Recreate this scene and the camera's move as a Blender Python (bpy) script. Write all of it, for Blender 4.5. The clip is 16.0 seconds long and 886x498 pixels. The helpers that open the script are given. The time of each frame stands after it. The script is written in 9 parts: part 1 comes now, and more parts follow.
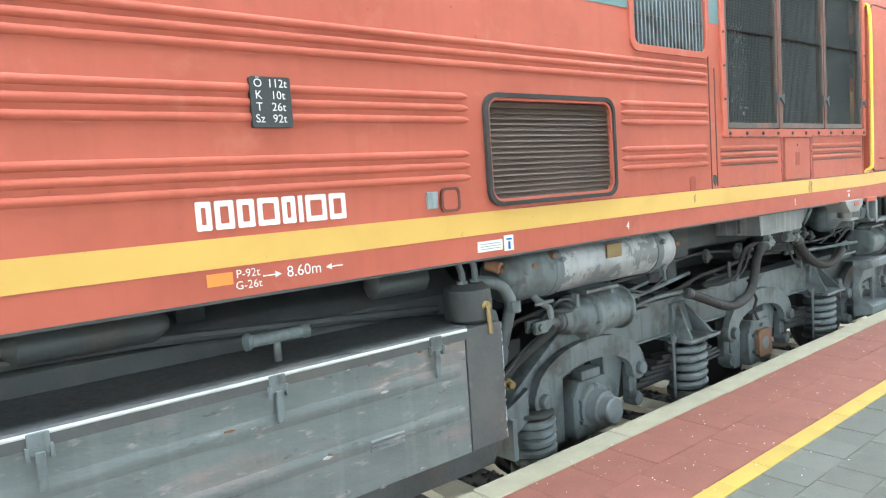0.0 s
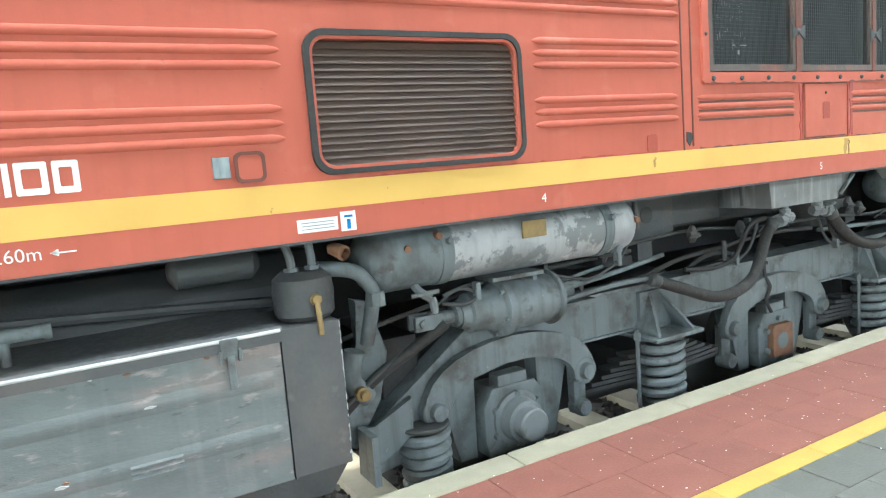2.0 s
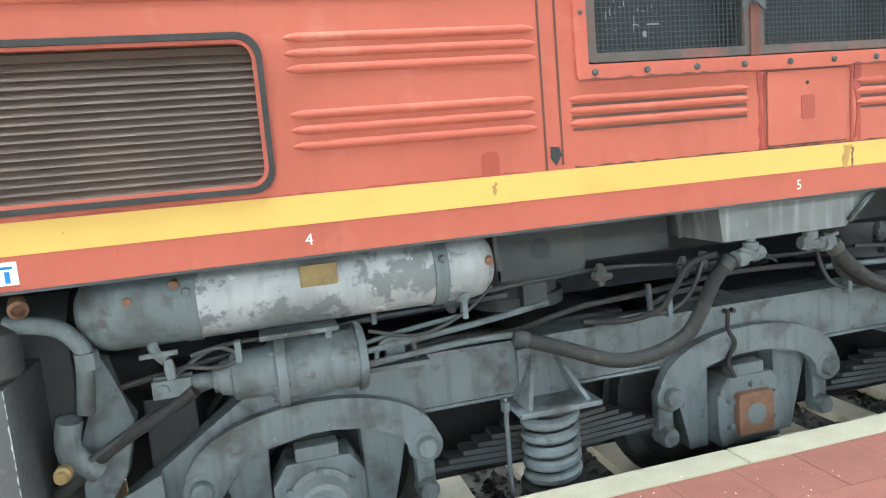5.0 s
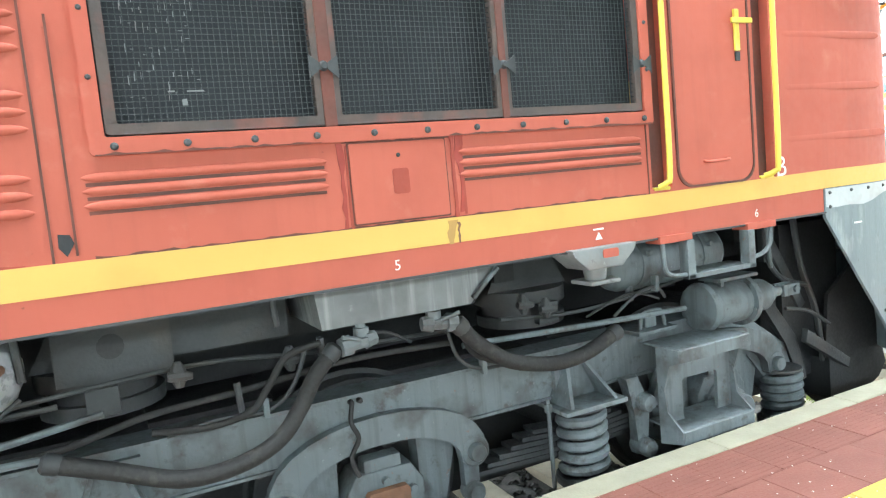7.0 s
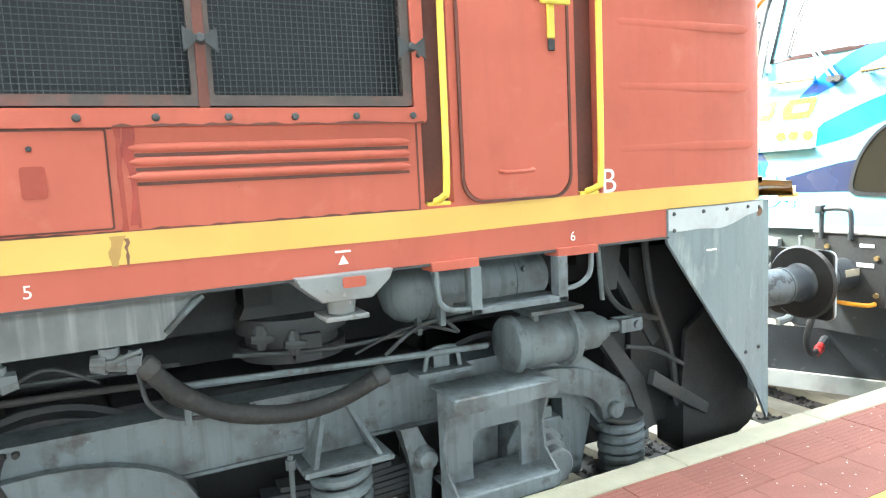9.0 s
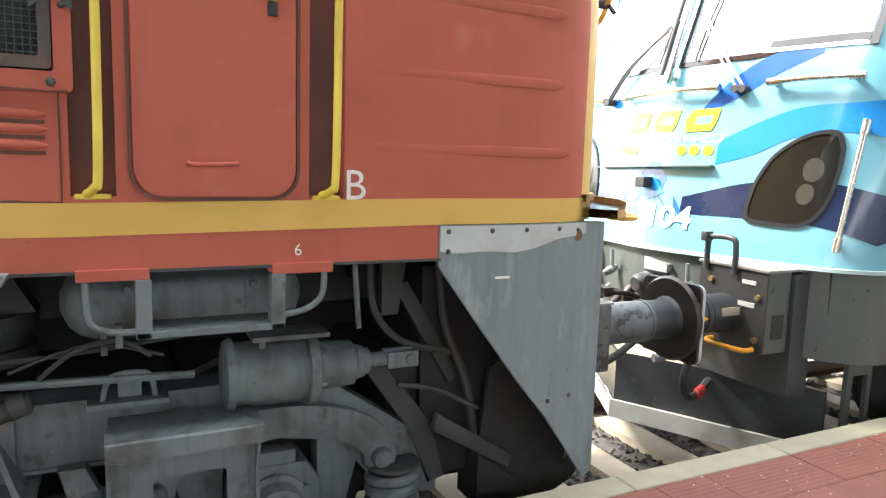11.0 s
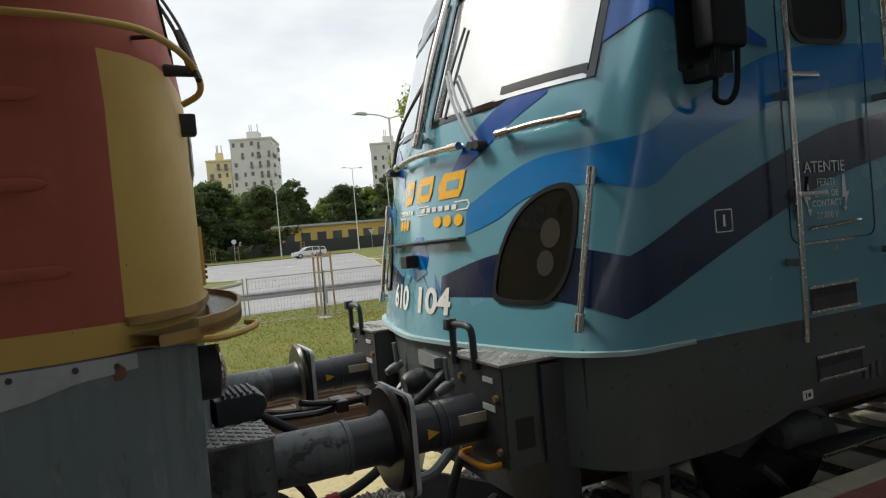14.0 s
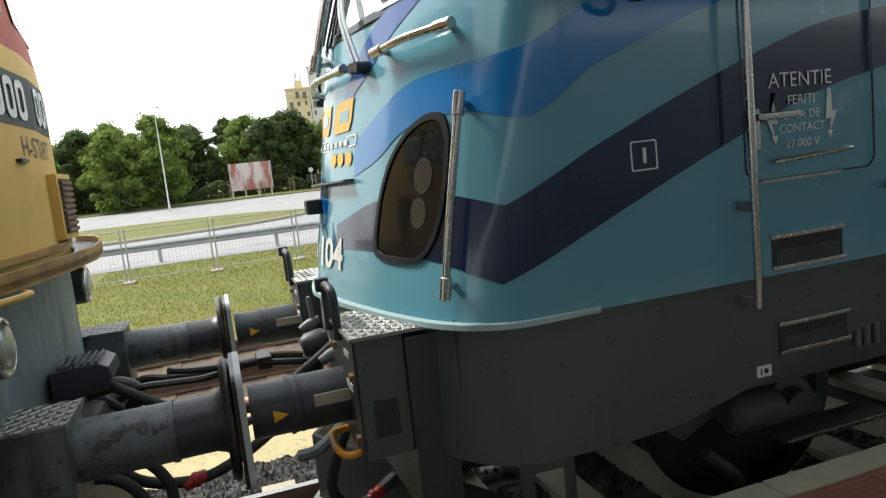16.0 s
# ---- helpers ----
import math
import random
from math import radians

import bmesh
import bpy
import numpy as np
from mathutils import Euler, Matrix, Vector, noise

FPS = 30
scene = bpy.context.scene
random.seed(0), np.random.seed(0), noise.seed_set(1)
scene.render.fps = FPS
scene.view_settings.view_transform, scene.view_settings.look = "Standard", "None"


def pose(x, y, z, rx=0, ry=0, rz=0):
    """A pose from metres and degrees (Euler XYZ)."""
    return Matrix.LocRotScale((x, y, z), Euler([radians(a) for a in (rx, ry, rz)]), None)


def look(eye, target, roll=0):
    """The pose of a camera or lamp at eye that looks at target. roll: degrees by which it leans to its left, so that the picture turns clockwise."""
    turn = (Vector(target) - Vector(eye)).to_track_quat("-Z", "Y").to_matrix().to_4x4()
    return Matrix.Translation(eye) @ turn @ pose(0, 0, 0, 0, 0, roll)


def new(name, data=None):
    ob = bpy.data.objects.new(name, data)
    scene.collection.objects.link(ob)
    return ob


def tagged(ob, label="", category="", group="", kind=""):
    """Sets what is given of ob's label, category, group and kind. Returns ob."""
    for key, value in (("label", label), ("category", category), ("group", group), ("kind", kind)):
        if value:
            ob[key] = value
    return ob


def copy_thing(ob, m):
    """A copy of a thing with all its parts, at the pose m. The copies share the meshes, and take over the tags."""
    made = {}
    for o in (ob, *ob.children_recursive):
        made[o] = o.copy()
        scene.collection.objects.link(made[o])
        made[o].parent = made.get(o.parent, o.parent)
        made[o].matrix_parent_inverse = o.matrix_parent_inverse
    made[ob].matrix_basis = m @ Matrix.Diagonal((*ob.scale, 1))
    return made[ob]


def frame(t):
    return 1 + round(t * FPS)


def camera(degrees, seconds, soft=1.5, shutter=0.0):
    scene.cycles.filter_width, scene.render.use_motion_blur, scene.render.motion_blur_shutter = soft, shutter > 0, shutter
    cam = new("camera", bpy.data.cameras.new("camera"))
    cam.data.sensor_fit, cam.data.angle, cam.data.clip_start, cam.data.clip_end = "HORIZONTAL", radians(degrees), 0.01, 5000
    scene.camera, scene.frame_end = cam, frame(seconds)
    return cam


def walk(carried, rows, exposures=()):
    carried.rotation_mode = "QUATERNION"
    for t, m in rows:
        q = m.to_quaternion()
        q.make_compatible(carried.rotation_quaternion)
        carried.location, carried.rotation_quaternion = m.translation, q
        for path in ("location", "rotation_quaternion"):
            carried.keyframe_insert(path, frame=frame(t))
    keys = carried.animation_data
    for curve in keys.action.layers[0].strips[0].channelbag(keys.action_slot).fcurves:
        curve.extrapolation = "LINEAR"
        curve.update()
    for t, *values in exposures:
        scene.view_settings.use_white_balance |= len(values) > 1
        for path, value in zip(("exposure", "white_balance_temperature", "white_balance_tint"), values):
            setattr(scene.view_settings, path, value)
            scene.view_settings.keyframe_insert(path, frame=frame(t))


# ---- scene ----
cam = camera(66.0, 16.0, 1.2)
PATH = [
    (0, (0.069, -0.095, 1.932), (1.312, 1.462, 1.759), -4.0),
    (0.5, (0.402, -0.137, 1.894), (1.605, 1.455, 1.756), -4.5),
    (1, (0.738, -0.184, 1.917), (1.834, 1.479, 1.744), -5.0),
    (1.5, (1.064, -0.202, 1.806), (2.142, 1.47, 1.597), -5.2),
    (2, (1.411, -0.181, 1.84), (2.381, 1.551, 1.594), -4.6),
    (2.5, (1.768, -0.188, 1.911), (2.591, 1.616, 1.648), -4.2),
    (3, (2.132, -0.223, 1.87), (3.025, 1.545, 1.596), -3.3),
    (3.2, (2.245, -0.196, 1.848), (3.189, 1.527, 1.47), -2.6),
    (5.3, (3.364, -0.157, 1.935), (3.857, 1.768, 1.705), -5.2),
    (5.5, (3.507, -0.167, 1.957), (4.072, 1.742, 1.761), -4.5),
    (6, (3.85, -0.265, 1.959), (4.583, 1.583, 1.744), -5.0),
    (6.5, (4.165, -0.279, 1.928), (4.966, 1.532, 1.65), -5.9),
    (7, (4.439, -0.216, 1.945), (5.314, 1.573, 1.761), -5.4),
    (7.5, (4.757, -0.222, 1.93), (5.484, 1.636, 1.785), -4.4),
    (8, (5.019, -0.193, 1.958), (5.826, 1.627, 1.763), -4.3),
    (8.5, (5.326, -0.117, 1.912), (6.202, 1.67, 1.717), -2.1),
    (8.7, (5.474, -0.135, 1.953), (6.368, 1.642, 1.74), -3.1),
    (10.8, (6.794, -0.085, 1.934), (7.57, 1.741, 1.684), 1.4),
    (11, (6.942, -0.105, 1.97), (7.811, 1.679, 1.718), 1.7),
    (11.5, (7.249, -0.159, 1.95), (8.316, 1.53, 1.859), -3.1),
    (11.8, (7.502, -0.173, 2.047), (8.633, 1.475, 1.971), -1.4),
    (12, (7.599, -0.21, 2.092), (8.83, 1.366, 2.108), -1.7),
    (12.5, (7.907, -0.245, 2.09), (9.05, 1.391, 2.216), -6.4),
    (13, (8.191, -0.273, 2.058), (9.327, 1.374, 2.061), -5.2),
    (13.5, (8.523, -0.182, 2.056), (9.52, 1.552, 2.054), -2.5),
    (14, (8.83, -0.17, 2.04), (9.693, 1.634, 1.991), -5.0),
    (14.5, (9.1, -0.202, 2.077), (9.766, 1.682, 1.993), -6.1),
    (15, (9.344, -0.177, 2.054), (10.017, 1.702, 1.932), -2.1),
    (15.5, (9.662, -0.086, 2.057), (10.433, 1.754, 1.913), -2.1),
    (16, (9.98, 0.019, 2.029), (10.596, 1.906, 1.782), -6.3),
]


# ---- world, sun ----
EXPOSURES = [(0, 4.24, 6200, 3), (1.5, 4.28, 6200, 3), (3.0, 4.42, 6200, 3), (8.7, 4.46, 6200, 3), (10.8, 3.50, 6700, 12), (11.0, 3.25, 6750, 13), (11.5, 2.15, 6800, 13), (12.0, 1.0, 6700, 9), (12.5, 0.42, 6650, 7),
             (13.0, 0.38, 6650, 7), (13.5, 0.40, 6650, 7), (14.5, 0.50, 6600, 7), (15.0, 0.50, 6600, 7), (15.5, 0.80, 6550, 7), (16.0, 1.12, 6500, 7)]
walk(cam, [(t, look(eye, target, roll)) for t, eye, target, roll in PATH], EXPOSURES)
world = bpy.data.worlds.new("overcast_sky")
scene.world = world
world.use_nodes = True
wn, wl = world.node_tree.nodes, world.node_tree.links
wn.clear()
SUN_EL, SUN_AZ = 46.0, -42.0   # degrees; azimuth from +y towards +x
sky = wn.new("ShaderNodeTexSky")
sky.sky_type, sky.sun_disc = "NISHITA", False
sky.sun_elevation, sky.sun_rotation = radians(SUN_EL), radians(SUN_AZ)
sky.dust_density = 3.0
w_out, w_bg1, w_bg2, w_mix = wn.new("ShaderNodeOutputWorld"), wn.new("ShaderNodeBackground"), wn.new("ShaderNodeBackground"), wn.new("ShaderNodeMixShader")
w_bg1.inputs["Strength"].default_value = 0.11
w_tc, w_map, w_no, w_cr = wn.new("ShaderNodeTexCoord"), wn.new("ShaderNodeMapping"), wn.new("ShaderNodeTexNoise"), wn.new("ShaderNodeValToRGB")
w_map.inputs["Scale"].default_value = (1.0, 1.0, 2.6)
w_no.inputs["Scale"].default_value, w_no.inputs["Detail"].default_value, w_no.inputs["Roughness"].default_value = 1.9, 6.0, 0.55
w_cr.color_ramp.elements[0].position, w_cr.color_ramp.elements[0].color = 0.32, (0.52, 0.56, 0.62, 1)
w_cr.color_ramp.elements[1].position, w_cr.color_ramp.elements[1].color = 0.72, (1.0, 1.0, 0.99, 1)
w_bg2.inputs["Strength"].default_value = 0.95
w_mix.inputs[0].default_value = 0.86
for a, b in ((w_tc.outputs["Generated"], w_map.inputs["Vector"]), (w_map.outputs["Vector"], w_no.inputs["Vector"]), (w_no.outputs["Fac"], w_cr.inputs["Fac"]),
             (w_cr.outputs["Color"], w_bg2.inputs["Color"]), (sky.outputs["Color"], w_bg1.inputs["Color"]), (w_bg1.outputs[0], w_mix.inputs[1]),
             (w_bg2.outputs[0], w_mix.inputs[2]), (w_mix.outputs[0], w_out.inputs["Surface"])):
    wl.new(a, b)
sun = new("sun", bpy.data.lights.new("sun", "SUN"))
sun.data.energy, sun.data.angle, sun.data.color = 2.3, radians(14), (1.0, 0.95, 0.86)
_el, _az = radians(SUN_EL), radians(SUN_AZ)
sun.matrix_basis = look((0, 0, 40), (-math.cos(_el) * math.sin(_az) * 40, -math.cos(_el) * math.cos(_az) * 40, 40 - math.sin(_el) * 40))

# ---- materials ----
def material(name, base, other=None, rough=0.6, metal=0.0, scale=6.0, spread=0.5, fine=60.0, bump=0.15, coat=0.0, stain=None, stain_scale=1.5, stain_amount=0.35, stretch=(1, 1, 1), per_object=0.0, spec=0.5, wear=(), streak=None, dent=0.0):
    """Paint, stone or metal: two colours mixed by coarse noise, stains with a shape of their own, fine grain in bump and gloss."""
    m = bpy.data.materials.new(name)
    m.use_nodes = True
    n, l = m.node_tree.nodes, m.node_tree.links
    bsdf = n["Principled BSDF"]
    tc, mp = n.new("ShaderNodeTexCoord"), n.new("ShaderNodeMapping")
    mp.inputs["Scale"].default_value = stretch
    l.new(tc.outputs["Object"], mp.inputs["Vector"])
    def noisy(s, detail=4.0):
        k = n.new("ShaderNodeTexNoise")
        k.inputs["Scale"].default_value, k.inputs["Detail"].default_value = s, detail
        l.new(mp.outputs["Vector"], k.inputs["Vector"])
        return k
    def ramp(src, lo, hi):
        r = n.new("ShaderNodeMapRange")
        r.inputs["From Min"].default_value, r.inputs["From Max"].default_value = lo, hi
        l.new(src, r.inputs["Value"])
        return r
    def mix(f, a, b):
        x = n.new("ShaderNodeMix")
        x.data_type = "RGBA"
        for sock, val in ((x.inputs[0], f), (x.inputs[6], a), (x.inputs[7], b)):
            if hasattr(val, "is_linked"):
                l.new(val, sock)
            elif isinstance(val, tuple):
                sock.default_value = (*val[:3], 1)
            else:
                sock.default_value = val
        return x.outputs[2]
    other = other or tuple(c * 0.72 for c in base)
    coarse = noisy(scale)
    col = mix(ramp(coarse.outputs["Fac"], 0.5 - spread / 2, 0.5 + spread / 2).outputs[0], base, other)
    if per_object:
        info, hsv = n.new("ShaderNodeObjectInfo"), n.new("ShaderNodeHueSaturation")
        vr = ramp(info.outputs["Random"], 0, 1)
        vr.inputs["To Min"].default_value, vr.inputs["To Max"].default_value = 1 - per_object, 1 + per_object
        l.new(vr.outputs[0], hsv.inputs["Value"])
        l.new(col, hsv.inputs["Color"])
        col = hsv.outputs["Color"]
    if stain:
        st = noisy(stain_scale, 8.0)
        sr = ramp(st.outputs["Fac"], 0.52, 0.7)
        sr.inputs["To Max"].default_value = stain_amount
        col = mix(sr.outputs[0], col, stain)
    for colour, w_scale, lo, hi, amount in wear:
        wn_ = noisy(w_scale, 10.0)
        wn_.inputs["Roughness"].default_value = 0.62
        wr = ramp(wn_.outputs["Fac"], lo, hi)
        wr.inputs["To Max"].default_value = amount
        col = mix(wr.outputs[0], col, colour)
    if streak:
        smap, sn = n.new("ShaderNodeMapping"), n.new("ShaderNodeTexNoise")
        smap.inputs["Scale"].default_value = (22, 22, 1.1)
        sn.inputs["Scale"].default_value, sn.inputs["Detail"].default_value = 1.0, 6.0
        l.new(tc.outputs["Object"], smap.inputs["Vector"])
        l.new(smap.outputs["Vector"], sn.inputs["Vector"])
        sr2 = ramp(sn.outputs["Fac"], 0.5, 0.68)
        sr2.inputs["To Max"].default_value = streak[1]
        col = mix(sr2.outputs[0], col, streak[0])
    l.new(col, bsdf.inputs["Base Color"])
    grain = noisy(fine, 3.0)
    rr = ramp(grain.outputs["Fac"], 0.3, 0.7)
    rr.inputs["To Min"].default_value, rr.inputs["To Max"].default_value = max(0.02, rough - 0.08), min(1.0, rough + 0.08)
    l.new(rr.outputs[0], bsdf.inputs["Roughness"])
    bsdf.inputs["Metallic"].default_value = metal
    bsdf.inputs["Specular IOR Level"].default_value = spec
    bsdf.inputs["Coat Weight"].default_value = coat
    bsdf.inputs["Coat Roughness"].default_value = 0.08
    if bump:
        bp = n.new("ShaderNodeBump")
        bp.inputs["Strength"].default_value, bp.inputs["Distance"].default_value = bump, 0.01
        l.new(grain.outputs["Fac"], bp.inputs["Height"])
        l.new(bp.outputs["Normal"], bsdf.inputs["Normal"])
        if dent:
            dn_, bp2 = noisy(3.2, 2.0), n.new("ShaderNodeBump")
            bp2.inputs["Strength"].default_value, bp2.inputs["Distance"].default_value = dent, 0.03
            l.new(dn_.outputs["Fac"], bp2.inputs["Height"])
            l.new(bp.outputs["Normal"], bp2.inputs["Normal"])
            l.new(bp2.outputs["Normal"], bsdf.inputs["Normal"])
    return m


RED = material("weathered_red_paint", (0.495, 0.132, 0.090), (0.44, 0.108, 0.073), 0.6, scale=1.3, fine=25, bump=0.05, stain=(0.35, 0.095, 0.066), stain_scale=2.6, stain_amount=0.35, spec=0.2, wear=(((0.55, 0.22, 0.16), 5.0, 0.60, 0.75, 0.35), ((0.16, 0.07, 0.05), 21.0, 0.70, 0.74, 0.6)), streak=((0.36, 0.10, 0.07), 0.22), dent=0.12)
RED_DARK = material("dark_red_paint", (0.16, 0.045, 0.03), (0.08, 0.035, 0.025), 0.6, scale=5, bump=0.1)
YELLOW = material("weathered_yellow_paint", (0.70, 0.455, 0.125), (0.65, 0.405, 0.105), 0.55, scale=2.0, fine=30, bump=0.05, stain=(0.48, 0.26, 0.07), stain_scale=3.0, stain_amount=0.3, spec=0.3, wear=(((0.22, 0.12, 0.05), 24.0, 0.69, 0.72, 0.7),))
RAIL_YELLOW = material("handrail_yellow_paint", (0.75, 0.6, 0.08), (0.62, 0.48, 0.07), 0.4, scale=8)
TEAL = material("faded_teal_paint", (0.16, 0.26, 0.27), (0.12, 0.2, 0.22), 0.45, scale=2)
FRAME_GREY = material("bogie_grey_paint", (0.168, 0.200, 0.210), (0.124, 0.149, 0.158), 0.55, scale=3.5, fine=50, bump=0.22, stain=(0.045, 0.043, 0.038), stain_scale=5.0, stain_amount=0.85, wear=(((0.06, 0.052, 0.044), 9.0, 0.58, 0.68, 0.75), ((0.20, 0.12, 0.085), 26.0, 0.655, 0.69, 0.55), ((0.30, 0.33, 0.34), 40.0, 0.66, 0.70, 0.5)), streak=((0.07, 0.075, 0.075), 0.5), dent=0.2)
GREY_DARK = material("grimy_dark_grey", (0.06, 0.066, 0.068), (0.034, 0.037, 0.039), 0.6, scale=5, bump=0.2, stain=(0.09, 0.07, 0.05), stain_scale=4)
BLACK = material("oily_black", (0.028, 0.03, 0.032), (0.018, 0.019, 0.02), 0.6, scale=5, bump=0.2)
BOX_GREY = material("battery_box_grey", (0.175, 0.203, 0.208), (0.125, 0.147, 0.152), 0.5, metal=0.1, scale=3, fine=40, bump=0.12, stain=(0.30, 0.235, 0.22), stain_scale=2.4, stain_amount=0.6, stretch=(1, 1, 3), wear=(((0.40, 0.36, 0.34), 7.0, 0.59, 0.68, 0.6), ((0.26, 0.12, 0.085), 17.0, 0.66, 0.71, 0.6), ((0.06, 0.066, 0.068), 12.0, 0.63, 0.70, 0.6)), streak=((0.30, 0.33, 0.33), 0.14), dent=0.25)
APRON_GREY = material("apron_grey_paint", (0.235, 0.285, 0.30), (0.165, 0.205, 0.22), 0.5, scale=1.6, bump=0.1, stain=(0.12, 0.135, 0.14), stain_scale=2.2, stain_amount=0.7, stretch=(2, 2, 0.6), wear=(((0.37, 0.42, 0.42), 3.2, 0.54, 0.64, 0.55), ((0.075, 0.085, 0.088), 4.5, 0.60, 0.68, 0.7), ((0.10, 0.085, 0.075), 18.0, 0.67, 0.71, 0.7)), streak=((0.14, 0.17, 0.178), 0.3), dent=0.2)
PRIMER = material("chipped_light_primer", (0.55, 0.58, 0.58), (0.42, 0.45, 0.46), 0.6, scale=6, bump=0.1, stain=(0.2, 0.12, 0.1), stain_scale=5)
SILVER = material("silver_tank_paint", (0.43, 0.445, 0.455), (0.33, 0.345, 0.36), 0.5, metal=0.1, scale=4, bump=0.12, stain=(0.16, 0.17, 0.175), stain_scale=2.0, stain_amount=0.8, wear=(((0.15, 0.165, 0.17), 6.0, 0.53, 0.57, 0.85), ((0.62, 0.63, 0.62), 11.0, 0.64, 0.66, 0.8), ((0.30, 0.13, 0.08), 13.0, 0.72, 0.74, 0.8)), streak=((0.2, 0.205, 0.2), 0.4))
TRAY = material("streaked_tray_steel", (0.20, 0.21, 0.212), (0.12, 0.127, 0.13), 0.5, metal=0.1, scale=3, spread=0.3, bump=0.1, stain=(0.07, 0.066, 0.06), stain_scale=2.5, stain_amount=0.7, wear=(((0.38, 0.385, 0.37), 9.0, 0.63, 0.70, 0.5),), streak=((0.36, 0.37, 0.36), 0.7))
FUNNEL = material("chipped_funnel_paint", (0.27, 0.285, 0.285), (0.18, 0.195, 0.195), 0.55, scale=6, bump=0.12, stain=(0.2, 0.11, 0.08), stain_scale=5, wear=(((0.09, 0.08, 0.07), 9.0, 0.57, 0.64, 0.8), ((0.42, 0.43, 0.42), 16.0, 0.64, 0.67, 0.7)))
MESH_FRAME = material("grimy_brown_frame_paint", (0.105, 0.075, 0.062), (0.06, 0.05, 0.046), 0.55, scale=6, bump=0.15, stain=(0.24, 0.07, 0.045), stain_scale=5, stain_amount=0.6)
STREAK = material("dark_red_run", (0.40, 0.055, 0.035), (0.27, 0.035, 0.025), 0.5, scale=14, bump=0.1)
CABINET = material("worn_cabinet_grey", (0.10, 0.106, 0.11), (0.068, 0.072, 0.075), 0.55, scale=4, fine=45, bump=0.12, stain=(0.15, 0.135, 0.12), stain_scale=3, stain_amount=0.5, wear=(((0.20, 0.20, 0.195), 8.0, 0.62, 0.72, 0.4), ((0.12, 0.08, 0.06), 22.0, 0.67, 0.70, 0.6)), dent=0.15)
LEDGE_TOP = material("wet_black_ledge_top", (0.014, 0.015, 0.014), (0.03, 0.028, 0.024), 0.14, scale=9, bump=0.08, spec=0.35)
RED_RUST = material("rust_stained_red_paint", (0.36, 0.06, 0.035), (0.30, 0.05, 0.03), 0.6, scale=8, bump=0.1)
RUST = material("rusty_steel", (0.26, 0.13, 0.075), (0.15, 0.08, 0.05), 0.8, scale=12, bump=0.35)
RUBBER = material("black_rubber", (0.02, 0.02, 0.021), (0.035, 0.035, 0.034), 0.7, scale=8, bump=0.1)
HOSE = material("dusty_rubber_hose", (0.030, 0.030, 0.029), (0.020, 0.020, 0.020), 0.75, scale=9, bump=0.3, wear=(((0.065, 0.062, 0.055), 14.0, 0.56, 0.68, 0.6),))
SLAT = material("brown_louvre_metal", (0.10, 0.066, 0.05), (0.07, 0.048, 0.039), 0.55, scale=5, bump=0.1)
STEEL = material("brushed_steel", (0.62, 0.60, 0.57), (0.5, 0.48, 0.45), 0.22, metal=1.0, scale=3, bump=0.0)
BRASS = material("dull_brass", (0.30, 0.215, 0.09), (0.2, 0.14, 0.07), 0.55, metal=0.5, scale=20)
CAP_GREY = material("axle_cap_grey", (0.20, 0.225, 0.235), (0.145, 0.163, 0.172), 0.5, scale=8, bump=0.15, stain=(0.07, 0.065, 0.058), stain_scale=9, stain_amount=0.8, wear=(((0.16, 0.10, 0.075), 24.0, 0.64, 0.68, 0.6),))
MESH_WIRE = material("mesh_wire", (0.060, 0.068, 0.070), (0.045, 0.052, 0.054), 0.5, metal=0.3, scale=8)
VOID = material("dark_radiator_core", (0.018, 0.023, 0.028), (0.011, 0.014, 0.018), 0.5, scale=4, bump=0.2)
WHITE = material("white_marking_paint", (0.8, 0.8, 0.77), (0.7, 0.7, 0.68), 0.5, scale=9)
SIGN_BLACK = material("black_sign_plate", (0.02, 0.025, 0.028), (0.03, 0.035, 0.038), 0.4, scale=9)
ORANGE_PAINT = material("orange_marking", (0.75, 0.28, 0.05), (0.7, 0.25, 0.05), 0.5, scale=9)
BLUE_L = material("light_steel_blue_paint", (0.125, 0.335, 0.425), (0.115, 0.31, 0.395), 0.22, scale=1.0, fine=3, bump=0.0, coat=0.6)
BLUE_M = material("bright_blue_paint", (0.004, 0.19, 0.50), (0.004, 0.17, 0.46), 0.22, scale=1.0, fine=3, bump=0.0, coat=0.6)
BLUE_R = material("royal_blue_paint", (0.001, 0.085, 0.36), (0.001, 0.075, 0.32), 0.22, scale=1.0, fine=3, bump=0.0, coat=0.6)
NAVY = material("navy_paint", (0.004, 0.015, 0.058), (0.004, 0.013, 0.05), 0.22, scale=1.0, fine=3, bump=0.0, coat=0.6)
BLUE_SKIRT = material("dark_grey_skirt_paint", (0.078, 0.094, 0.091), (0.064, 0.077, 0.075), 0.35, scale=1.0, fine=20, bump=0.02, stain=(0.10, 0.10, 0.092), stain_scale=2, streak=((0.095, 0.10, 0.095), 0.35), dent=0.06)
ROOF_GREY = material("grey_roof_paint", (0.27, 0.30, 0.32), (0.2, 0.225, 0.245), 0.35, scale=1.5, bump=0.04)
ROOF_MID = material("mid_grey_roof_paint", (0.13, 0.15, 0.165), (0.10, 0.118, 0.13), 0.4, scale=1.5, bump=0.04)
ROOF_DARK = material("dark_roof_paint", (0.05, 0.06, 0.068), (0.04, 0.048, 0.055), 0.4, scale=2, bump=0.04)
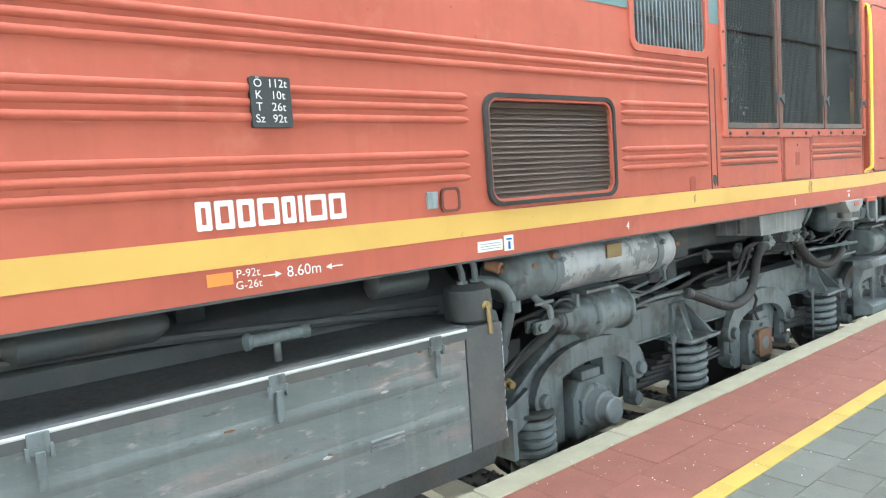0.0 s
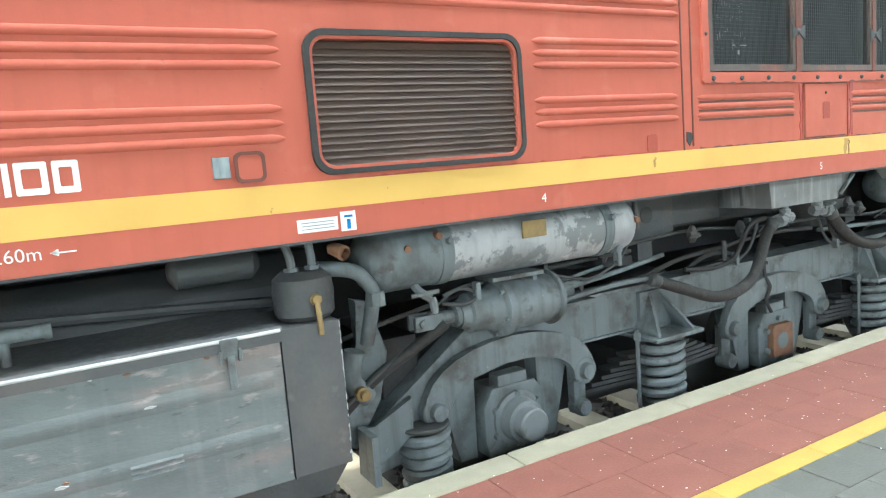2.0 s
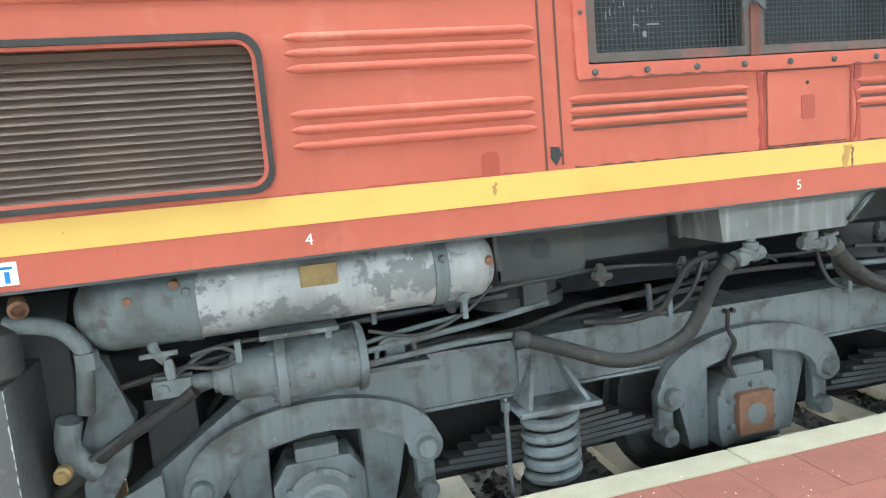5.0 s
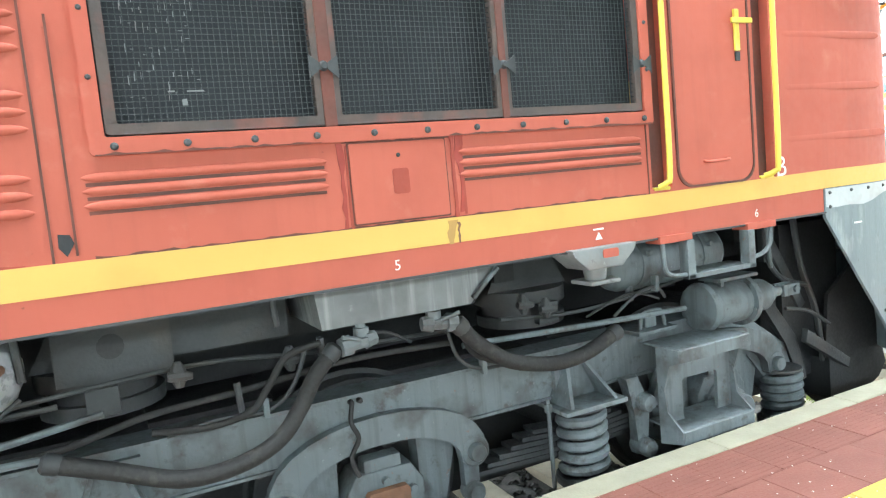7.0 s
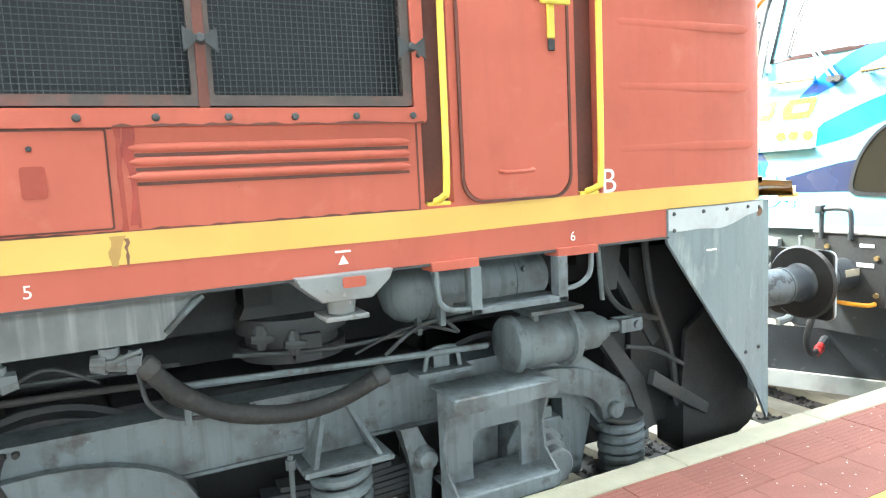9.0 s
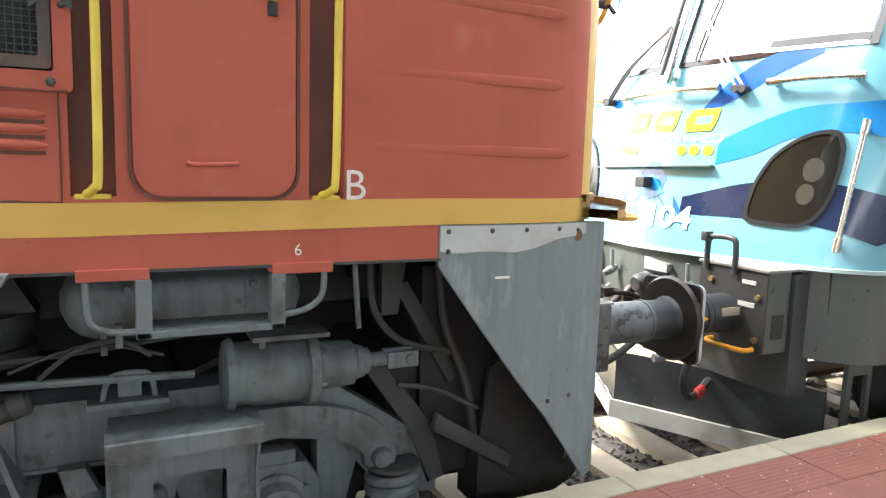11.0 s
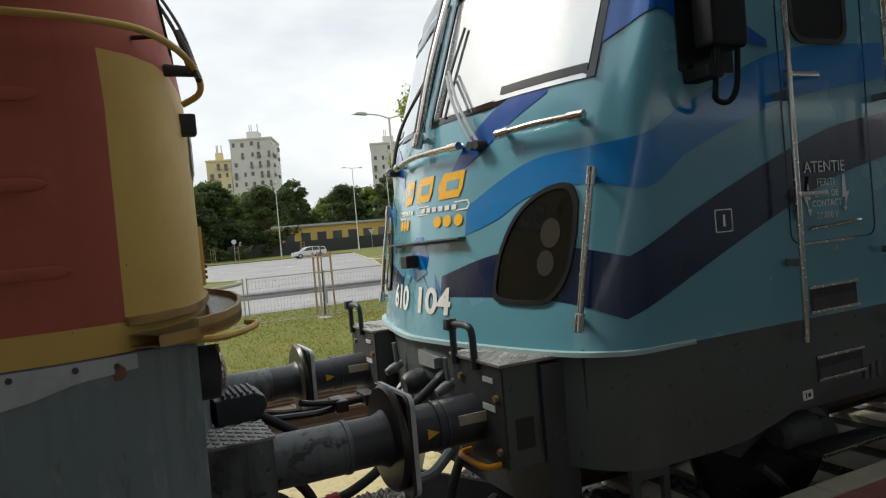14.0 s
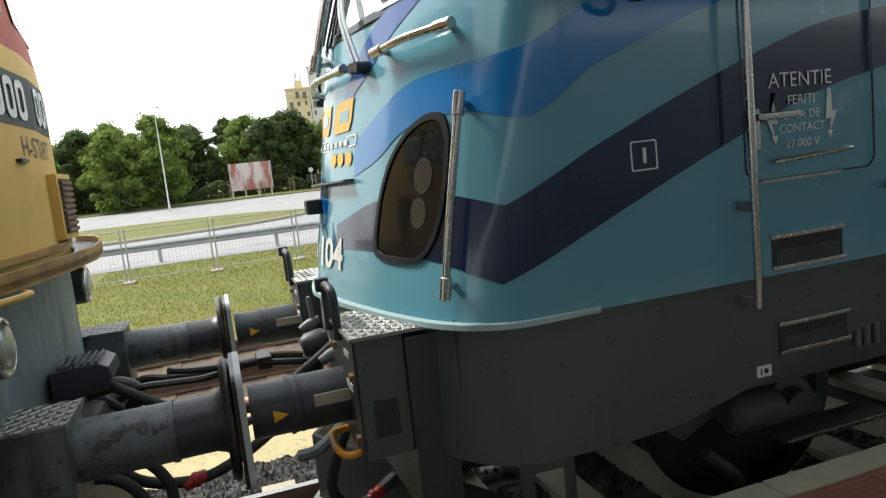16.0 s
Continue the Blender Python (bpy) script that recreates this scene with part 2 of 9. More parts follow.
ORANGE = material("orange_loco_paint", (0.74, 0.295, 0.006), (0.68, 0.26, 0.006), 0.22, scale=1, fine=3, bump=0.0, coat=0.12, spec=0.3)
LOGO_Y = material("amber_logo_paint", (0.85, 0.45, 0.02), (0.8, 0.42, 0.02), 0.3, scale=3, bump=0.01)
TRIM_PALE = material("pale_blue_trim", (0.38, 0.52, 0.53), (0.30, 0.43, 0.44), 0.35, scale=3)
TREAD = material("tread_plate_steel", (0.36, 0.355, 0.34), (0.25, 0.245, 0.23), 0.45, metal=0.6, scale=12, bump=0.2, wear=(((0.09, 0.085, 0.08), 10.0, 0.54, 0.62, 0.7),))
MIRROR_BLACK = material("matt_black_housing", (0.012, 0.014, 0.018), (0.009, 0.010, 0.013), 0.5, scale=3, bump=0.0, spec=0.2)
BUFFER_GREY = material("buffer_steel_grey", (0.140, 0.158, 0.168), (0.085, 0.097, 0.105), 0.45, metal=0.15, scale=4, bump=0.14, stain=(0.03, 0.03, 0.03), stain_scale=4, stain_amount=0.9, wear=(((0.03, 0.029, 0.028), 10.0, 0.56, 0.60, 0.85), ((0.27, 0.28, 0.28), 15.0, 0.64, 0.68, 0.6)), streak=((0.05, 0.052, 0.053), 0.7), dent=0.15)
BUFFER_DARK = material("buffer_dark_steel", (0.045, 0.052, 0.06), (0.028, 0.032, 0.037), 0.42, scale=4, bump=0.14, wear=(((0.12, 0.125, 0.13), 14.0, 0.62, 0.70, 0.5), ((0.10, 0.07, 0.05), 22.0, 0.66, 0.70, 0.5)))
GREASE = material("greasy_disc_steel", (0.06, 0.055, 0.052), (0.035, 0.032, 0.03), 0.35, metal=0.5, scale=6, bump=0.1)
RED_HOSE = material("red_coupling_paint", (0.45, 0.03, 0.03), (0.35, 0.025, 0.025), 0.45, scale=9)
ORANGE_HANDLE = material("orange_handle_paint", (0.75, 0.32, 0.02), (0.65, 0.27, 0.02), 0.45, scale=9)
def glassy(name, base, rough=0.03, metal=0.0, spec=0.8):
    m = material(name, base, tuple(c * 0.9 for c in base), rough, metal, scale=2, bump=0.0, spec=spec)
    return m
SCREEN = glassy("coated_windscreen_glass", (0.78, 0.8, 0.8), 0.04, 0.85)
DARK_GLASS = glassy("dark_tinted_glass", (0.02, 0.022, 0.022), 0.05)
LAMP_GLASS = glassy("smoked_lamp_cover", (0.009, 0.0095, 0.009), 0.06, spec=0.3)
LENS = glassy("pale_lamp_lens", (0.5, 0.5, 0.46), 0.15, 0.3)
LENS_DIM = glassy("lamp_behind_smoked_cover", (0.042, 0.041, 0.038), 0.06, spec=0.5)
LEDGE = material("rusty_yellow_ledge", (0.5, 0.30, 0.08), (0.36, 0.2, 0.06), 0.6, scale=5, bump=0.1, stain=(0.2, 0.1, 0.05), stain_scale=4, stain_amount=0.7)
# place
PAVER_RED = material("red_platform_tile", (0.235, 0.088, 0.066), (0.19, 0.07, 0.053), 0.8, scale=5, fine=90, bump=0.3, stain=(0.28, 0.16, 0.125), stain_scale=3, stain_amount=0.3, per_object=0.05, wear=(((0.34, 0.24, 0.19), 30.0, 0.66, 0.70, 0.5), ((0.13, 0.06, 0.05), 4.0, 0.58, 0.72, 0.5)))
PAVER_GREY = material("grey_paver", (0.14, 0.147, 0.131), (0.108, 0.114, 0.10), 0.85, scale=6, fine=90, bump=0.35, stain=(0.36, 0.36, 0.34), stain_scale=4, per_object=0.12)
PAVER_YELLOW = material("yellow_line_tile", (0.50, 0.36, 0.07), (0.40, 0.29, 0.065), 0.75, scale=6, fine=80, bump=0.25, stain=(0.4, 0.33, 0.16), stain_scale=4, per_object=0.06)
CONCRETE = material("kerb_concrete", (0.35, 0.33, 0.245), (0.28, 0.265, 0.20), 0.85, scale=7, fine=80, bump=0.35, stain=(0.22, 0.21, 0.16), stain_scale=4, per_object=0.07)
SLEEPER = material("concrete_sleeper", (0.46, 0.42, 0.32), (0.38, 0.34, 0.26), 0.85, scale=6, fine=70, bump=0.35, stain=(0.2, 0.16, 0.12), stain_scale=4)
STONE = material("ballast_stone", (0.075, 0.073, 0.07), (0.042, 0.041, 0.04), 0.85, scale=9, bump=0.4, stain=(0.2, 0.18, 0.15), stain_scale=5)
RAIL = material("rail_steel", (0.16, 0.11, 0.08), (0.11, 0.08, 0.06), 0.6, metal=0.4, scale=8, bump=0.2)
RAIL_TOP = material("worn_rail_head", (0.5, 0.48, 0.46), (0.4, 0.38, 0.36), 0.3, metal=1.0, scale=6)
SAND = material("yellow_gravel_path", (0.48, 0.41, 0.23), (0.40, 0.34, 0.185), 0.95, scale=5, fine=70, bump=0.8, wear=(((0.27, 0.22, 0.12), 16.0, 0.55, 0.62, 0.6), ((0.20, 0.19, 0.05), 2.5, 0.60, 0.66, 0.6)))
GRASS_GROUND = material("grass_ground", (0.092, 0.108, 0.011), (0.135, 0.132, 0.020), 0.95, scale=0.8, fine=30, bump=0.6, stain=(0.18, 0.155, 0.035), stain_scale=0.35, stain_amount=0.5, wear=(((0.075, 0.11, 0.014), 2.2, 0.52, 0.66, 0.6),))

ASPHALT = material("light_worn_asphalt", (0.285, 0.285, 0.29), (0.235, 0.235, 0.24), 0.7, scale=0.4, fine=12, bump=0.3, stain=(0.12, 0.12, 0.12), stain_scale=0.15, wear=(((0.16, 0.16, 0.165), 0.5, 0.55, 0.62, 0.5),))
BROWN_BED = material("rusty_brown_ballast", (0.115, 0.085, 0.062), (0.075, 0.056, 0.043), 0.9, scale=7, fine=45, bump=0.7, stain=(0.17, 0.11, 0.075), stain_scale=4, stain_amount=0.6, wear=(((0.05, 0.042, 0.036), 18.0, 0.52, 0.60, 0.7),))
OLD_TIMBER = material("old_brown_timber", (0.13, 0.085, 0.055), (0.085, 0.058, 0.04), 0.85, scale=5, fine=50, bump=0.5, stretch=(6, 1, 1))
HOARDING = material("dark_green_hoarding", (0.022, 0.027, 0.024), (0.032, 0.036, 0.031), 0.7, scale=1.5, bump=0.05)
GALV = material("galvanised_steel", (0.42, 0.44, 0.46), (0.33, 0.35, 0.37), 0.45, metal=0.6, scale=6)
BARK = material("tree_bark", (0.10, 0.075, 0.05), (0.06, 0.045, 0.03), 0.9, scale=8, bump=0.6)
def leafy(name, a, b):
    m = material(name, a, b, 0.7, scale=0.35, spread=0.35, fine=3, bump=0.0)
    n, l = m.node_tree.nodes, m.node_tree.links
    bsdf, out = n["Principled BSDF"], n["Material Output"]
    tr, mx = n.new("ShaderNodeBsdfTranslucent"), n.new("ShaderNodeMixShader")
    l.new(bsdf.inputs["Base Color"].links[0].from_socket, tr.inputs["Color"])
    mx.inputs[0].default_value = 0.5
    l.new(bsdf.outputs[0], mx.inputs[1])
    l.new(tr.outputs[0], mx.inputs[2])
    l.new(mx.outputs[0], out.inputs["Surface"])
    return m
BLADES = leafy("grass_blades", (0.145, 0.172, 0.014), (0.20, 0.19, 0.024))
LEAF_A = leafy("leaf_mid_green", (0.31, 0.33, 0.055), (0.19, 0.235, 0.045))
LEAF_B = leafy("leaf_dark_green", (0.065, 0.105, 0.034), (0.10, 0.14, 0.045))
LEAF_C = leafy("leaf_light_green", (0.15, 0.23, 0.045), (0.21, 0.28, 0.06))
STAKE = material("wooden_stake", (0.38, 0.26, 0.14), (0.28, 0.19, 0.1), 0.8, scale=6)
TOWER_W = material("tower_render_white", (0.62, 0.61, 0.58), (0.54, 0.53, 0.51), 0.9, scale=0.15, bump=0.0)
TOWER_Y = material("tower_render_cream", (0.66, 0.55, 0.34), (0.6, 0.5, 0.3), 0.9, scale=0.15, bump=0.0)
PANE = glassy("far_window_pane", (0.06, 0.07, 0.08), 0.1)
BALCONY = material("balcony_brown", (0.2, 0.17, 0.14), (0.14, 0.12, 0.1), 0.8, scale=1, bump=0)
CAR_WHITE = material("white_car_paint", (0.75, 0.76, 0.77), (0.7, 0.71, 0.72), 0.25, scale=1, bump=0, coat=0.5)
TYRE = material("car_tyre", (0.02, 0.02, 0.02), (0.03, 0.03, 0.03), 0.8, scale=5)
WALL_YELLOW = material("ochre_wall", (0.55, 0.38, 0.12), (0.48, 0.33, 0.1), 0.9, scale=0.4, bump=0)
POSTER = material("faded_billboard_paper", (0.33, 0.13, 0.10), (0.55, 0.5, 0.46), 0.8, scale=0.6, spread=0.15, bump=0, stretch=(1.5, 1, 0.4))
POLE_WHITE = material("pale_pole_paint", (0.6, 0.6, 0.57), (0.52, 0.52, 0.5), 0.6, scale=3)

# ---- building helpers ----
def thing(name, at, label, category, group="", kind=""):
    ob = new(name)
    ob.location = at
    ob.empty_display_size = 0.2
    return tagged(ob, label, category, group, kind)


def world_shift(ob):
    s = Vector((0, 0, 0))
    while ob:
        s += ob.location
        ob = ob.parent
    return s


def flat_faces(me, limit):
    """Normals weighted by area, so that large flat faces stay flat beside their small bevels."""
    k = len(me.polygons)
    if not 6 <= k <= 2500:
        return
    area = np.empty(k)
    me.polygons.foreach_get("area", area)
    if area.max() < 12 * max(float(np.median(area)), 1e-9):
        return
    normal = np.empty(k * 3)
    me.polygons.foreach_get("normal", normal)
    normal = normal.reshape(-1, 3)
    faces_at, corners = [[] for _ in me.vertices], []
    for p in me.polygons:
        for v in p.vertices:
            faces_at[v].append(p.index)
            corners.append((v, p.index))
    out = []
    for v, f in corners:
        near = [g for g in faces_at[v] if float(normal[g] @ normal[f]) > limit]
        w = (normal[near] * (area[near][:, None] ** 1.5)).sum(axis=0)
        L = float(np.linalg.norm(w))
        out.append(tuple(w / L) if L > 1e-12 else tuple(normal[f]))
    me.normals_split_custom_set(out)


def part(name, bm, material_, parent=None, label="", angle=38, kind=""):
    """Links a bmesh, in world coordinates, as one mesh object under a thing or a part. material_ may be a list."""
    me = bpy.data.meshes.new(name)
    bm.normal_update()
    bm.to_mesh(me)
    bm.free()
    for m in (material_ if isinstance(material_, list) else [material_]):
        me.materials.append(m)
    me.shade_smooth()
    me.set_sharp_from_angle(angle=radians(angle))
    flat_faces(me, math.cos(radians(angle)))
    ob = new(name, me)
    if parent:
        ob.parent = parent
        ob.location = -world_shift(parent)
    return tagged(ob, label, "", "", kind)


def top(name, bm, material_, label, category="", group="", kind="", angle=38):
    """A thing of one single mesh."""
    return tagged(part(name, bm, material_, None, "", angle), label, category, group, kind)


def B():
    return bmesh.new()


def bx(bm, x0, x1, y0, y1, z0, z1, bevel=0.0, m=0):
    vs = [bm.verts.new((x, y, z)) for z in (z0, z1) for y in (y0, y1) for x in (x0, x1)]
    fs = [bm.faces.new([vs[i] for i in f]) for f in ((0, 2, 3, 1), (4, 5, 7, 6), (0, 1, 5, 4), (2, 6, 7, 3), (0, 4, 6, 2), (1, 3, 7, 5))]
    for f in fs:
        f.material_index = m
    if bevel:
        es = list({e for f in fs for e in f.edges})
        r = bmesh.ops.bevel(bm, geom=es, offset=bevel, segments=2, profile=0.5, affect="EDGES")
        for f in r["faces"]:
            f.material_index = m
    return bm


def ring(bm, c, d, r, n, ref=None):
    d = Vector(d).normalized()
    a = (Vector(ref) if ref else (Vector((0, 0, 1)) if abs(d.z) < 0.9 else Vector((1, 0, 0))))
    a = (a - d * a.dot(d)).normalized()
    b = d.cross(a)
    return [bm.verts.new(Vector(c) + (a * math.cos(2 * math.pi * i / n) + b * math.sin(2 * math.pi * i / n)) * r) for i in range(n)]


def bridge(bm, r0, r1, m=0):
    n = len(r0)
    for i in range(n):
        f = bm.faces.new((r0[i], r0[(i + 1) % n], r1[(i + 1) % n], r1[i]))
        f.material_index = m


def lathe(bm, p0, p1, profile, n=20, m=0):
    """Rings along p0 to p1: profile rows (0..1 along, radius); closed at both ends."""
    p0, p1 = Vector(p0), Vector(p1)
    d = p1 - p0
    rs = [ring(bm, p0 + d * t, d, max(r, 0.0005), n) for t, r in profile]
    for a, b in zip(rs, rs[1:]):
        bridge(bm, a, b, m)
    bm.faces.new(rs[0][::-1]).material_index = m
    bm.faces.new(rs[-1]).material_index = m
    return bm


def cyl(bm, p0, p1, r, r1=None, n=16, bev=0.0, m=0):
    r1 = r if r1 is None else r1
    L = (Vector(p1) - Vector(p0)).length
    if bev:
        k = min(0.45, bev / L)
        return lathe(bm, p0, p1, [(0, r - bev), (k, r), (1 - k, r1), (1, r1 - bev)], n, m)
    return lathe(bm, p0, p1, [(0, r), (1, r1)], n, m)


def smooth_path(pts, k=6):
    P = [Vector(p) for p in pts]
    if len(P) < 3:
        return P
    out = []
    for i in range(len(P) - 1):
        a, b, c, d = P[max(i - 1, 0)], P[i], P[i + 1], P[min(i + 2, len(P) - 1)]
        for j in range(k):
            t = j / k
            out.append(0.5 * ((2 * b) + (c - a) * t + (2 * a - 5 * b + 4 * c - d) * t * t + (3 * b - a - 3 * c + d) * t ** 3))
    return out + [P[-1]]


def tube(bm, pts, r, n=8, k=6, m=0, flat=1.0):
    P = smooth_path(pts, k) if k else [Vector(p) for p in pts]
    rs, ref = [], None
    for i, p in enumerate(P):
        d = (P[min(i + 1, len(P) - 1)] - P[max(i - 1, 0)]).normalized()
        if ref is None:
            ref = Vector((0, 0, 1)) if abs(d.z) < 0.9 else Vector((1, 0, 0))
        ref = (ref - d * ref.dot(d)).normalized()
        rs.append(ring(bm, p, d, r, n, ref))
    for a, b in zip(rs, rs[1:]):
        bridge(bm, a, b, m)
    bm.faces.new(rs[0][::-1]).material_index = m
    bm.faces.new(rs[-1]).material_index = m
    return bm


def prism(bm, poly, y0, y1, m=0, bevel=0.0):
    """A polygon in x and z, between two depths in y."""
    a = [bm.verts.new((x, y0, z)) for x, z in poly]
    b = [bm.verts.new((x, y1, z)) for x, z in poly]
    fs = [bm.faces.new(a), bm.faces.new(b[::-1])]
    n = len(poly)
    for i in range(n):
        fs.append(bm.faces.new((a[(i + 1) % n], a[i], b[i], b[(i + 1) % n])))
    for f in fs:
        f.material_index = m
    if bevel:
        bmesh.ops.bevel(bm, geom=list(fs[0].edges), offset=bevel, segments=2, profile=0.5, affect="EDGES")
    bmesh.ops.recalc_face_normals(bm, faces=bm.faces)
    return bm


def prism_x(bm, poly, x0, x1, m=0):
    """A polygon in y and z, between two places in x."""
    a = [bm.verts.new((x0, y, z)) for y, z in poly]
    b = [bm.verts.new((x1, y, z)) for y, z in poly]
    fs = [bm.faces.new(a), bm.faces.new(b[::-1])]
    n = len(poly)
    for i in range(n):
        fs.append(bm.faces.new((a[(i + 1) % n], a[i], b[i], b[(i + 1) % n])))
    for f in fs:
        f.material_index = m
    bmesh.ops.recalc_face_normals(bm, faces=bm.faces)
    return bm


def rounded(x0, x1, z0, z1, r, k=6):
    out = []
    for cx, cz, a in ((x1 - r, z0 + r, -90), (x1 - r, z1 - r, 0), (x0 + r, z1 - r, 90), (x0 + r, z0 + r, 180)):
        out += [(cx + r * math.cos(radians(a + 90 * i / k)), cz + r * math.sin(radians(a + 90 * i / k))) for i in range(k + 1)]
    return out


def frame_ring(bm, outer, inner, y0, y1, m=0):
    """A flat frame between two outlines of equal length in x and z."""
    n = len(outer)
    vo0, vo1 = [bm.verts.new((x, y0, z)) for x, z in outer], [bm.verts.new((x, y1, z)) for x, z in outer]
    vi0, vi1 = [bm.verts.new((x, y0, z)) for x, z in inner], [bm.verts.new((x, y1, z)) for x, z in inner]
    for i in range(n):
        j = (i + 1) % n
        for q in ((vo0[i], vo0[j], vi0[j], vi0[i]), (vo1[j], vo1[i], vi1[i], vi1[j]), (vo0[j], vo0[i], vo1[i], vo1[j]), (vi0[i], vi0[j], vi1[j], vi1[i])):
            bm.faces.new(q).material_index = m
    bmesh.ops.recalc_face_normals(bm, faces=bm.faces)
    return bm


def lettering(body, height, mapper, bold=0.0):
    """Built-in font as a mesh, mapped from (across, up) in metres to the world by mapper."""
    cu = bpy.data.curves.new("lettering", "FONT")
    cu.body, cu.size, cu.align_x, cu.resolution_u = body, height / 0.70, "CENTER", 3
    cu.offset = bold
    ob = bpy.data.objects.new("lettering", cu)
    scene.collection.objects.link(ob)
    bpy.context.view_layer.update()
    me = bpy.data.meshes.new_from_object(ob.evaluated_get(bpy.context.evaluated_depsgraph_get()))
    bpy.data.objects.remove(ob)
    bm = bmesh.new()
    bm.from_mesh(me)
    for v in bm.verts:
        v.co = mapper(v.co.x, v.co.y)
    return bm


def on_side(cx, cz, y, sx=1.0):
    return lambda a, b: Vector((cx + a * sx, y, cz + b))


def wall_open(bm, x0, x1, z0, z1, holes, y, depth, m=0, m_in=None):
    """A wall face in x and z at y, with rectangular openings that go depth deep."""
    xs = sorted({x0, x1, *[v for h in holes for v in h[:2]]})
    zs = sorted({z0, z1, *[v for h in holes for v in h[2:4]]})
    V = {}
    def v(x, z, yy=y):
        if (x, z, yy) not in V:
            V[x, z, yy] = bm.verts.new((x, yy, z))
        return V[x, z, yy]
    for xa, xb in zip(xs, xs[1:]):
        for za, zb in zip(zs, zs[1:]):
            if not any(h[0] <= xa and xb <= h[1] and h[2] <= za and zb <= h[3] for h in holes):
                bm.faces.new((v(xa, za), v(xb, za), v(xb, zb), v(xa, zb))).material_index = m
                bm.faces.new((v(xa, zb, y + depth), v(xb, zb, y + depth), v(xb, za, y + depth), v(xa, za, y + depth))).material_index = m
    for h in holes:
        a, b, c, d = h[:4]
        for (p, q) in (((a, c), (b, c)), ((b, c), (b, d)), ((b, d), (a, d)), ((a, d), (a, c))):
            f = bm.faces.new([bm.verts.new(w) for w in ((p[0], y, p[1]), (p[0], y + depth, p[1]), (q[0], y + depth, q[1]), (q[0], y, q[1]))])
            f.material_index = m if m_in is None else m_in
    bmesh.ops.remove_doubles(bm, verts=bm.verts, dist=1e-5)
    return bm

# ---- the place: ground, track, platform ----
YC = 3.775          # centre line of the track
SIDE = 2.30         # plane of the red locomotive's side
PLAT = 0.55


def gz(y):
    """Height of the ground beyond the track."""
    return float(np.interp(y, (-400, 8, 40, 95, 240, 900), (-0.32, -0.30, -0.30, 0.30, 3.0, 6.0)))


def sheet(bm, x0, x1, y0, y1, lift, nx=2, ny=2, m=0):
    rows = [[bm.verts.new((x0 + (x1 - x0) * i / nx, y0 + (y1 - y0) * j / ny, gz(y0 + (y1 - y0) * j / ny) + lift)) for i in range(nx + 1)] for j in range(ny + 1)]
    for a, b in zip(rows, rows[1:]):
        for i in range(nx):
            bm.faces.new((a[i], a[i + 1], b[i + 1], b[i])).material_index = m
    return bm


bm = B()
ys = [-900, -8, 8, 25, 40, 60, 95, 160, 240, 900]
rows = [[bm.verts.new((x, y, gz(y))) for x in (-1500, -60, 0, 60, 1500)] for y in ys]
for a, b in zip(rows, rows[1:]):
    for i in range(4):
        bm.faces.new((a[i], a[i + 1], b[i + 1], b[i]))
top("ground", bm, GRASS_GROUND, "green and yellowing mown grass on level ground", "ground", kind="structure")
top("path", sheet(B(), -20, 40, 5.5, 7.75, 0.006), SAND, "yellow sandy gravel strip beside the track", "path", kind="structure")
bm = B()
prism_x(bm, [(2.25, -0.31), (2.25, -0.26), (2.5, -0.24), (5.2, -0.24), (5.55, -0.295), (5.55, -0.31)], -20, 40)
top("ballast_bed", bm, STONE, "dark crushed stone bed under the track", "ballast", kind="structure")
random.seed(4)
V, F = [], []
def stone(cx, cy, cz, s):
    o = len(V)
    for sx, sy, sz in ((1, 0, 0), (-1, 0, 0), (0, 1, 0), (0, -1, 0), (0, 0, 1), (0, 0, -1)):
        V.append((cx + s * (sx * random.uniform(.7, 1.3) + random.uniform(-.4, .4)), cy + s * (sy * random.uniform(.7, 1.3) + random.uniform(-.4, .4)), cz + s * (sz * random.uniform(.5, 1.0) + random.uniform(-.2, .2))))
    for a in (4, 5):
        for p, q in ((0, 2), (2, 1), (1, 3), (3, 0)):
            F.append((o + p, o + q, o + a) if a == 4 else (o + q, o + p, o + a))
for _ in range(9500):
    x, y = random.uniform(2.0, 14.5), random.uniform(2.45, 5.6)
    stone(x, y, -0.235 if y < 5.2 else -0.27, random.uniform(0.016, 0.034))
for _ in range(2600):
    x, y = random.uniform(8.6, 12.0), random.uniform(4.62, 5.7)
    stone(x, y, -0.225 if y < 5.2 else -0.265, random.uniform(0.025, 0.05))
me = bpy.data.meshes.new("ballast_stones")
me.from_pydata(V, [], F)
me.materials.append(STONE)
tagged(new("ballast_stones", me), "loose dark crushed stones between the sleepers", "ballast", "", "stuff")
# rails
RAILP = [(-0.07, 0), (-0.07, 0.012), (-0.012, 0.03), (-0.01, 0.115), (-0.036, 0.125), (-0.036, 0.158), (-0.03, 0.166), (0.03, 0.166), (0.036, 0.158), (0.036, 0.125), (0.01, 0.115), (0.012, 0.03), (0.07, 0.012), (0.07, 0)]
for yr in (YC - 0.755, YC + 0.755):
    bm = B()
    prism_x(bm, [(yr + a, b - 0.166) for a, b in RAILP], -20, 40)
    for f in bm.faces:
        if f.calc_center_median().z > -0.002:
            f.material_index = 1
    top("rail", bm, [RAIL, RAIL_TOP], "rusty steel rail with a worn bright head", "rail", "running rails", "structure")
